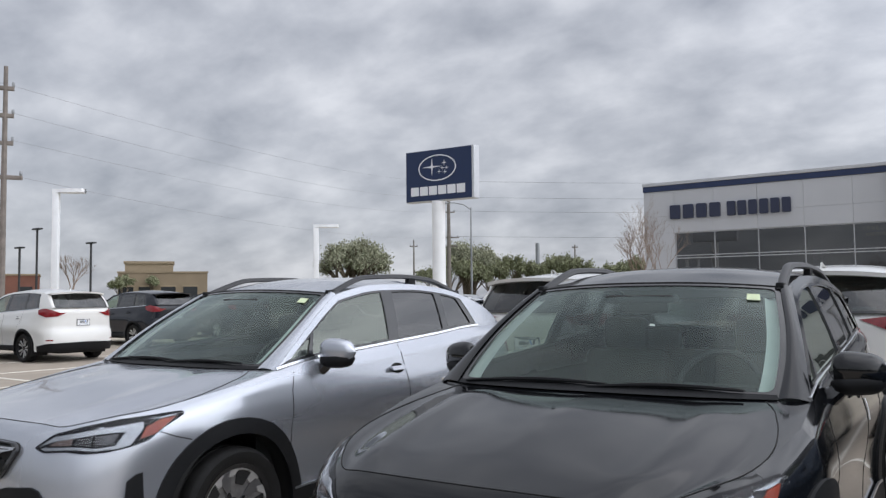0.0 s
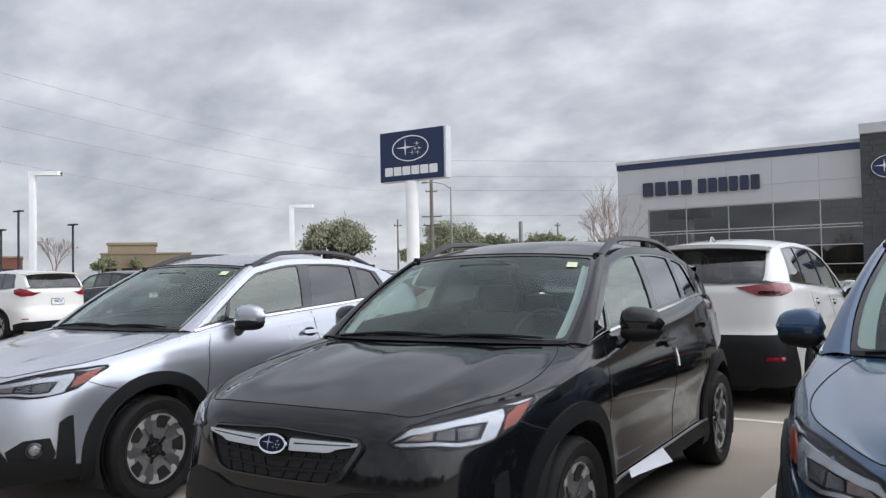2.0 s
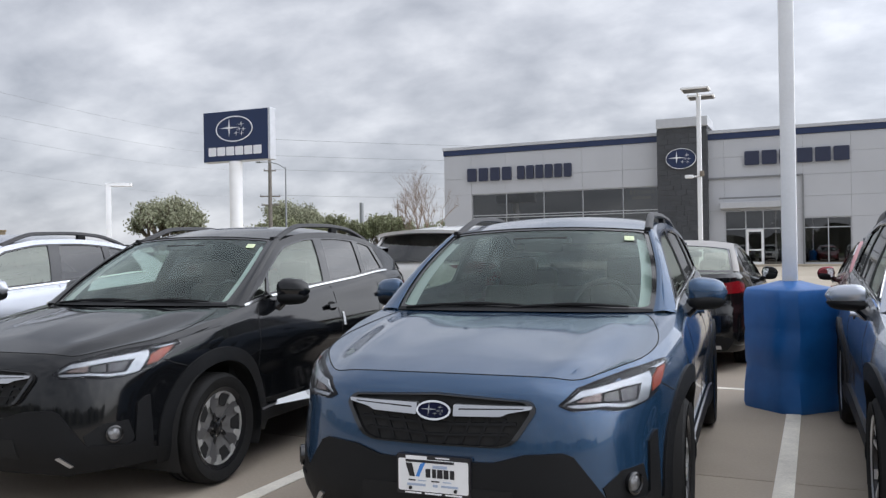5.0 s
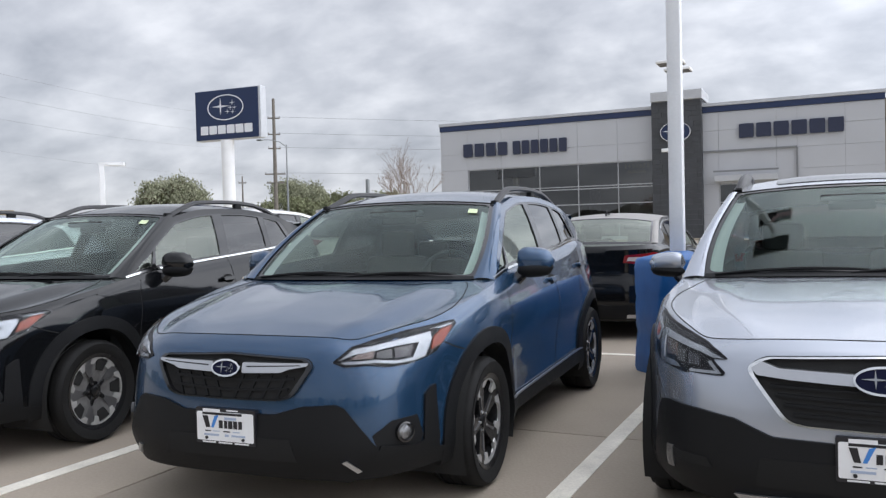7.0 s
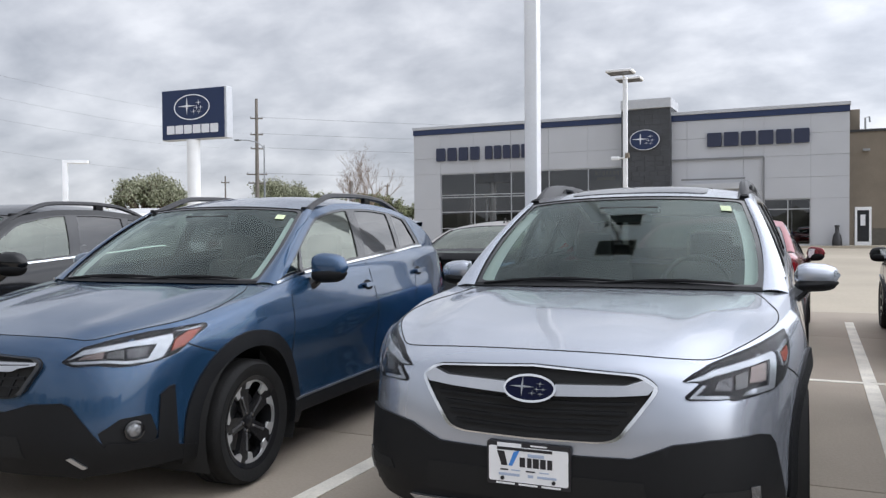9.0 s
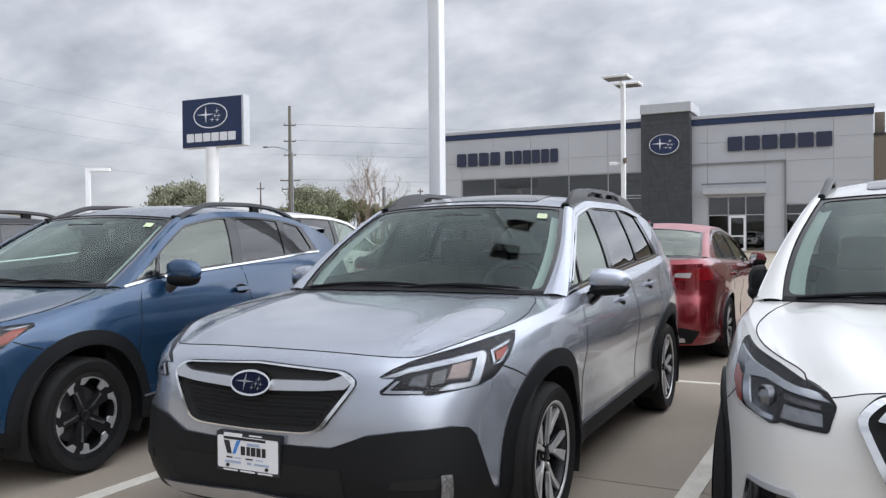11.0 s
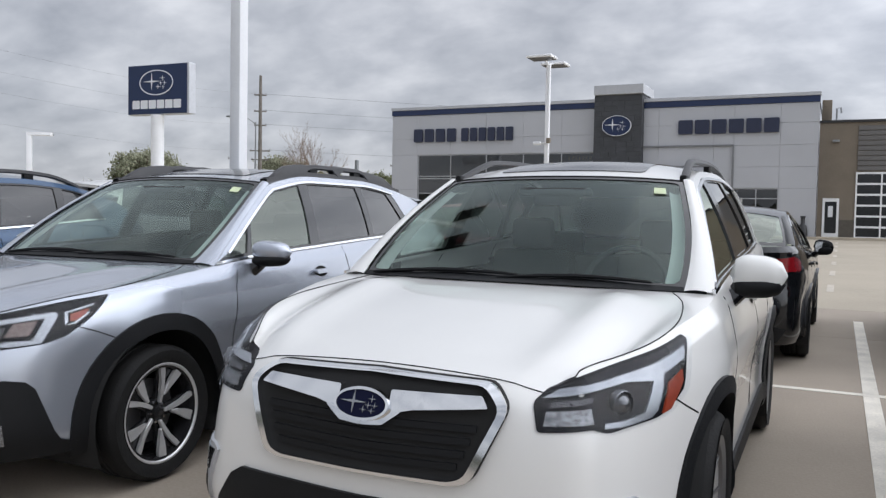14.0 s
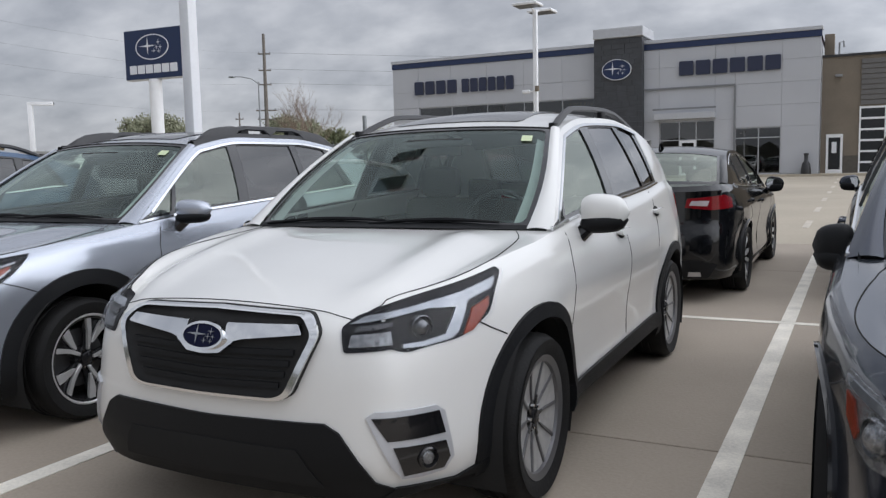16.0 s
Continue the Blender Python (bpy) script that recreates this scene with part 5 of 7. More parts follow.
    # rear: lamps, lower cladding, handle plate
    for nm, poly, material, lift_ in s["tail_plates"]:
        for sd in (1, -1):
            part(nm, patch_mesh([(sd * a, b) for a, b in poly], sh.on_rear, step=0.06, lift=lift_, thick=0.02), material, car)
    if s.get("tail_handle"):
        z = s["tail_handle"]
        part("tail_garnish", patch_mesh(rounded([(-0.42, z - 0.018), (0.42, z - 0.018), (0.42, z + 0.018), (-0.42, z + 0.018)], 0.01), sh.on_rear, step=0.06, lift=0.014, thick=0.02), s.get("garnish", "gloss_black"), car)
        badge(car, sh.on_rear, 0.0, z + 0.07, 0.06, 0.03, lift=0.012)
    if s.get("spoiler"):
        sp = s["spoiler"]
        edge = [roof_at(i / 8, sh.yd1) for i in range(-8, 9)]
        part("roof_spoiler", grid([[p + Vector((0, -0.02, 0.003)) for p in edge], [p + Vector((0, sp * (1 - 0.25 * abs(i - 8) / 8), 0.012)) for i, p in enumerate(edge)], [p + Vector((0, sp * (0.95 - 0.25 * abs(i - 8) / 8), -0.025)) for i, p in enumerate(edge)], [p + Vector((0, 0.0, -0.035)) for p in edge]]), s.get("roof_paint", body_paint), car)
    if plate:
        dealer_plate(car, sh, s["plate_z"])
    dealer_plate(car, sh, s["rear_plate_z"], rear=True) if s.get("rear_plate_z") else None

    # underbody and cabin inside
    part("underbody", boxed(-0.52, 0.52, 0.16, L - 0.16, 0.20, 0.62, bevel=0.03), "liner", car)
    part("tub", grid([[Vector((x, y, z)) for x, z in ((-0.80, 0.98), (-0.76, 0.40), (0.76, 0.40), (0.80, 0.98))] for y in (sh.ya0 - 0.1, sh.yd0 - 0.25)]), "interior", car)
    dash = [[Vector((x, scr(0, 0).y + dy + 0.10 * abs(x) ** 2, z)) for x in np.linspace(-0.74, 0.74, 9)] for dy, z in ((-0.02, cz0 - 0.075), (0.22, cz0 - 0.045), (0.46, cz0 - 0.06), (0.50, cz0 - 0.20), (0.44, 0.5))]
    part("dashboard", grid(dash), "interior", car)
    sy = scr(0, 0).y + 1.02
    for sx in (-0.38, 0.38):
        seat(car, sx, sy)
    part("rear_bench", boxed(-0.66, 0.66, sy + 1.05, sy + 1.22, 0.45, 1.06, bevel=0.06), "seat_cloth", car)
    for sx in (-0.4, 0.4):
        part("rear_headrest", boxed(sx - 0.13, sx + 0.13, sy + 1.12, sy + 1.21, 1.05, 1.20, bevel=0.04), "seat_cloth", car)
    wheel_c = Vector((0.38, sy - 0.50, cz0 - 0.03))
    ringp = [wheel_c + Vector((0.185 * math.cos(a), 0.185 * math.sin(a) * 0.42, 0.185 * math.sin(a) * 0.9)) for a in (2 * math.pi * i / 24 for i in range(25))]
    sw = part("steering_wheel", tube(ringp, 0.014, 8), "interior", car)
    part("boss", boxed(wheel_c.x - 0.17, wheel_c.x + 0.17, wheel_c.y - 0.03, wheel_c.y + 0.02, wheel_c.z - 0.05, wheel_c.z + 0.03, bevel=0.02), "interior", sw)
    m2 = scr(0, 0.86, -0.05)
    part("rear_view_mirror", boxed(-0.12, 0.12, m2.y + 0.03, m2.y + 0.06, m2.z - 0.05, m2.z + 0.025, bevel=0.012), "interior", car)
    part("paper_slip", prism([(0.14, 0.0), (0.30, 0.03), (0.27, 0.10)], 0, 0.002, lambda a, b, d: Vector((a, scr(0, 0).y + 0.20 + b, cz0 - 0.030 + 0.30 * b + d))), "paper", car) if sticker else None
    return car

# ---- the measures of each body ----
SIDE = [(0.15, 0.07), (0.30, 0.026), (0.42, 0.036), (0.56, 0.030), (0.68, 0.010), (0.77, 0.000), (0.83, 0.004), (0.90, 0.020), (1.0, 0.048), (1.15, 0.080), (1.3, 0.11)]
FRONT = [(0.15, 0.13), (0.24, 0.05), (0.38, 0.0), (0.55, 0.012), (0.70, 0.035), (0.80, 0.070), (0.88, 0.125), (1.05, 0.24), (1.3, 0.4)]
REAR = [(0.15, 0.12), (0.30, 0.03), (0.48, 0.0), (0.66, 0.012), (0.74, 0.05), (0.95, 0.07), (1.10, 0.10), (1.25, 0.16), (1.4, 0.25)]


def outline(W, L, bluff=1.0):
    """Half a plan: from the middle of the nose round the side to the middle of the tail."""
    k = W / 0.9
    return [(0, 0), (0.28 * k, 0.012), (0.48 * k, 0.050 * bluff), (0.64 * k, 0.135 * bluff), (0.755 * k, 0.28), (0.835 * k, 0.48), (0.880 * k, 0.75), (0.898 * k, 1.05), (W, 1.6), (W, L * 0.52), (W, L - 1.25), (0.888 * k, L - 0.75), (0.85 * k, L - 0.36), (0.76 * k, L - 0.15), (0.58 * k, L - 0.05), (0.30 * k, L - 0.008), (0, L)]


CROSS = dict(
    length=4.465, half=0.90, plan=outline(0.90, 4.465), hubs=(0.95, 3.60), arch=0.392, arch_clad=0.050, sill=0.30, sill_top=0.352, sill_strip=True, nose_low=0.25, tail_low=0.25,
    shoulder=[(0, 0.846), (0.05, 0.838), (0.09, 0.828), (0.17, 0.840), (0.34, 0.866), (0.5, 0.884), (0.62, 0.902), (0.9, 0.948), (1.3, 1.015), (1.6, 1.055), (2.2, 1.095), (3.0, 1.145), (3.6, 1.185), (4.1, 1.19), (4.35, 1.15), (4.465, 1.13)],
    roof=[(1.9, 1.42), (2.05, 1.440), (2.5, 1.492), (3.0, 1.497), (3.6, 1.452), (4.0, 1.375), (4.2, 1.32)],
    front=FRONT, side=SIDE, rear=REAR, cabin=(1.40, 2.02, 3.92, 4.22), tumble=0.30,
    front_centre=((1.22, 1.028), (1.88, 1.475)), rear_centre=((4.30, 1.17), (4.02, 1.43)),
    bonnet_corner=0.78, tail_corner=0.62, clad="cladding",
    dlo=(1.50, 3.86, 3.72, 1.60), windows=[(1.56, 1.80, 1.82, 1.76), (1.84, 2.50, 2.44, 1.86), (2.60, 3.30, 3.16, 2.54), (3.36, 3.72, 3.56, 3.24)], clear=(0, 1),
    gaps=[[(1.46, 1.00), (1.42, 0.90), (1.40, 0.70), (1.42, 0.38)], [(2.53, 1.10), (2.55, 0.80), (2.53, 0.38)], [(3.38, 1.15), (3.36, 0.98), (3.26, 0.80)], [(0.72, 0.80), (0.86, 0.775), (0.97, 0.765)]],
    handles=[(2.36, 0.965), (3.20, 1.01)], mirror=(1.66, 1.075), rail="arched", fin=3.65, plate_z=0.462,
    nose_plates=[
        ("bumper_cladding", [(0, 0.245), (0.64, 0.235), (0.72, 0.330), (0.55, 0.552), (0.51, 0.568), (0.36, 0.560), (0.24, 0.525), (0, 0.520)], "cladding", 0.012, True),
        ("lower_intake", [(0, 0.325), (0.34, 0.325), (0.31, 0.42), (0, 0.425)], "gap", 0.015, True),
        ("corner_cladding", [(0.64, 0.235), (1.16, 0.25), (1.16, 0.305), (1.03, 0.325), (1.02, 0.605), (0.99, 0.600), (0.945, 0.570), (0.925, 0.375), (0.88, 0.362), (0.70, 0.385)], "cladding", 0.012, True),
        ("fog_surround", [(0.69, 0.362), (0.90, 0.345), (0.925, 0.40), (0.895, 0.49), (0.76, 0.485), (0.665, 0.43)], "cladding", 0.004, True),
        ("lip", [(0.535, 0.325), (0.60, 0.272), (0.62, 0.280), (0.556, 0.332)], "satin", 0.022, True)],
    fogs=[(0.815, 0.430, 0.034)],
    grille=dict(outline=[(0, 0.582), (0.27, 0.584), (0.325, 0.602), (0.412, 0.728), (0.385, 0.760), (0, 0.778)], mid=0.69, shrink=0.945, frame="gloss_black", badge=(0.718, 0.067, 0.032),
                bars=[[(0, 0.655), (0.33, 0.668), (0.33, 0.680), (0, 0.668)], [(0, 0.615), (0.30, 0.628), (0.30, 0.638), (0, 0.626)]] + [[(a, 0.592), (a + 0.014, 0.592), (a + 0.055, 0.69), (a + 0.041, 0.69)] for a in (0.03, 0.10, 0.17, 0.24)],
                wings=[([(0.078, 0.697), (0.27, 0.703), (0.30, 0.716), (0.39, 0.732), (0.395, 0.744), (0.078, 0.742)], "satin"), ([(0.10, 0.722), (0.36, 0.732), (0.36, 0.736), (0.10, 0.728)], "gloss_black")]),
    headlamp=dict(outline=[(0.495, 0.742), (0.585, 0.802), (0.72, 0.826), (0.92, 0.853), (1.10, 0.870), (1.150, 0.872), (1.152, 0.855), (1.07, 0.804), (1.01, 0.750), (0.945, 0.727), (0.85, 0.711), (0.76, 0.710), (0.665, 0.724), (0.55, 0.720)],
                  pieces=[("light_strip", [(0.525, 0.748), (0.600, 0.792), (0.835, 0.818), (1.00, 0.838), (0.995, 0.810), (0.948, 0.738), (0.90, 0.726), (0.80, 0.722), (0.70, 0.734), (0.56, 0.732), (0.535, 0.740), (0.56, 0.744), (0.705, 0.745), (0.805, 0.734), (0.895, 0.740), (0.935, 0.800), (0.825, 0.796), (0.601, 0.772)], "lamp_strip"), ("indicator", [(1.005, 0.812), (1.06, 0.842), (1.118, 0.850), (1.035, 0.780), (0.982, 0.762)], "amber"), ("corner_strip", [(1.012, 0.848), (1.05, 0.852), (1.13, 0.862), (1.115, 0.854), (1.06, 0.846)], "lamp_strip"), ("reflector", [(0.575, 0.752), (0.69, 0.752), (0.70, 0.784), (0.615, 0.772)], "lamp_amber"), ("lens_block", [(0.705, 0.752), (0.785, 0.746), (0.792, 0.786), (0.715, 0.778)], "gloss_black"), ("lens_block", [(0.80, 0.745), (0.885, 0.748), (0.908, 0.794), (0.806, 0.786)], "lamp_facets")],
                  lenses=[]),
    tail_plates=[("tail_lamp", [(0.58, 0.93), (0.72, 0.93), (0.92, 0.96), (0.96, 1.04), (0.78, 1.05), (0.60, 1.02)], "tail_red", 0.008), ("bumper_cladding", [(0, 0.26), (1.1, 0.26), (1.1, 0.42), (0.62, 0.50), (0, 0.50)], "cladding", 0.012)],
    tail_handle=0.93, spoiler=0.20, rear_plate_z=0.80)

WAGON = dict(CROSS, length=4.86, half=0.927, plan=outline(0.927, 4.86), hubs=(0.97, 3.72), arch=0.402, arch_clad=0.050, sill_top=0.355, sill_strip=False,
    shoulder=[(0, 0.862), (0.05, 0.850), (0.14, 0.842), (0.34, 0.876), (0.5, 0.904), (0.65, 0.922), (0.9, 0.950), (1.3, 0.990), (1.6, 1.022), (2.4, 1.068), (3.4, 1.120), (4.1, 1.15), (4.5, 1.14), (4.75, 1.08), (4.86, 1.05)],
    roof=[(2.0, 1.42), (2.24, 1.460), (2.7, 1.515), (3.4, 1.522), (4.0, 1.485), (4.35, 1.42), (4.5, 1.37)],
    cabin=(1.52, 2.20, 4.28, 4.62), front_centre=((1.38, 1.020), (2.10, 1.497)), rear_centre=((4.70, 1.13), (4.40, 1.47)), tumble=0.28, chrome_top=True, sunroof=(2.35, 3.1),
    dlo=(1.62, 4.36, 4.14, 1.74), windows=[(1.68, 1.92, 1.96, 1.88), (1.96, 2.66, 2.62, 2.0), (2.76, 3.58, 3.44, 2.72), (3.64, 4.18, 3.98, 3.52)],
    gaps=[[(1.56, 0.98), (1.52, 0.88), (1.50, 0.66), (1.52, 0.39)], [(2.70, 1.07), (2.73, 0.80), (2.71, 0.40)], [(3.62, 1.12), (3.58, 0.95), (3.42, 0.78)], [(0.52, 0.79), (0.62, 0.755), (0.70, 0.72)]],
    handles=[(2.52, 0.925), (3.42, 0.975)], mirror=(1.80, 1.045), rail="ladder", fin=3.95, plate_z=0.468,
    nose_plates=[
        ("bumper_cladding", [(0, 0.235), (1.13, 0.250), (1.14, 0.292), (1.06, 0.315), (1.03, 0.36), (0.955, 0.545), (0.92, 0.575), (0.84, 0.588), (0.63, 0.584), (0.50, 0.570), (0.36, 0.518), (0, 0.512)], "cladding", 0.012, True),
        ("lower_intake", [(0, 0.335), (0.42, 0.335), (0.40, 0.44), (0, 0.445)], "gap", 0.015, True),
        ("skid_plate", [(0, 0.262), (0.46, 0.255), (0.50, 0.292), (0, 0.322)], "satin", 0.030, True),
        ("fog_pocket", [(0.58, 0.375), (0.76, 0.365), (0.79, 0.405), (0.60, 0.41)], "gap", 0.015, True),
        ("fog_lamp", [(0.783, 0.326), (0.838, 0.322), (0.828, 0.412), (0.780, 0.416)], "lamp_reflector", 0.018, True)],
    fogs=(),
    grille=dict(outline=[(0, 0.562), (0.26, 0.566), (0.32, 0.580), (0.462, 0.762), (0.40, 0.800), (0, 0.818)], mid=0.69, shrink=0.960, frame="chrome", badge=(0.742, 0.092, 0.043),
                bars=[[(0, z), (w, z + 0.010), (w, z + 0.022), (0, z + 0.012)] for z, w in ((0.590, 0.29), (0.622, 0.32), (0.654, 0.345), (0.686, 0.37))],
                wings=[([(0.085, 0.718), (0.30, 0.728), (0.415, 0.738), (0.440, 0.762), (0.40, 0.786), (0.34, 0.766), (0.085, 0.758)], "satin")]),
    headlamp=dict(outline=[(0.542, 0.779), (0.60, 0.807), (0.685, 0.829), (0.93, 0.866), (1.09, 0.894), (1.245, 0.912), (1.20, 0.866), (1.147, 0.815), (1.052, 0.749), (0.98, 0.725), (0.87, 0.715), (0.745, 0.707), (0.732, 0.714), (0.556, 0.716), (0.548, 0.730), (0.615, 0.774)],
                  pieces=[("light_strip", [(0.558, 0.780), (0.682, 0.812), (1.026, 0.853), (1.036, 0.841), (0.97, 0.730), (0.87, 0.722), (0.794, 0.724), (0.843, 0.742), (0.941, 0.744), (0.99, 0.830), (0.685, 0.796), (0.61, 0.780)], "lamp_strip"), ("lower_strip", [(0.562, 0.724), (0.62, 0.768), (0.634, 0.764), (0.590, 0.734), (0.722, 0.728), (0.725, 0.718)], "lamp_strip"), ("indicator", [(1.072, 0.812), (1.078, 0.840), (1.150, 0.860), (1.132, 0.838), (1.092, 0.812)], "amber"), ("corner_strip", [(1.052, 0.800), (1.058, 0.850), (1.175, 0.880), (1.168, 0.870), (1.070, 0.846), (1.064, 0.806)], "lamp_strip"), ("corner_strip", [(1.052, 0.796), (1.092, 0.800), (1.150, 0.844), (1.140, 0.846), (1.086, 0.806)], "lamp_strip"), ("reflector", [(0.84, 0.762), (0.93, 0.762), (0.965, 0.822), (0.88, 0.812)], "lamp_amber"), ("lens_block", [(0.665, 0.748), (0.74, 0.742), (0.762, 0.788), (0.69, 0.778)], "lamp_facets"), ("lens_block", [(0.76, 0.744), (0.825, 0.750), (0.850, 0.800), (0.782, 0.790)], "gloss_black")],
                  lenses=[]),
    tail_plates=[("tail_lamp", [(0.56, 0.93), (0.98, 0.95), (1.02, 1.02), (0.60, 1.02)], "tail_red", 0.008), ("bumper_cladding", [(0, 0.26), (1.1, 0.26), (1.1, 0.44), (0, 0.52)], "cladding", 0.012)],
    tail_handle=0.92, spoiler=0.18, rear_plate_z=0.80)

FOREST = dict(CROSS, length=4.625, half=0.9075, plan=outline(0.9075, 4.625, 0.8), hubs=(0.86, 3.46), arch=0.398, arch_clad=0.044, sill_top=0.350, sill_strip=False, mudflap=True, folded=-1,
    shoulder=[(0, 0.850), (0.03, 0.828), (0.055, 0.808), (0.16, 0.864), (0.31, 0.890), (0.44, 0.912), (0.62, 0.944), (0.9, 0.980), (1.25, 1.015), (1.6, 1.045), (2.4, 1.085), (3.2, 1.12), (3.9, 1.16), (4.3, 1.15), (4.52, 1.10), (4.625, 1.08)],
    roof=[(1.9, 1.43), (2.08, 1.470), (2.6, 1.545), (3.3, 1.555), (3.9, 1.510), (4.2, 1.44), (4.35, 1.40)],
    cabin=(1.40, 2.08, 4.12, 4.42), front_centre=((1.24, 1.028), (1.98, 1.495)), rear_centre=((4.50, 1.14), (4.24, 1.49)), tumble=0.31, side=[(0.15, 0.07), (0.30, 0.022), (0.42, 0.032), (0.56, 0.026), (0.70, 0.006), (0.78, 0.002), (0.86, 0.014), (1.0, 0.054), (1.15, 0.085), (1.3, 0.115)], chrome_top=True, sunroof=(2.3, 3.2),
    dlo=(1.50, 4.16, 4.02, 1.60), windows=[(1.56, 1.78, 1.82, 1.75), (1.83, 2.54, 2.50, 1.86), (2.64, 3.42, 3.30, 2.60), (3.48, 4.02, 3.88, 3.37)],
    gaps=[[(1.44, 1.00), (1.40, 0.88), (1.38, 0.66), (1.36, 0.38)], [(2.58, 1.08), (2.60, 0.80), (2.58, 0.38)], [(3.44, 1.11), (3.42, 0.95), (3.28, 0.78)], [(0.64, 0.80), (0.80, 0.77), (0.92, 0.765)]],
    handles=[(2.40, 0.935), (3.26, 0.975)], mirror=(1.70, 1.055), rail="arched", fin=3.75,
    nose_plates=[
        ("bumper_cladding", [(0, 0.225), (0.62, 0.225), (0.70, 0.262), (0.62, 0.295), (0.59, 0.340), (0.505, 0.462), (0.455, 0.490), (0.30, 0.488), (0, 0.482)], "cladding", 0.012, True),
        ("lower_intake", [(0, 0.275), (0.44, 0.275), (0.36, 0.40), (0, 0.405)], "gap", 0.015, True),
        ("corner_lip", [(0.62, 0.222), (1.08, 0.250), (1.10, 0.302), (0.94, 0.250), (0.70, 0.268)], "cladding", 0.016, True),
        ("fog_frame", [(0.594, 0.513), (0.622, 0.530), (0.843, 0.524), (0.875, 0.501), (0.908, 0.342), (0.877, 0.297), (0.789, 0.293), (0.711, 0.300), (0.672, 0.345)], "coping", 0.010, True),
        ("upper_vent", [(0.612, 0.512), (0.850, 0.507), (0.870, 0.430), (0.660, 0.436)], "gloss_black", 0.014, True),
        ("fog_pocket", [(0.676, 0.414), (0.870, 0.404), (0.888, 0.345), (0.868, 0.308), (0.715, 0.312)], "gloss_black", 0.014, True)],
    fogs=[(0.795, 0.362, 0.028)],
    grille=dict(outline=[(0, 0.555), (0.30, 0.558), (0.345, 0.575), (0.442, 0.777), (0.385, 0.832), (0, 0.842)], mid=0.70, shrink=0.938, frame="chrome", lift=0.012, badge=(0.752, 0.084, 0.040),
                bars=[[(0, z), (w, z + 0.008), (w, z + 0.026), (0, z + 0.018)] for z, w in ((0.590, 0.30), (0.625, 0.32), (0.660, 0.335), (0.695, 0.35))],
                wings=[([(0.085, 0.730), (0.16, 0.748), (0.382, 0.772), (0.36, 0.802), (0.085, 0.796)], "chrome"), ([(0.0, 0.692), (0.07, 0.698), (0.125, 0.738), (0.09, 0.742), (0.055, 0.714), (0.0, 0.705)], "chrome")]),
    headlamp=dict(outline=[(0.503, 0.790), (0.545, 0.820), (0.73, 0.853), (0.90, 0.879), (1.03, 0.901), (1.198, 0.933), (1.205, 0.920), (1.163, 0.882), (1.085, 0.788), (1.00, 0.741), (0.946, 0.725), (0.811, 0.712), (0.756, 0.706), (0.715, 0.714), (0.70, 0.721), (0.518, 0.713)],
                  pieces=[("light_strip", [(0.528, 0.799), (0.585, 0.819), (0.81, 0.842), (1.00, 0.870), (1.16, 0.905), (1.13, 0.872), (1.012, 0.842), (0.952, 0.748), (0.924, 0.730), (0.823, 0.719), (0.737, 0.721), (0.74, 0.734), (0.815, 0.734), (0.904, 0.746), (0.962, 0.826), (0.868, 0.832), (0.59, 0.803)], "lamp_strip"), ("indicator", [(1.020, 0.815), (1.10, 0.842), (1.085, 0.812), (1.004, 0.743), (0.968, 0.735)], "amber"), ("reflector", [(0.556, 0.790), (0.715, 0.804), (0.712, 0.790), (0.550, 0.776)], "lamp_facets"), ("reflector", [(0.542, 0.768), (0.700, 0.776), (0.700, 0.736), (0.535, 0.732)], "lamp_reflector")],
                  lenses=[(0.821, 0.777, 0.032)], lens="lamp_lens"),
    tail_plates=[("tail_lamp", [(0.56, 0.93), (0.98, 0.95), (1.02, 1.06), (0.84, 1.07), (0.60, 1.02)], "tail_red", 0.008), ("bumper_cladding", [(0, 0.26), (1.1, 0.26), (1.1, 0.42), (0, 0.50)], "cladding", 0.012)],
    tail_handle=0.92, spoiler=0.22, rear_plate_z=0.78)

PLAIN_GRILLE = dict(outline=[(0, 0.50), (0.34, 0.51), (0.42, 0.66), (0.40, 0.72), (0, 0.73)], mid=0.62, shrink=0.94, frame="chrome", badge=(0.65, 0.068, 0.036),
                    bars=[[(0, z), (0.34, z + 0.01), (0.34, z + 0.022), (0, z + 0.012)] for z in (0.53, 0.57, 0.61)], wings=[([(0.08, 0.63), (0.36, 0.65), (0.37, 0.67), (0.08, 0.67)], "satin")])

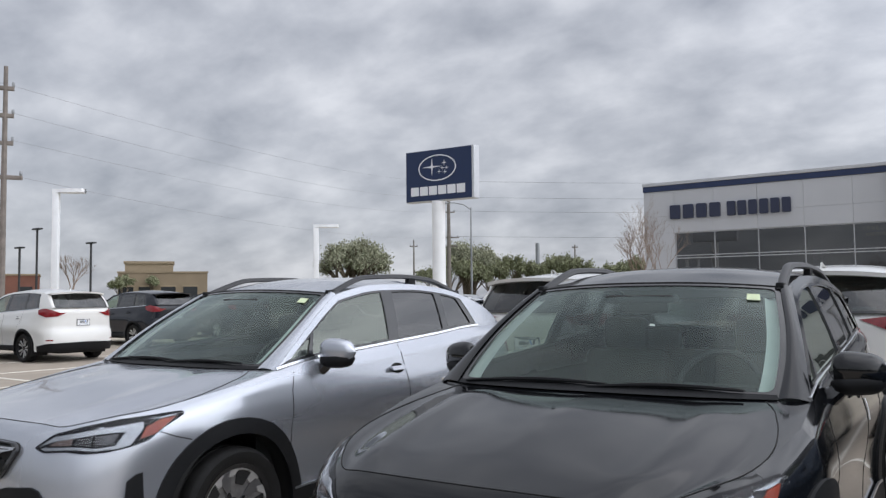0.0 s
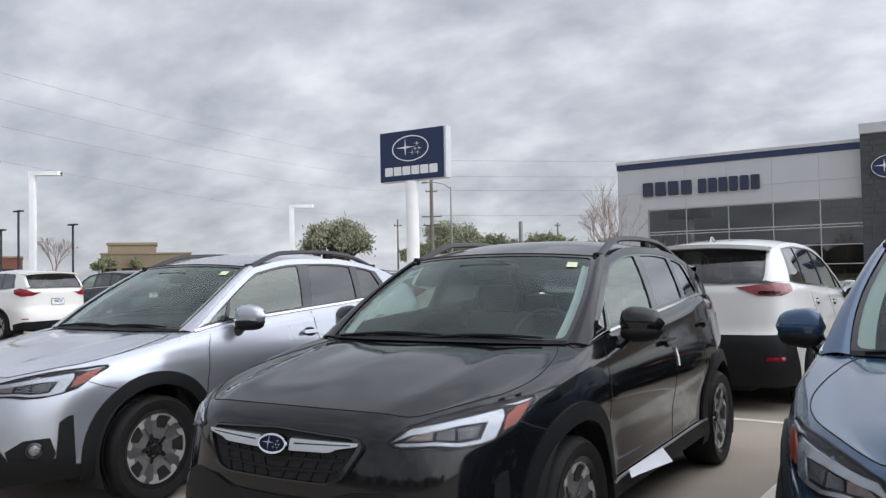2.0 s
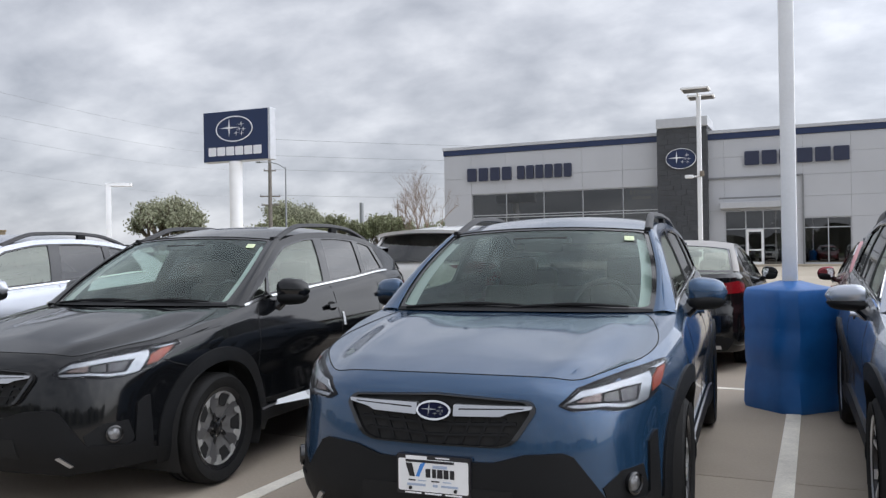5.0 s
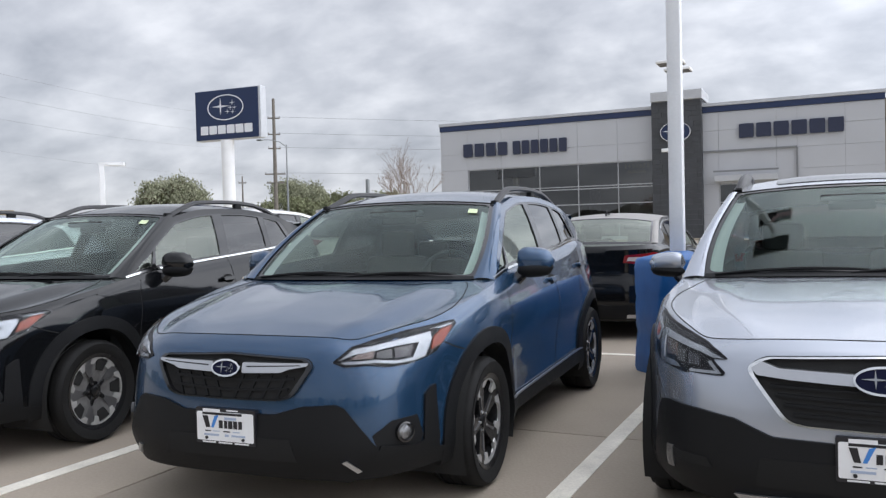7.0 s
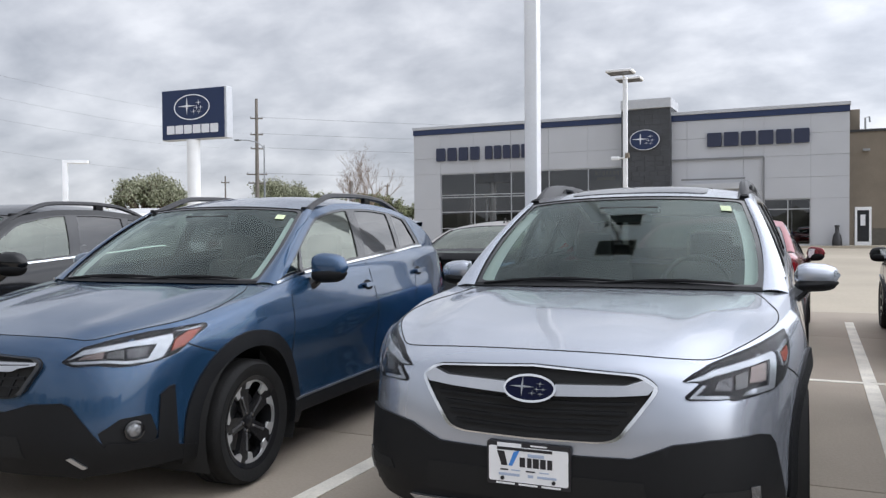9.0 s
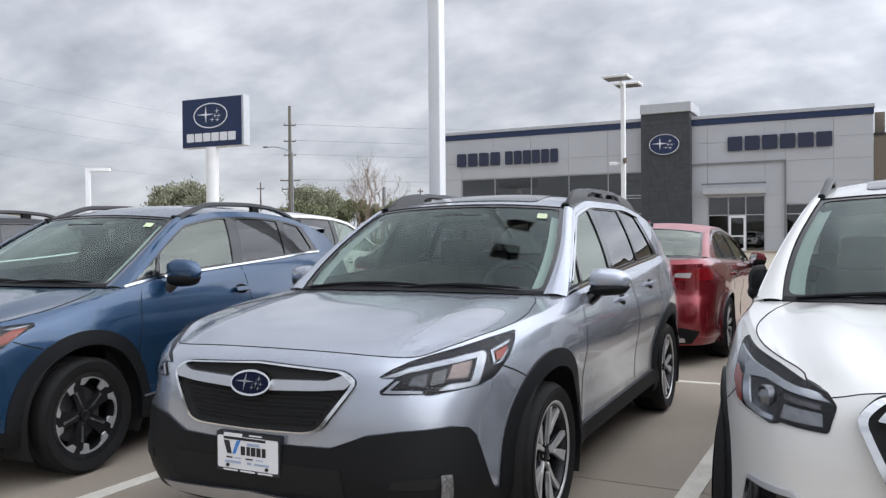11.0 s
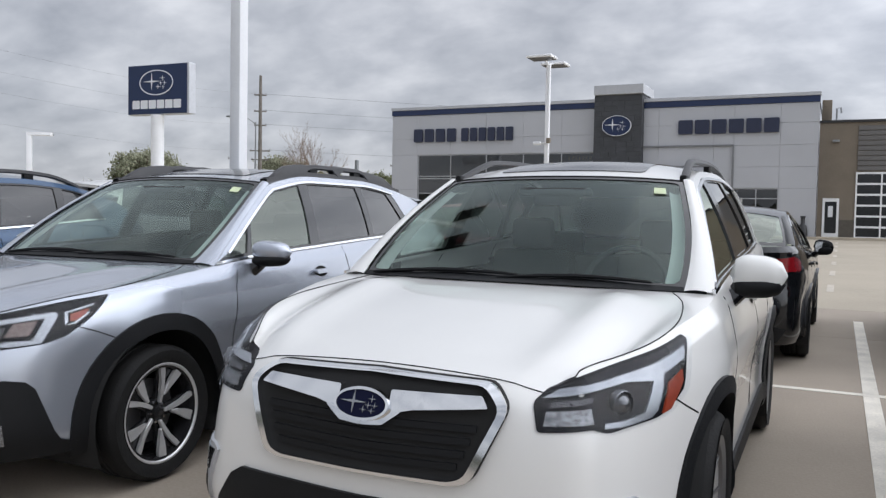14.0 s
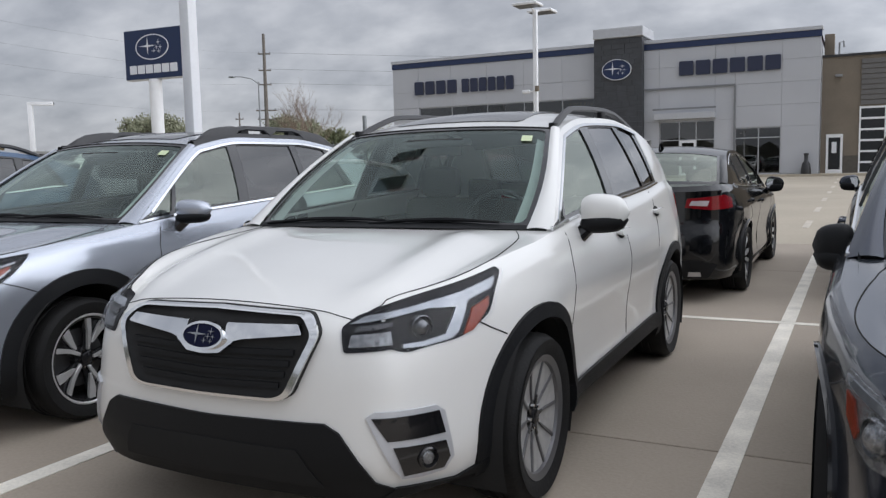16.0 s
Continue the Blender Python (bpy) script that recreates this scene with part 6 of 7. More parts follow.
SALOON = dict(CROSS, length=4.84, half=0.92, plan=outline(0.92, 4.84), hubs=(0.97, 3.72), arch=0.375, arch_clad=0.010, clad="gloss_black", sill=0.20, sill_top=0.235, sill_strip=False, nose_low=0.20, tail_low=0.22,
    shoulder=[(0, 0.74), (0.15, 0.76), (0.5, 0.82), (0.9, 0.87), (1.3, 0.915), (1.6, 0.945), (2.4, 0.985), (3.4, 1.025), (4.1, 1.06), (4.5, 1.075), (4.75, 1.07), (4.84, 1.06)],
    roof=[(1.9, 1.28), (2.2, 1.325), (2.7, 1.395), (3.2, 1.390), (3.6, 1.345), (3.85, 1.285), (4.0, 1.24)],
    rear=[(0.15, 0.12), (0.28, 0.03), (0.48, 0.0), (0.66, 0.012), (0.72, 0.04), (0.95, 0.03), (1.04, 0.02), (1.07, 0.05), (1.3, 0.2)],
    cabin=(1.50, 2.18, 3.72, 4.36), front_centre=((1.34, 0.955), (2.05, 1.365)), rear_centre=((4.40, 1.085), (3.74, 1.385)), tumble=0.38, rear_glass="glass_side", chrome_top=True,
    dlo=(1.60, 4.06, 3.86, 1.72), windows=[(1.66, 1.90, 1.94, 1.86), (1.94, 2.64, 2.60, 1.98), (2.74, 3.56, 3.42, 2.70), (3.60, 3.96, 3.80, 3.50)],
    gaps=[[(1.50, 0.92), (1.46, 0.60), (1.50, 0.26)], [(2.68, 0.98), (2.71, 0.70), (2.69, 0.26)], [(3.58, 1.02), (3.56, 0.90), (3.40, 0.70)]],
    handles=[(2.50, 0.84), (3.38, 0.88)], mirror=(1.80, 0.975), fin=3.45,
    nose_plates=[("lower_intake", [(0, 0.26), (0.55, 0.27), (0.50, 0.40), (0, 0.41)], "gloss_black", 0.006, True)], fogs=(), grille=PLAIN_GRILLE,
    headlamp=dict(outline=[(0.52, 0.60), (0.80, 0.61), (0.98, 0.68), (1.06, 0.76), (0.85, 0.74), (0.55, 0.67)], pieces=[("light_strip", [(0.56, 0.61), (0.80, 0.62), (0.96, 0.69), (0.93, 0.69), (0.79, 0.636), (0.56, 0.628)], "lamp_strip")], lenses=[(0.74, 0.67, 0.03)]),
    tail_plates=[("tail_lamp", [(0.50, 0.875), (0.74, 0.85), (1.06, 0.865), (1.08, 0.95), (0.90, 0.985), (0.52, 0.955)], "tail_red", 0.010), ("reverse_lamp", [(0.54, 0.895), (0.70, 0.885), (0.72, 0.935), (0.56, 0.935)], "tail_clear", 0.014), ("bumper_cladding", [(0, 0.24), (0.72, 0.24), (0.80, 0.36), (0.62, 0.40), (0, 0.40)], "cladding", 0.010), ("exhaust_trim", [(0.53, 0.255), (0.65, 0.255), (0.64, 0.295), (0.54, 0.295)], "satin", 0.022)],
    tail_handle=0.86, spoiler=None, rear_plate_z=None)

SUV = dict(CROSS, length=4.66, half=0.92, plan=outline(0.92, 4.66, 0.8), hubs=(0.94, 3.64), arch=0.405, arch_clad=0.045, sill_top=0.36, sill_strip=False,
    shoulder=[(0, 0.92), (0.15, 0.94), (0.5, 0.99), (0.9, 1.03), (1.3, 1.06), (1.6, 1.08), (2.4, 1.13), (3.2, 1.17), (3.9, 1.21), (4.3, 1.24), (4.55, 1.24), (4.66, 1.23)],
    roof=[(1.9, 1.48), (2.1, 1.53), (2.6, 1.615), (3.3, 1.635), (3.9, 1.605), (4.25, 1.55), (4.4, 1.5)],
    rear=[(0.15, 0.12), (0.30, 0.03), (0.48, 0.0), (0.70, 0.02), (0.78, 0.06), (0.95, 0.06), (1.15, 0.06), (1.30, 0.10), (1.4, 0.2)],
    cabin=(1.45, 2.15, 4.20, 4.52), front_centre=((1.28, 1.075), (2.02, 1.56)), rear_centre=((4.60, 1.24), (4.34, 1.60)), tumble=0.24, chrome_top=False,
    dlo=(1.55, 4.10, 3.96, 1.66), windows=[(1.60, 1.84, 1.88, 1.80), (1.88, 2.58, 2.54, 1.92), (2.68, 3.46, 3.36, 2.64), (3.52, 3.98, 3.86, 3.42)],
    gaps=[[(1.50, 1.05), (1.46, 0.66), (1.46, 0.38)], [(2.62, 1.12), (2.64, 0.80), (2.62, 0.38)], [(3.50, 1.16), (3.48, 0.95), (3.34, 0.78)]],
    handles=[(2.44, 0.98), (3.30, 1.02)], mirror=(1.74, 1.10), fin=3.95,
    nose_plates=[("bumper_cladding", [(0, 0.22), (1.0, 0.25), (0.9, 0.36), (0, 0.42)], "cladding", 0.012, True)], fogs=(), grille=dict(PLAIN_GRILLE, outline=[(0, 0.56), (0.30, 0.57), (0.42, 0.78), (0.40, 0.84), (0, 0.85)], mid=0.70, badge=(0.74, 0.06, 0.06), wings=[]),
    headlamp=dict(outline=[(0.52, 0.78), (0.80, 0.79), (0.98, 0.84), (1.06, 0.92), (0.85, 0.90), (0.55, 0.84)], pieces=[("light_strip", [(0.56, 0.79), (0.80, 0.80), (0.96, 0.85), (0.93, 0.85), (0.79, 0.816), (0.56, 0.806)], "lamp_strip")], lenses=[(0.74, 0.85, 0.03)]),
    tail_plates=[("tail_lamp", [(0.40, 1.19), (0.60, 1.11), (0.88, 1.105), (1.12, 1.15), (1.12, 1.215), (0.90, 1.23), (0.66, 1.22)], "tail_red", 0.012), ("tail_lamp_dark", [(0.60, 1.125), (0.86, 1.125), (0.86, 1.15), (0.62, 1.155)], "gloss_black", 0.016), ("bumper_cladding", [(0, 0.25), (1.15, 0.25), (1.15, 0.40), (0.98, 0.70), (0.86, 0.74), (0, 0.74)], "cladding", 0.012), ("rear_reflector", [(0.66, 0.50), (0.84, 0.50), (0.84, 0.535), (0.66, 0.535)], "tail_red", 0.018)],
    tail_handle=None, spoiler=0.22, rear_plate_z=0.90)



def squeeze(s, y0, k):
    """The same body with all that lies behind y0 drawn together by k."""
    f = lambda y: y if y <= y0 else y0 + (y - y0) * k
    pairs = lambda some: [(f(a), b) for a, b in some]
    out = dict(s, length=f(s["length"]), plan=[(x, f(y)) for x, y in s["plan"]], hubs=tuple(map(f, s["hubs"])), cabin=tuple(map(f, s["cabin"])), dlo=tuple(map(f, s["dlo"])),
               windows=[tuple(map(f, w)) for w in s["windows"]], gaps=[pairs(g) for g in s["gaps"]], mirror=(f(s["mirror"][0]), s["mirror"][1]), fin=f(s["fin"]))
    for key in ("shoulder", "roof", "front_centre", "rear_centre", "handles"):
        out[key] = pairs(s[key])
    return out


CROSS = dict(squeeze(CROSS, 0.95, 0.945), cabin=(1.28, 1.98, 3.60, 3.96), dlo=(1.31, 3.50, 3.38, 1.42), windows=[(1.36, 1.57, 1.63, 1.55), (1.61, 2.36, 2.44, 1.66), (2.47, 3.02, 3.05, 2.56), (3.09, 3.42, 3.32, 3.13)],
             roof=[(1.85, 1.420), (1.98, 1.445), (2.4, 1.508), (2.75, 1.515), (3.15, 1.488), (3.45, 1.425), (3.70, 1.345), (4.0, 1.24)], front_centre=((1.19, 1.022), (1.86, 1.478)), rear_centre=((4.10, 1.17), (3.72, 1.43)),
             handles=[(2.36, 0.955), (3.28, 1.008)], gaps=[[(1.40, 1.00), (1.36, 0.90), (1.34, 0.70), (1.36, 0.38)], [(2.42, 1.10), (2.45, 0.80), (2.43, 0.38)], [(3.22, 1.15), (3.20, 0.98), (3.10, 0.80)], [(0.52, 0.785), (0.60, 0.752), (0.68, 0.728)]], fin=3.45)
WAGON = dict(squeeze(WAGON, 0.97, 0.985), cabin=(1.40, 2.12, 4.02, 4.42), dlo=(1.44, 3.80, 3.62, 1.56), windows=[(1.50, 1.70, 1.76, 1.68), (1.74, 2.34, 2.42, 1.80), (2.44, 3.10, 3.12, 2.52), (3.16, 3.70, 3.54, 3.20)],
             roof=[(1.9, 1.420), (2.12, 1.465), (2.6, 1.530), (3.2, 1.530), (3.7, 1.472), (4.02, 1.395), (4.3, 1.30)], front_centre=((1.32, 1.020), (2.04, 1.500)), rear_centre=((4.52, 1.14), (4.16, 1.46)),
             handles=[(2.36, 0.930), (3.20, 0.975)], mirror=(1.68, 1.045), fin=3.75, sunroof=(2.25, 3.0))
FOREST = dict(squeeze(FOREST, 0.86, 0.955), cabin=(1.22, 1.92, 3.72, 4.08), dlo=(1.23, 3.44, 3.42, 1.34), windows=[(1.28, 1.40, 1.47, 1.42), (1.44, 2.20, 2.26, 1.50), (2.32, 3.03, 2.95, 2.42), (3.09, 3.38, 3.34, 3.05)],
              roof=[(1.75, 1.430), (1.92, 1.470), (2.4, 1.545), (3.0, 1.562), (3.4, 1.520), (3.72, 1.435), (4.0, 1.33)], front_centre=((1.15, 1.025), (1.86, 1.495)), rear_centre=((4.20, 1.14), (3.86, 1.48)),
              handles=[(2.17, 0.938), (3.12, 0.990)], mirror=(1.50, 1.050), fin=3.5, sunroof=(2.05, 2.9), ridge=0.030,
              gaps=[[(1.32, 1.00), (1.28, 0.88), (1.26, 0.66), (1.26, 0.38)], [(2.26, 1.08), (2.28, 0.80), (2.26, 0.38)], [(3.10, 1.11), (3.08, 0.95), (2.98, 0.78)], [(0.44, 0.775), (0.52, 0.735), (0.60, 0.70)]])


def long_lamp(s, k, q0=0.90):
    """The same body with headlamps that reach further round the wing."""
    f = lambda poly: [(a if a <= q0 else q0 + (a - q0) * k, b) for a, b in poly]
    hl = s["headlamp"]
    return dict(s, headlamp=dict(hl, outline=f(hl["outline"]), pieces=[(nm, f(poly), ma) for nm, poly, ma in hl["pieces"]]))


CROSS = dict(long_lamp(CROSS, 1.36), hubs=(0.95, 3.55), arch=0.405, arch_clad=0.074)
WAGON = dict(long_lamp(WAGON, 1.22), arch=0.408, arch_clad=0.072, mirror_flat=0.74)
FOREST = dict(long_lamp(FOREST, 1.20), hubs=(0.86, 3.42), arch=0.398, arch_clad=0.050)


def lowered(s, d):
    """The same body on a lower stance above the wheels."""
    drop = lambda some: [(a, b - d) for a, b in some]
    out = dict(s, mirror=(s["mirror"][0], s["mirror"][1] - d), gaps=[drop(g) for g in s["gaps"]])
    for key in ("shoulder", "roof", "front_centre", "rear_centre", "handles"):
        out[key] = drop(s[key])
    return out


COMPACT = dict(lowered(CROSS, 0.06), clad="gloss_black", arch=0.392, arch_clad=0.008, mirror_paint="cladding", sill=0.20, sill_top=0.24, sill_strip=False,
    nose_plates=[("lower_intake", [(0, 0.25), (0.55, 0.26), (0.48, 0.42), (0, 0.43)], "gloss_black", 0.006, True)],
    headlamp=dict(outline=[(0.50, 0.62), (0.62, 0.69), (0.92, 0.738), (1.07, 0.765), (1.088, 0.745), (1.065, 0.64), (1.0, 0.592), (0.90, 0.565), (0.70, 0.575)],
                  pieces=[("light_strip", [(0.56, 0.65), (0.64, 0.684), (0.92, 0.728), (1.065, 0.752), (1.05, 0.728), (0.92, 0.706), (0.66, 0.668)], "lamp_strip"), ("indicator", [(1.005, 0.70), (1.055, 0.712), (1.045, 0.648), (0.985, 0.605), (0.965, 0.63)], "amber"), ("reflector", [(0.66, 0.595), (0.80, 0.588), (0.80, 0.675), (0.68, 0.655)], "lamp_reflector")], lenses=[(0.885, 0.640, 0.040)], housing="lamp_reflector", lens="lamp_reflector"), fogs=(), mirror=(1.50, 0.945), mirror_size=0.70, mirror_in=0.05)

# the white off-roader across the lot: broad boomerang tail lamps, a shallow dark bumper
LOT_SUV = dict(SUV, tail_plates=[("tail_lamp", [(0.40, 1.13), (0.60, 1.05), (0.90, 1.03), (1.16, 1.10), (1.20, 1.20), (0.98, 1.235), (0.74, 1.20), (0.56, 1.13)], "tail_red", 0.012), ("bumper_cladding", [(0, 0.25), (1.15, 0.25), (1.15, 0.38), (0.80, 0.44), (0, 0.46)], "cladding", 0.012), ("rear_reflector", [(0.70, 0.50), (0.86, 0.50), (0.86, 0.525), (0.70, 0.525)], "tail_red", 0.006)])

# ---- the front row, noses to the walk, and the row behind, tails to it ----
RAILS = (1.93, 3.45, 0.060, 0.034)
build_car("hatchback", pose(-3.66, 1.17, 0, 0, 0, 2.0), CROSS, "paint_silver", "silver hatchback with black wheel-arch cladding and roof rails", group="front row cars", wheels="wrapped", rails=RAILS)
build_car("hatchback", pose(-0.838, 1.277, 0, 0, 0, 3.7), CROSS, "paint_black", "glossy black hatchback with loose white film on its sill", group="front row cars", wheels="wrapped", rails=RAILS, film=True)
build_car("hatchback", pose(1.808, 1.365, 0, 0, 0, 3.7), CROSS, "paint_blue", "metallic blue hatchback with a white dealer plate", group="front row cars", wheels="forked", rails=RAILS, plate=True)
build_car("estate_car", pose(4.36, 1.715, 0, 0, 0, 1.4), WAGON, "paint_ice", "pale silver-blue estate car with broad black cladding", group="front row cars", wheels="paired", rails=(2.14, 3.80, 0.066, 0.040), plate=True)
build_car("off_roader", pose(6.907, 1.817, 0, 0, 0, 0.7), FOREST, "paint_white", "white off-roader with a bright chrome grille frame", group="front row cars", wheels="bladed", rails=(1.90, 3.62, 0.058, 0.030))
build_car("compact_car", pose(9.66, 1.58, 0, 0, 0, 0.0), COMPACT, "paint_grey", "dark grey compact car with a black door mirror", group="front row cars", wheels="bladed", sticker=False)


def tail_out(x, y, spec, rz=180.0):
    """The pose of a car whose tail is at (x, y), its nose pointing away."""
    return pose(x, y, 0, 0, 0, rz) @ pose(0, -spec["length"], 0)


build_car("off_roader", tail_out(-1.04, 6.92, SUV), SUV, "paint_white", "white off-roader with dark lower bumper, tail lamps towards the aisle", group="second row cars", wheels="forked")
build_car("saloon", tail_out(1.62, 7.55, SALOON), dict(SALOON, roof_paint="film_grey", rear_pillar_paint="film_grey"), "paint_black", "black saloon with pale transport film on its roof", group="second row cars", wheels="plain", trim="chrome", sticker=False)
build_car("saloon", tail_out(4.30, 7.30, SALOON), dict(SALOON, roof_paint="film_pink", rear_pillar_paint="film_pink"), "paint_red", "dark red saloon with milky transport film on its roof", group="second row cars", wheels="plain", sticker=False)
build_car("saloon", tail_out(6.98, 7.20, SALOON), SALOON, "paint_black", "black saloon parked behind the white off-roader", group="second row cars", wheels="plain", sticker=False)
build_car("saloon", tail_out(9.75, 7.40, SALOON), SALOON, "paint_grey", "dark grey saloon with red tail lamps", group="second row cars", wheels="plain", sticker=False)
build_car("off_roader", tail_out(-3.85, 6.85, SUV), SUV, "paint_white", "white off-roader with a dark rear window", group="second row cars", wheels="forked", sticker=False)
build_car("saloon", tail_out(-6.5, 7.2, SALOON), SALOON, "paint_grey", "grey saloon with red tail lamps", group="second row cars", wheels="plain", sticker=False)
for y, colour, x, lab in ((9.65, "paint_white", -17.3, "white off-roader seen across the lot"), (6.85, "paint_white", -17.6, "white off-roader at the end of a row"), (14.6, "paint_dark", -20.6, "dark blue off-roader across the lot"), (18.4, "paint_dark", -21.5, "dark off-roader across the lot")):
    build_car("off_roader", pose(x - SUV["length"], y, 0, 0, 0, -90), LOT_SUV, colour, lab, group="cars across the lot", wheels="plain", sticker=False)

# ---- lamps, signs and the wrapped pole base ----
def lot_lamp(x, y, high, label, heads, deep=0.20, base=0.0, width=0.062):
    lp = thing("lot_lamp", pose(x, y, base), label, "street lamp", "lot lamps")
    part("pole", boxed(-width, width, -width, width, 0.0, high, bevel=0.012), "white_paint", lp)
    for hx, hy, hz in heads:
        hd = part("lamp_head", boxed(hx - 0.38, hx + 0.38, hy - deep, hy + deep, hz - 0.035, hz + 0.045, bevel=0.025), "white_paint", lp)
        part("lens", boxed(hx - 0.34, hx + 0.34, hy - deep + 0.05, hy + deep - 0.05, hz - 0.048, hz - 0.033), "lamp_under", hd, "dark glass underside of the lamp head")
        part("arm", tube([(0, 0, hz - 0.12), (hx * 0.4, hy * 0.4, hz - 0.03), (hx * 0.8, hy * 0.8, hz)], 0.03), "white_paint", lp)
    return lp


near_lamp = lot_lamp(2.99, 5.91, 7.3, "white square lamp post rising from a blue wrapped base", ((0.0, -0.62, 7.25), (0.0, 0.62, 7.25)), deep=0.31, width=0.060)
far_lamp = lot_lamp(0.15, 23.15, 5.76, "white twin-headed lot lamp with a camera", ((0.0, -0.62, 5.80), (0.0, 0.62, 5.80)), deep=0.31, base=rise(23.15))
cb = part("camera_arm", tube([(0, -0.06, 3.38), (-0.22, -0.08, 3.36)], 0.02), "white_paint", far_lamp)
part("security_camera", boxed(-0.40, -0.16, -0.14, -0.04, 3.32, 3.42, bevel=0.02), "white_paint", far_lamp)
part("floodlight", boxed(0.02, 0.14, -0.16, -0.06, 3.36, 3.52, bevel=0.02), "tan_block", far_lamp)
for x, y, h in ((-27.5, 14.4, 5.3), (-25.0, 24.8, 4.55)):
    lp = thing("lot_lamp", pose(x, y, rise(y), 0, 0, 42), "white single-armed lot lamp", "street lamp", "lot lamps")
    part("pole", boxed(-0.11, 0.11, -0.11, 0.11, 0, h - rise(y), bevel=0.015), "white_paint", lp)
    hd = part("lamp_head", grid([[Vector((x2, y2 * w, h - rise(y) + z2)) for y2, z2 in ((-1, -0.07), (-0.9, 0.07), (0.9, 0.07), (1, -0.07))] for x2, w in ((-0.12, 0.10), (0.1, 0.13), (0.35, 0.20), (0.92, 0.20), (1.0, 0.12))], closed=True), "white_paint", lp)

wrap = thing("pole_base", pose(2.99, 5.91, 0), "concrete lamp base wrapped in blue padded sheet", "pole base")
rows = []
for z, k in ((0.0, 1.0), (0.04, 1.03), (0.20, 1.01), (0.33, 0.985), (0.36, 0.98), (0.40, 1.01), (0.60, 1.015), (0.66, 0.985), (0.70, 1.0), (0.92, 1.01), (0.985, 0.99), (1.0, 0.95), (1.03, 0.55), (1.06, 0.25)):
    ring = []
    for i in range(32):
        a = 2 * math.pi * i / 32
        r = 0.36 / max(abs(math.cos(a)), abs(math.sin(a)), 0.82 * (abs(math.cos(a)) + abs(math.sin(a))))
        ring.append(Vector((r * k * math.cos(a) + 0.006 * math.sin(9 * z + 3 * a), r * k * math.sin(a), z)))
    rows.append(ring)
part("cover", grid(rows, closed=True), "blue_wrap", wrap, smooth=40)
for z in (0.345, 0.68):
    part("strap", grid([[Vector((0.995 * p.x, 0.995 * p.y, z + dz)) for p in rows[4]] for dz in (-0.012, 0.012)], closed=True), "blue_wrap", wrap)

sign = thing("pylon_sign", pose(-21.2, 28.75, 0, 0, 0, 3.0), "tall pylon sign with a dark blue face on a white pole", "sign")
part("pole", lathe([(0.0, 0.0), (0.42, 0.0), (0.42, 0.3), (0.30, 0.32), (0.30, 5.7), (0.0, 5.7)], "z", 28), "white_paint", sign)
part("cabinet", boxed(-1.74, 1.96, -0.10, 0.36, 5.72, 8.09, bevel=0.03), "sign_cabinet", sign, smooth=0)
face = part("face", boxed(-1.70, 1.84, -0.125, -0.10, 5.75, 8.05, bevel=0.01), "sign_blue", sign, "dark blue sign face", smooth=0)
sm = lambda a, b, lift: Vector((a, -0.125 - lift, b))
part("oval_rim", patch_mesh(ellipse(0.02, 7.22, 1.02, 0.60), sm, holes=[ellipse(0.02, 7.22, 0.97, 0.55)], step=0.3, lift=0.015, thick=0.015), "sign_white", face, smooth=0)
for dx, dy, r in STARS:
    part("mark", patch_mesh(star(0.02 + dx * 0.92, 7.22 + dy * 0.58, r * 0.66), sm, step=2, lift=0.012, thick=0.012), "sign_white", face, smooth=0)
letters(face, word(-1.42, 1.50, 6, 0.13), 6.0, 0.40, "sign_white", sm, 0.014, 0.014)

# ---- poles and wires ----
def utility_pole(x, y, high, arms, label, r=0.17, turn_deg=0.0):
    up = thing("utility_pole", pose(x, y, 0, 0, 0, turn_deg), label, "utility pole", "utility poles")
    part("pole", tube([(0, 0, 0), (0, 0, high * 0.5), (0, 0, high)], [r, r * 0.85, r * 0.6], 10), "wood_pole", up)
    for z, w in arms:
        ar = part("crossarm", boxed(-w, w, -0.09, 0.09, z - 0.09, z + 0.09, bevel=0.01), "wood_pole", up)
        for k in (-0.9, 0.9):
            part("insulator", boxed(k * w - 0.06, k * w + 0.06, -0.06, 0.06, z + 0.09, z + 0.30, bevel=0.02), "grey_metal", ar)
    return up


utility_pole(-36.7, 16.9, 12.0, [(11.0, 0.35), (9.75, 0.35), (8.5, 0.35), (6.95, 0.75)], "tall wooden utility pole with crossarms", 0.15, 60)
utility_pole(-70.3, 97.5, 21.3, [(18.4, 0.9), (16.0, 0.9), (13.9, 0.9), (10.1, 1.5), (8.8, 1.3)], "tall wooden utility pole with many crossarms", 0.34, 35)
utility_pole(-92.4, 117.0, 11.8, [(10.6, 0.7)], "distant wooden utility pole", 0.2, 35)
utility_pole(-67.6, 133.0, 10.5, [(10.0, 0.5)], "distant wooden utility pole", 0.2, 35)


def wire(points, sag, r):
    a, b = Vector(points[0]), Vector(points[1])
    pts = [a.lerp(b, i / 16) - Vector((0, 0, sag * 4 * (i / 16) * (1 - i / 16))) for i in range(17)]
    return tagged(part("overhead_wire", tube(pts, r, 4), "wire"), "thin dark overhead wire between poles", "wire", "overhead wires")


for z0, z1 in ((11.2, 18.6), (9.95, 16.2), (8.7, 14.1), (7.1, 10.3)):
    wire(((-36.7, 16.9, z0), (-70.3, 97.5, z1)), 1.2, 0.007)
    wire(((-36.7, 16.9, z0), (-40, -60, z0 + 1)), 1.0, 0.009)
    wire(((-70.3, 97.5, z1), (40, 190, z1 + 3)), 1.5, 0.020)

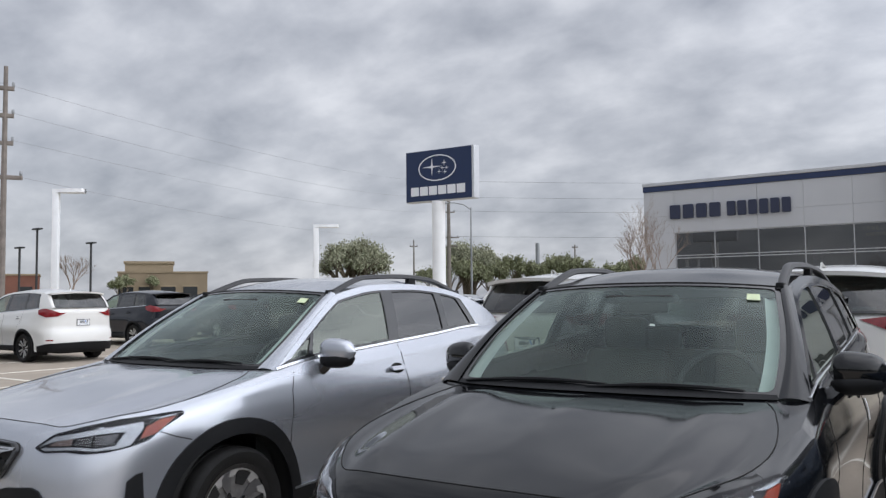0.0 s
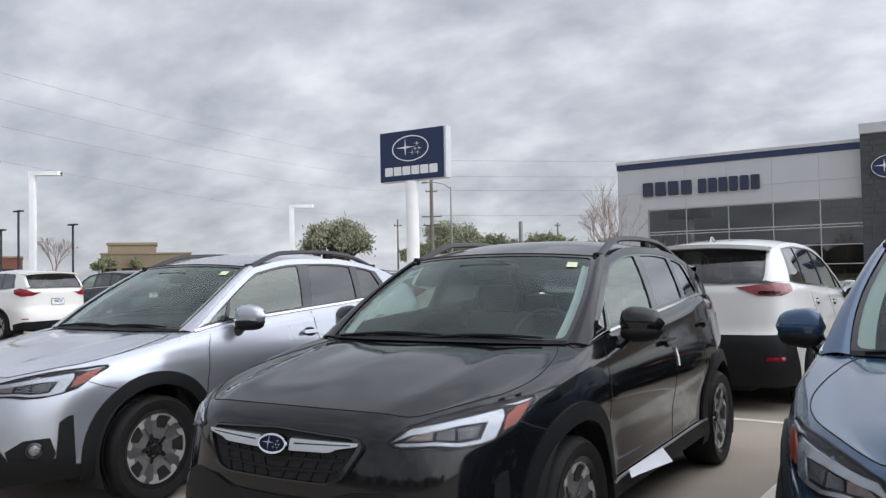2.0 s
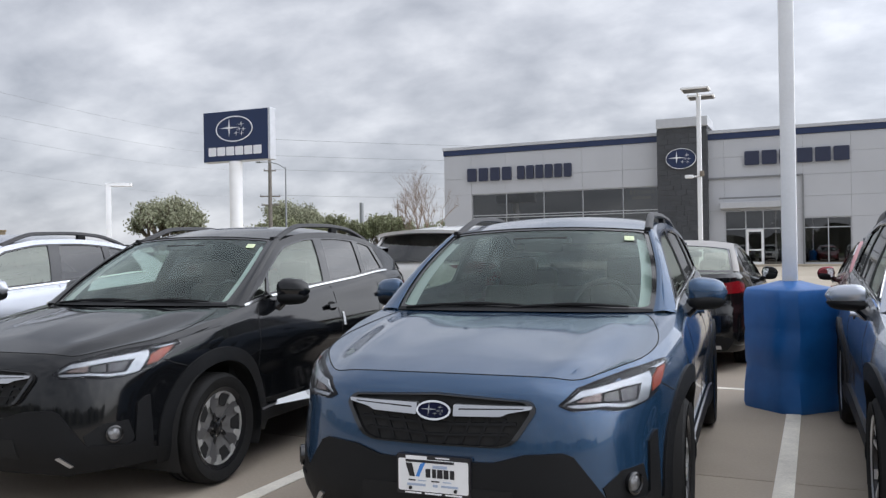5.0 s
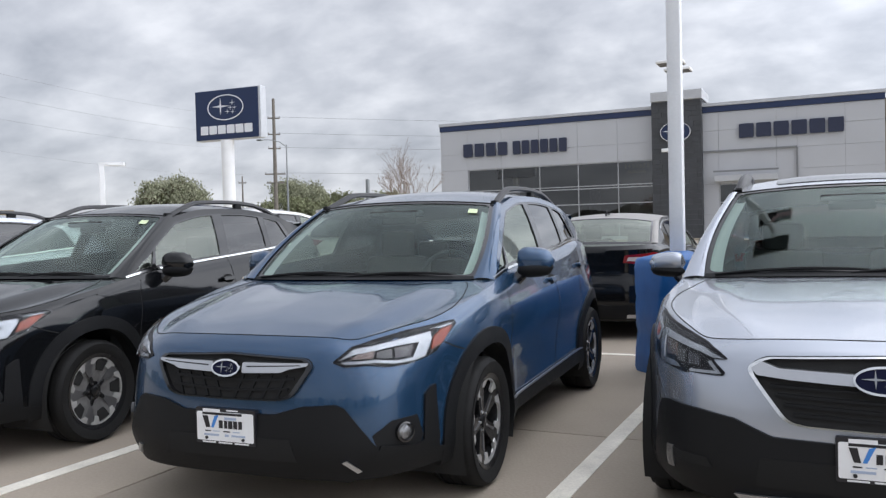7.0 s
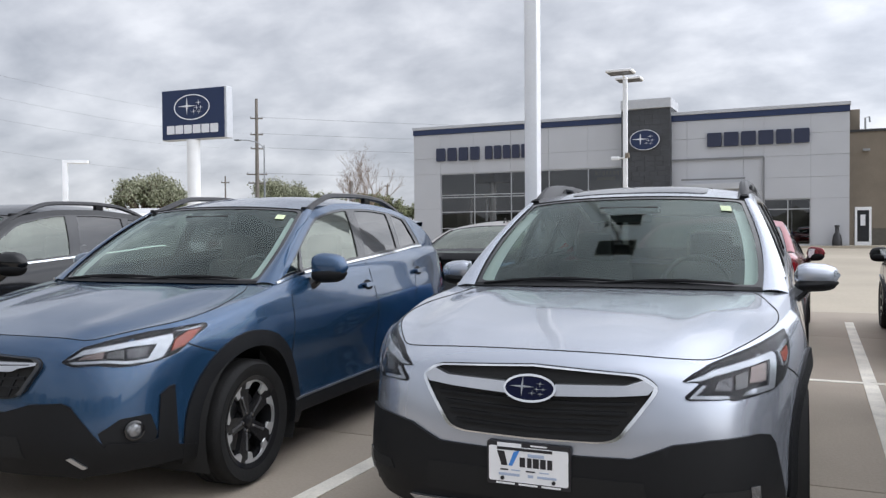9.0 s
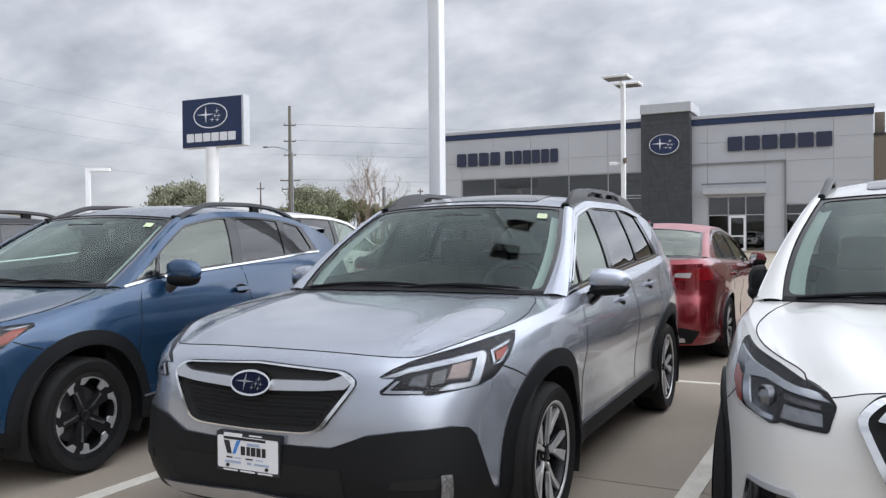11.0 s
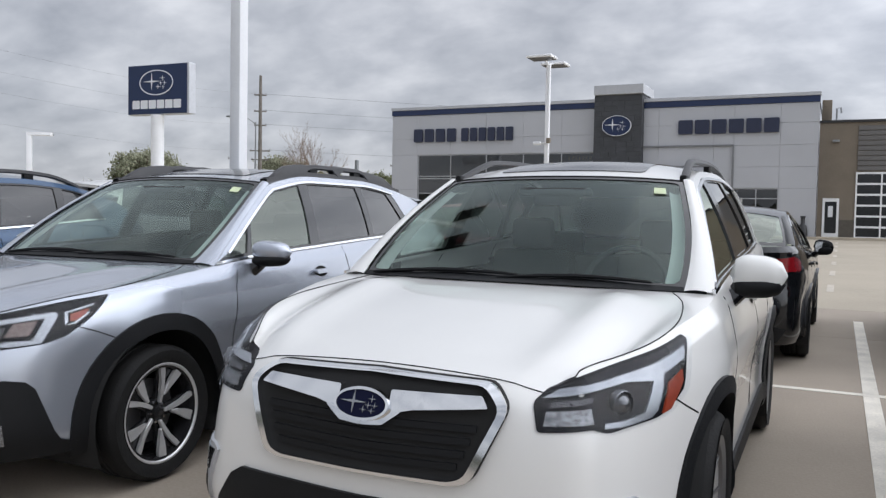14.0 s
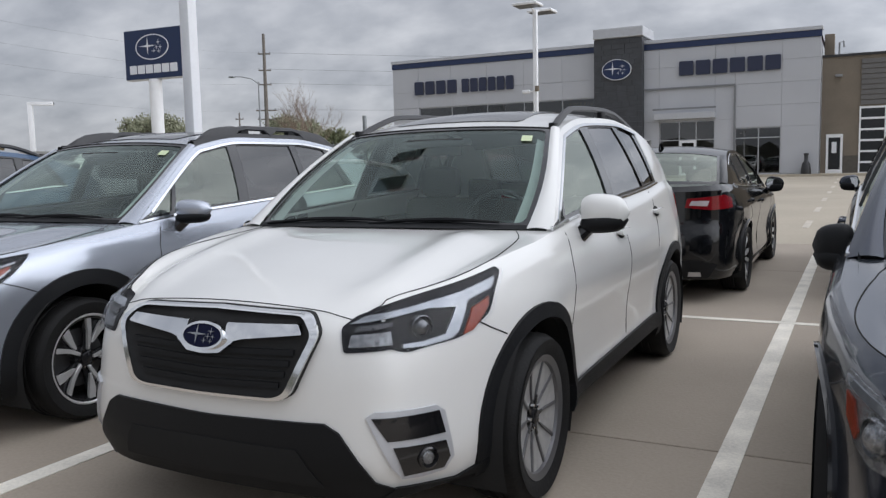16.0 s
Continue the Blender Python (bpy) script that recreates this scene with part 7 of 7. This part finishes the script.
sl = thing("street_lamp", pose(-40.76, 60.06, 0), "grey street lamp with a curved arm", "street lamp")
part("pole", tube([(0, 0, 0), (0, 0, 5), (0, 0, 9.4)], [0.11, 0.09, 0.06], 10), "grey_metal", sl)
part("arm", tube([(0, 0, 9.2), (-0.5, -0.35, 9.65), (-1.2, -0.85, 9.85), (-1.75, -1.25, 9.85)], 0.045, 8), "grey_metal", sl)
part("lamp_head", boxed(-2.2, -1.65, -1.55, -1.2, 9.76, 9.90, bevel=0.04), "grey_metal", sl)
for x, y, h in ((-79.5, 40.4, 8.4), (-80.1, 39.0, 6.5), (-77.1, 44.7, 7.1)):
    dp = thing("parking_lamp", pose(x, y, 0), "distant dark lamp post", "street lamp", "distant lamp posts")
    part("pole", tube([(0, 0, 0), (0, 0, h)], 0.11, 8), "dark_metal", dp)
    part("lamp_head", boxed(-0.7, 0.7, -0.2, 0.2, h, h + 0.16, bevel=0.03), "dark_metal", dp)
tw = thing("water_tower", pose(-73.5, 129.7, 0), "distant pale chimney-like tower", "tower")
part("shaft", lathe([(0.0, 0.0), (0.42, 0.0), (0.38, 10.9), (0.0, 10.9)], "z", 16), "grey_metal", tw)

# ---- distant buildings ----
tb = thing("roadside_building", pose(-90.2, 62.0, 0, 0, 0, 55), "tan shop building with a raised parapet", "building")
part("wall", boxed(-5.0, 5.5, -4, 4, 0, 4.75), "tan_wall", tb, smooth=0)
part("parapet", boxed(-4.2, 1.4, -4.1, 3, 4.75, 5.95), "tan_roof", tb, smooth=0)
part("cornice", boxed(-4.35, 1.55, -4.25, 3.1, 5.75, 6.05), "tan_roof", tb, smooth=0)
part("cornice", boxed(-5.1, 5.6, -4.1, 4.1, 4.62, 4.80), "tan_roof", tb, smooth=0)
for x in (-4.9, -2.6, 0.0, 2.6):
    wn_ = part("window", boxed(x, x + 1.7, -4.06, -3.9, 0.6, 2.9), "shop_dark", tb, smooth=0)
    part("window_head", boxed(x - 0.1, x + 1.8, -4.12, -4.0, 2.9, 3.1), "tan_roof", wn_, smooth=0)
bb = thing("brick_building", pose(-99.5, 47.0, 0, 0, 0, 62), "distant low red-brick building", "building")
part("wall", boxed(-9, 3.6, -4, 4, 0, 4.3), "brick_far", bb, smooth=0)
part("coping", boxed(-9.1, 3.7, -4.1, 4.1, 4.3, 4.5), "tan_roof", bb, smooth=0)
for x in (-7, -4.2, -1.4, 1.4):
    part("window", boxed(x, x + 1.5, -4.05, -3.9, 1.2, 3.0), "shop_dark", bb, smooth=0)


# ---- trees ----
def tree(name, x, y, high, wide, label, leaf=None, leaves=2400, size=0.22, seed=1, stems=1, depth=5, base=0.0, bark="bark", spread=0.5, thin=1.0, first=0.30):
    """A trunk that forks again and again, its last twigs hung with small leaves."""
    random.seed(seed)
    t = thing(name, pose(x, y, base), label, "tree", "trees")
    bm = bmesh.new()
    tips = []

    def grow(p, d, length, r, left):
        q = p + d * length
        q2 = p + d * length * 0.5 + Vector((random.uniform(-1, 1), random.uniform(-1, 1), 0)) * length * 0.06
        tube([p, q2, q], [r, r * 0.85, r * 0.68], 5 if left > 1 else 3, bm)
        if left == 0:
            tips.append((p, q))
            return
        for k in range(random.choice((2, 3, 3))):
            a = random.uniform(0, 2 * math.pi)
            nd = (d + Vector((math.cos(a), math.sin(a), random.uniform(-0.05, 0.45))) * spread * random.uniform(0.6, 1.3)).normalized()
            grow(q, nd, length * random.uniform(0.62, 0.85), r * 0.62, left - 1)

    for k in range(stems):
        a = 2 * math.pi * k / max(stems, 1)
        d = Vector((0.35 * math.cos(a), 0.35 * math.sin(a), 1)).normalized() if stems > 1 else Vector((0.02, 0.03, 1)).normalized()
        grow(Vector((0.08 * math.cos(a), 0.08 * math.sin(a), 0)) if stems > 1 else Vector((0, 0, 0)), d, high * first, (high * 0.022 + 0.02) * thin, depth)
    top = max(v.co.z for v in bm.verts)
    out = max(max(abs(v.co.x), abs(v.co.y)) for v in bm.verts)
    fit_m = Matrix.Diagonal((wide / 2 / out, wide / 2 / out, high / top, 1))
    bmesh.ops.transform(bm, matrix=fit_m, verts=bm.verts)
    part("trunk", bm, bark, t, recalc=False, smooth=0)
    if leaf:
        verts, faces = [], []
        spots = [(fit_m @ p, fit_m @ q) for p, q in tips]
        for i in range(leaves):
            p, q = random.choice(spots)
            c = p.lerp(q, random.random()) + Vector([random.gauss(0, 0.20 * wide / 5) for _ in range(3)])
            e = Euler([random.uniform(0, 6.3) for _ in range(3)]).to_matrix()
            s = size * random.uniform(0.5, 1.2)
            b = len(verts)
            verts += [c + e @ Vector(v) * s for v in ((-0.5, -0.2, 0), (0.1, -0.35, 0.1), (0.6, 0, 0), (0.0, 0.35, 0.1))]
            faces.append((b, b + 1, b + 2, b + 3))
        me = bpy.data.meshes.new("crown")
        me.from_pydata([tuple(v) for v in verts], [], faces)
        me.materials.append(MATS[leaf])
        ob = new("crown", me)
        ob.parent = t
    return t


tree("tree", -60.3, 65.4, 7.6, 9.4, "round tree in pale green spring bud", "leaf_bud", 15000, 0.27, 3, 5, 5, spread=0.85, first=0.09)
tree("tree", -79.9, 117.0, 10.8, 11.5, "round tree in pale green spring bud", "leaf_bud", 15000, 0.36, 5, 5, 5, spread=0.85, first=0.09)
tree("bare_tree", -9.87, 25.19, 4.5, 3.1, "small bare tree with fine pale twigs", None, 0, 0.1, 21, 3, 6, base=rise(25.19), bark="twig", spread=0.62, thin=0.45)
tree("bare_tree", -82.3, 45.6, 6.3, 5.5, "distant bare tree with fine twigs", None, 0, 0.1, 12, 1, 6, bark="twig", spread=0.55)
tree("tree", -80.0, 50.0, 4.0, 3.6, "distant small rusty-leaved tree", "leaf_green", 1500, 0.25, 14, 2, 4)
tree("tree", -87.0, 58.0, 4.2, 2.6, "distant conical green tree", "leaf_green", 1500, 0.22, 15, 1, 4, spread=0.35)
for k in range(12):
    tree("tree", -78.0 + 2.2 * k, 104.0 + 1.9 * k + (k * 29 % 7) * 0.4, 6.2 + (k * 37 % 10) * 0.2, 7.0, "distant green tree in a hedge row", "leaf_green", 3600, 0.34, 30 + k, 4, 4, spread=0.8)

# ---- an unseen, low uneven band far behind the walk, added to darken low reflections ----
random.seed(77)
rows = [[], []]
for k in range(121):
    a = radians(192 + 150 * k / 120)
    far = 95 + 8 * math.sin(k * 0.7)
    for row, z in zip(rows, (-0.05, 4.0 + 2.0 * random.random() + 1.0 * math.sin(k * 0.31))):
        row.append(Vector((far * math.cos(a), far * math.sin(a) - 5, z)))
rows.append([p + (p - Vector((0, -5, p.z))).normalized() * 12 - Vector((0, 0, 1.0)) for p in rows[1]])
woods = part("backdrop", grid(rows), "reflection_band", smooth=0)
tagged(woods, "low dark band added out of view to darken reflections near the horizon", "woods", kind="structure")
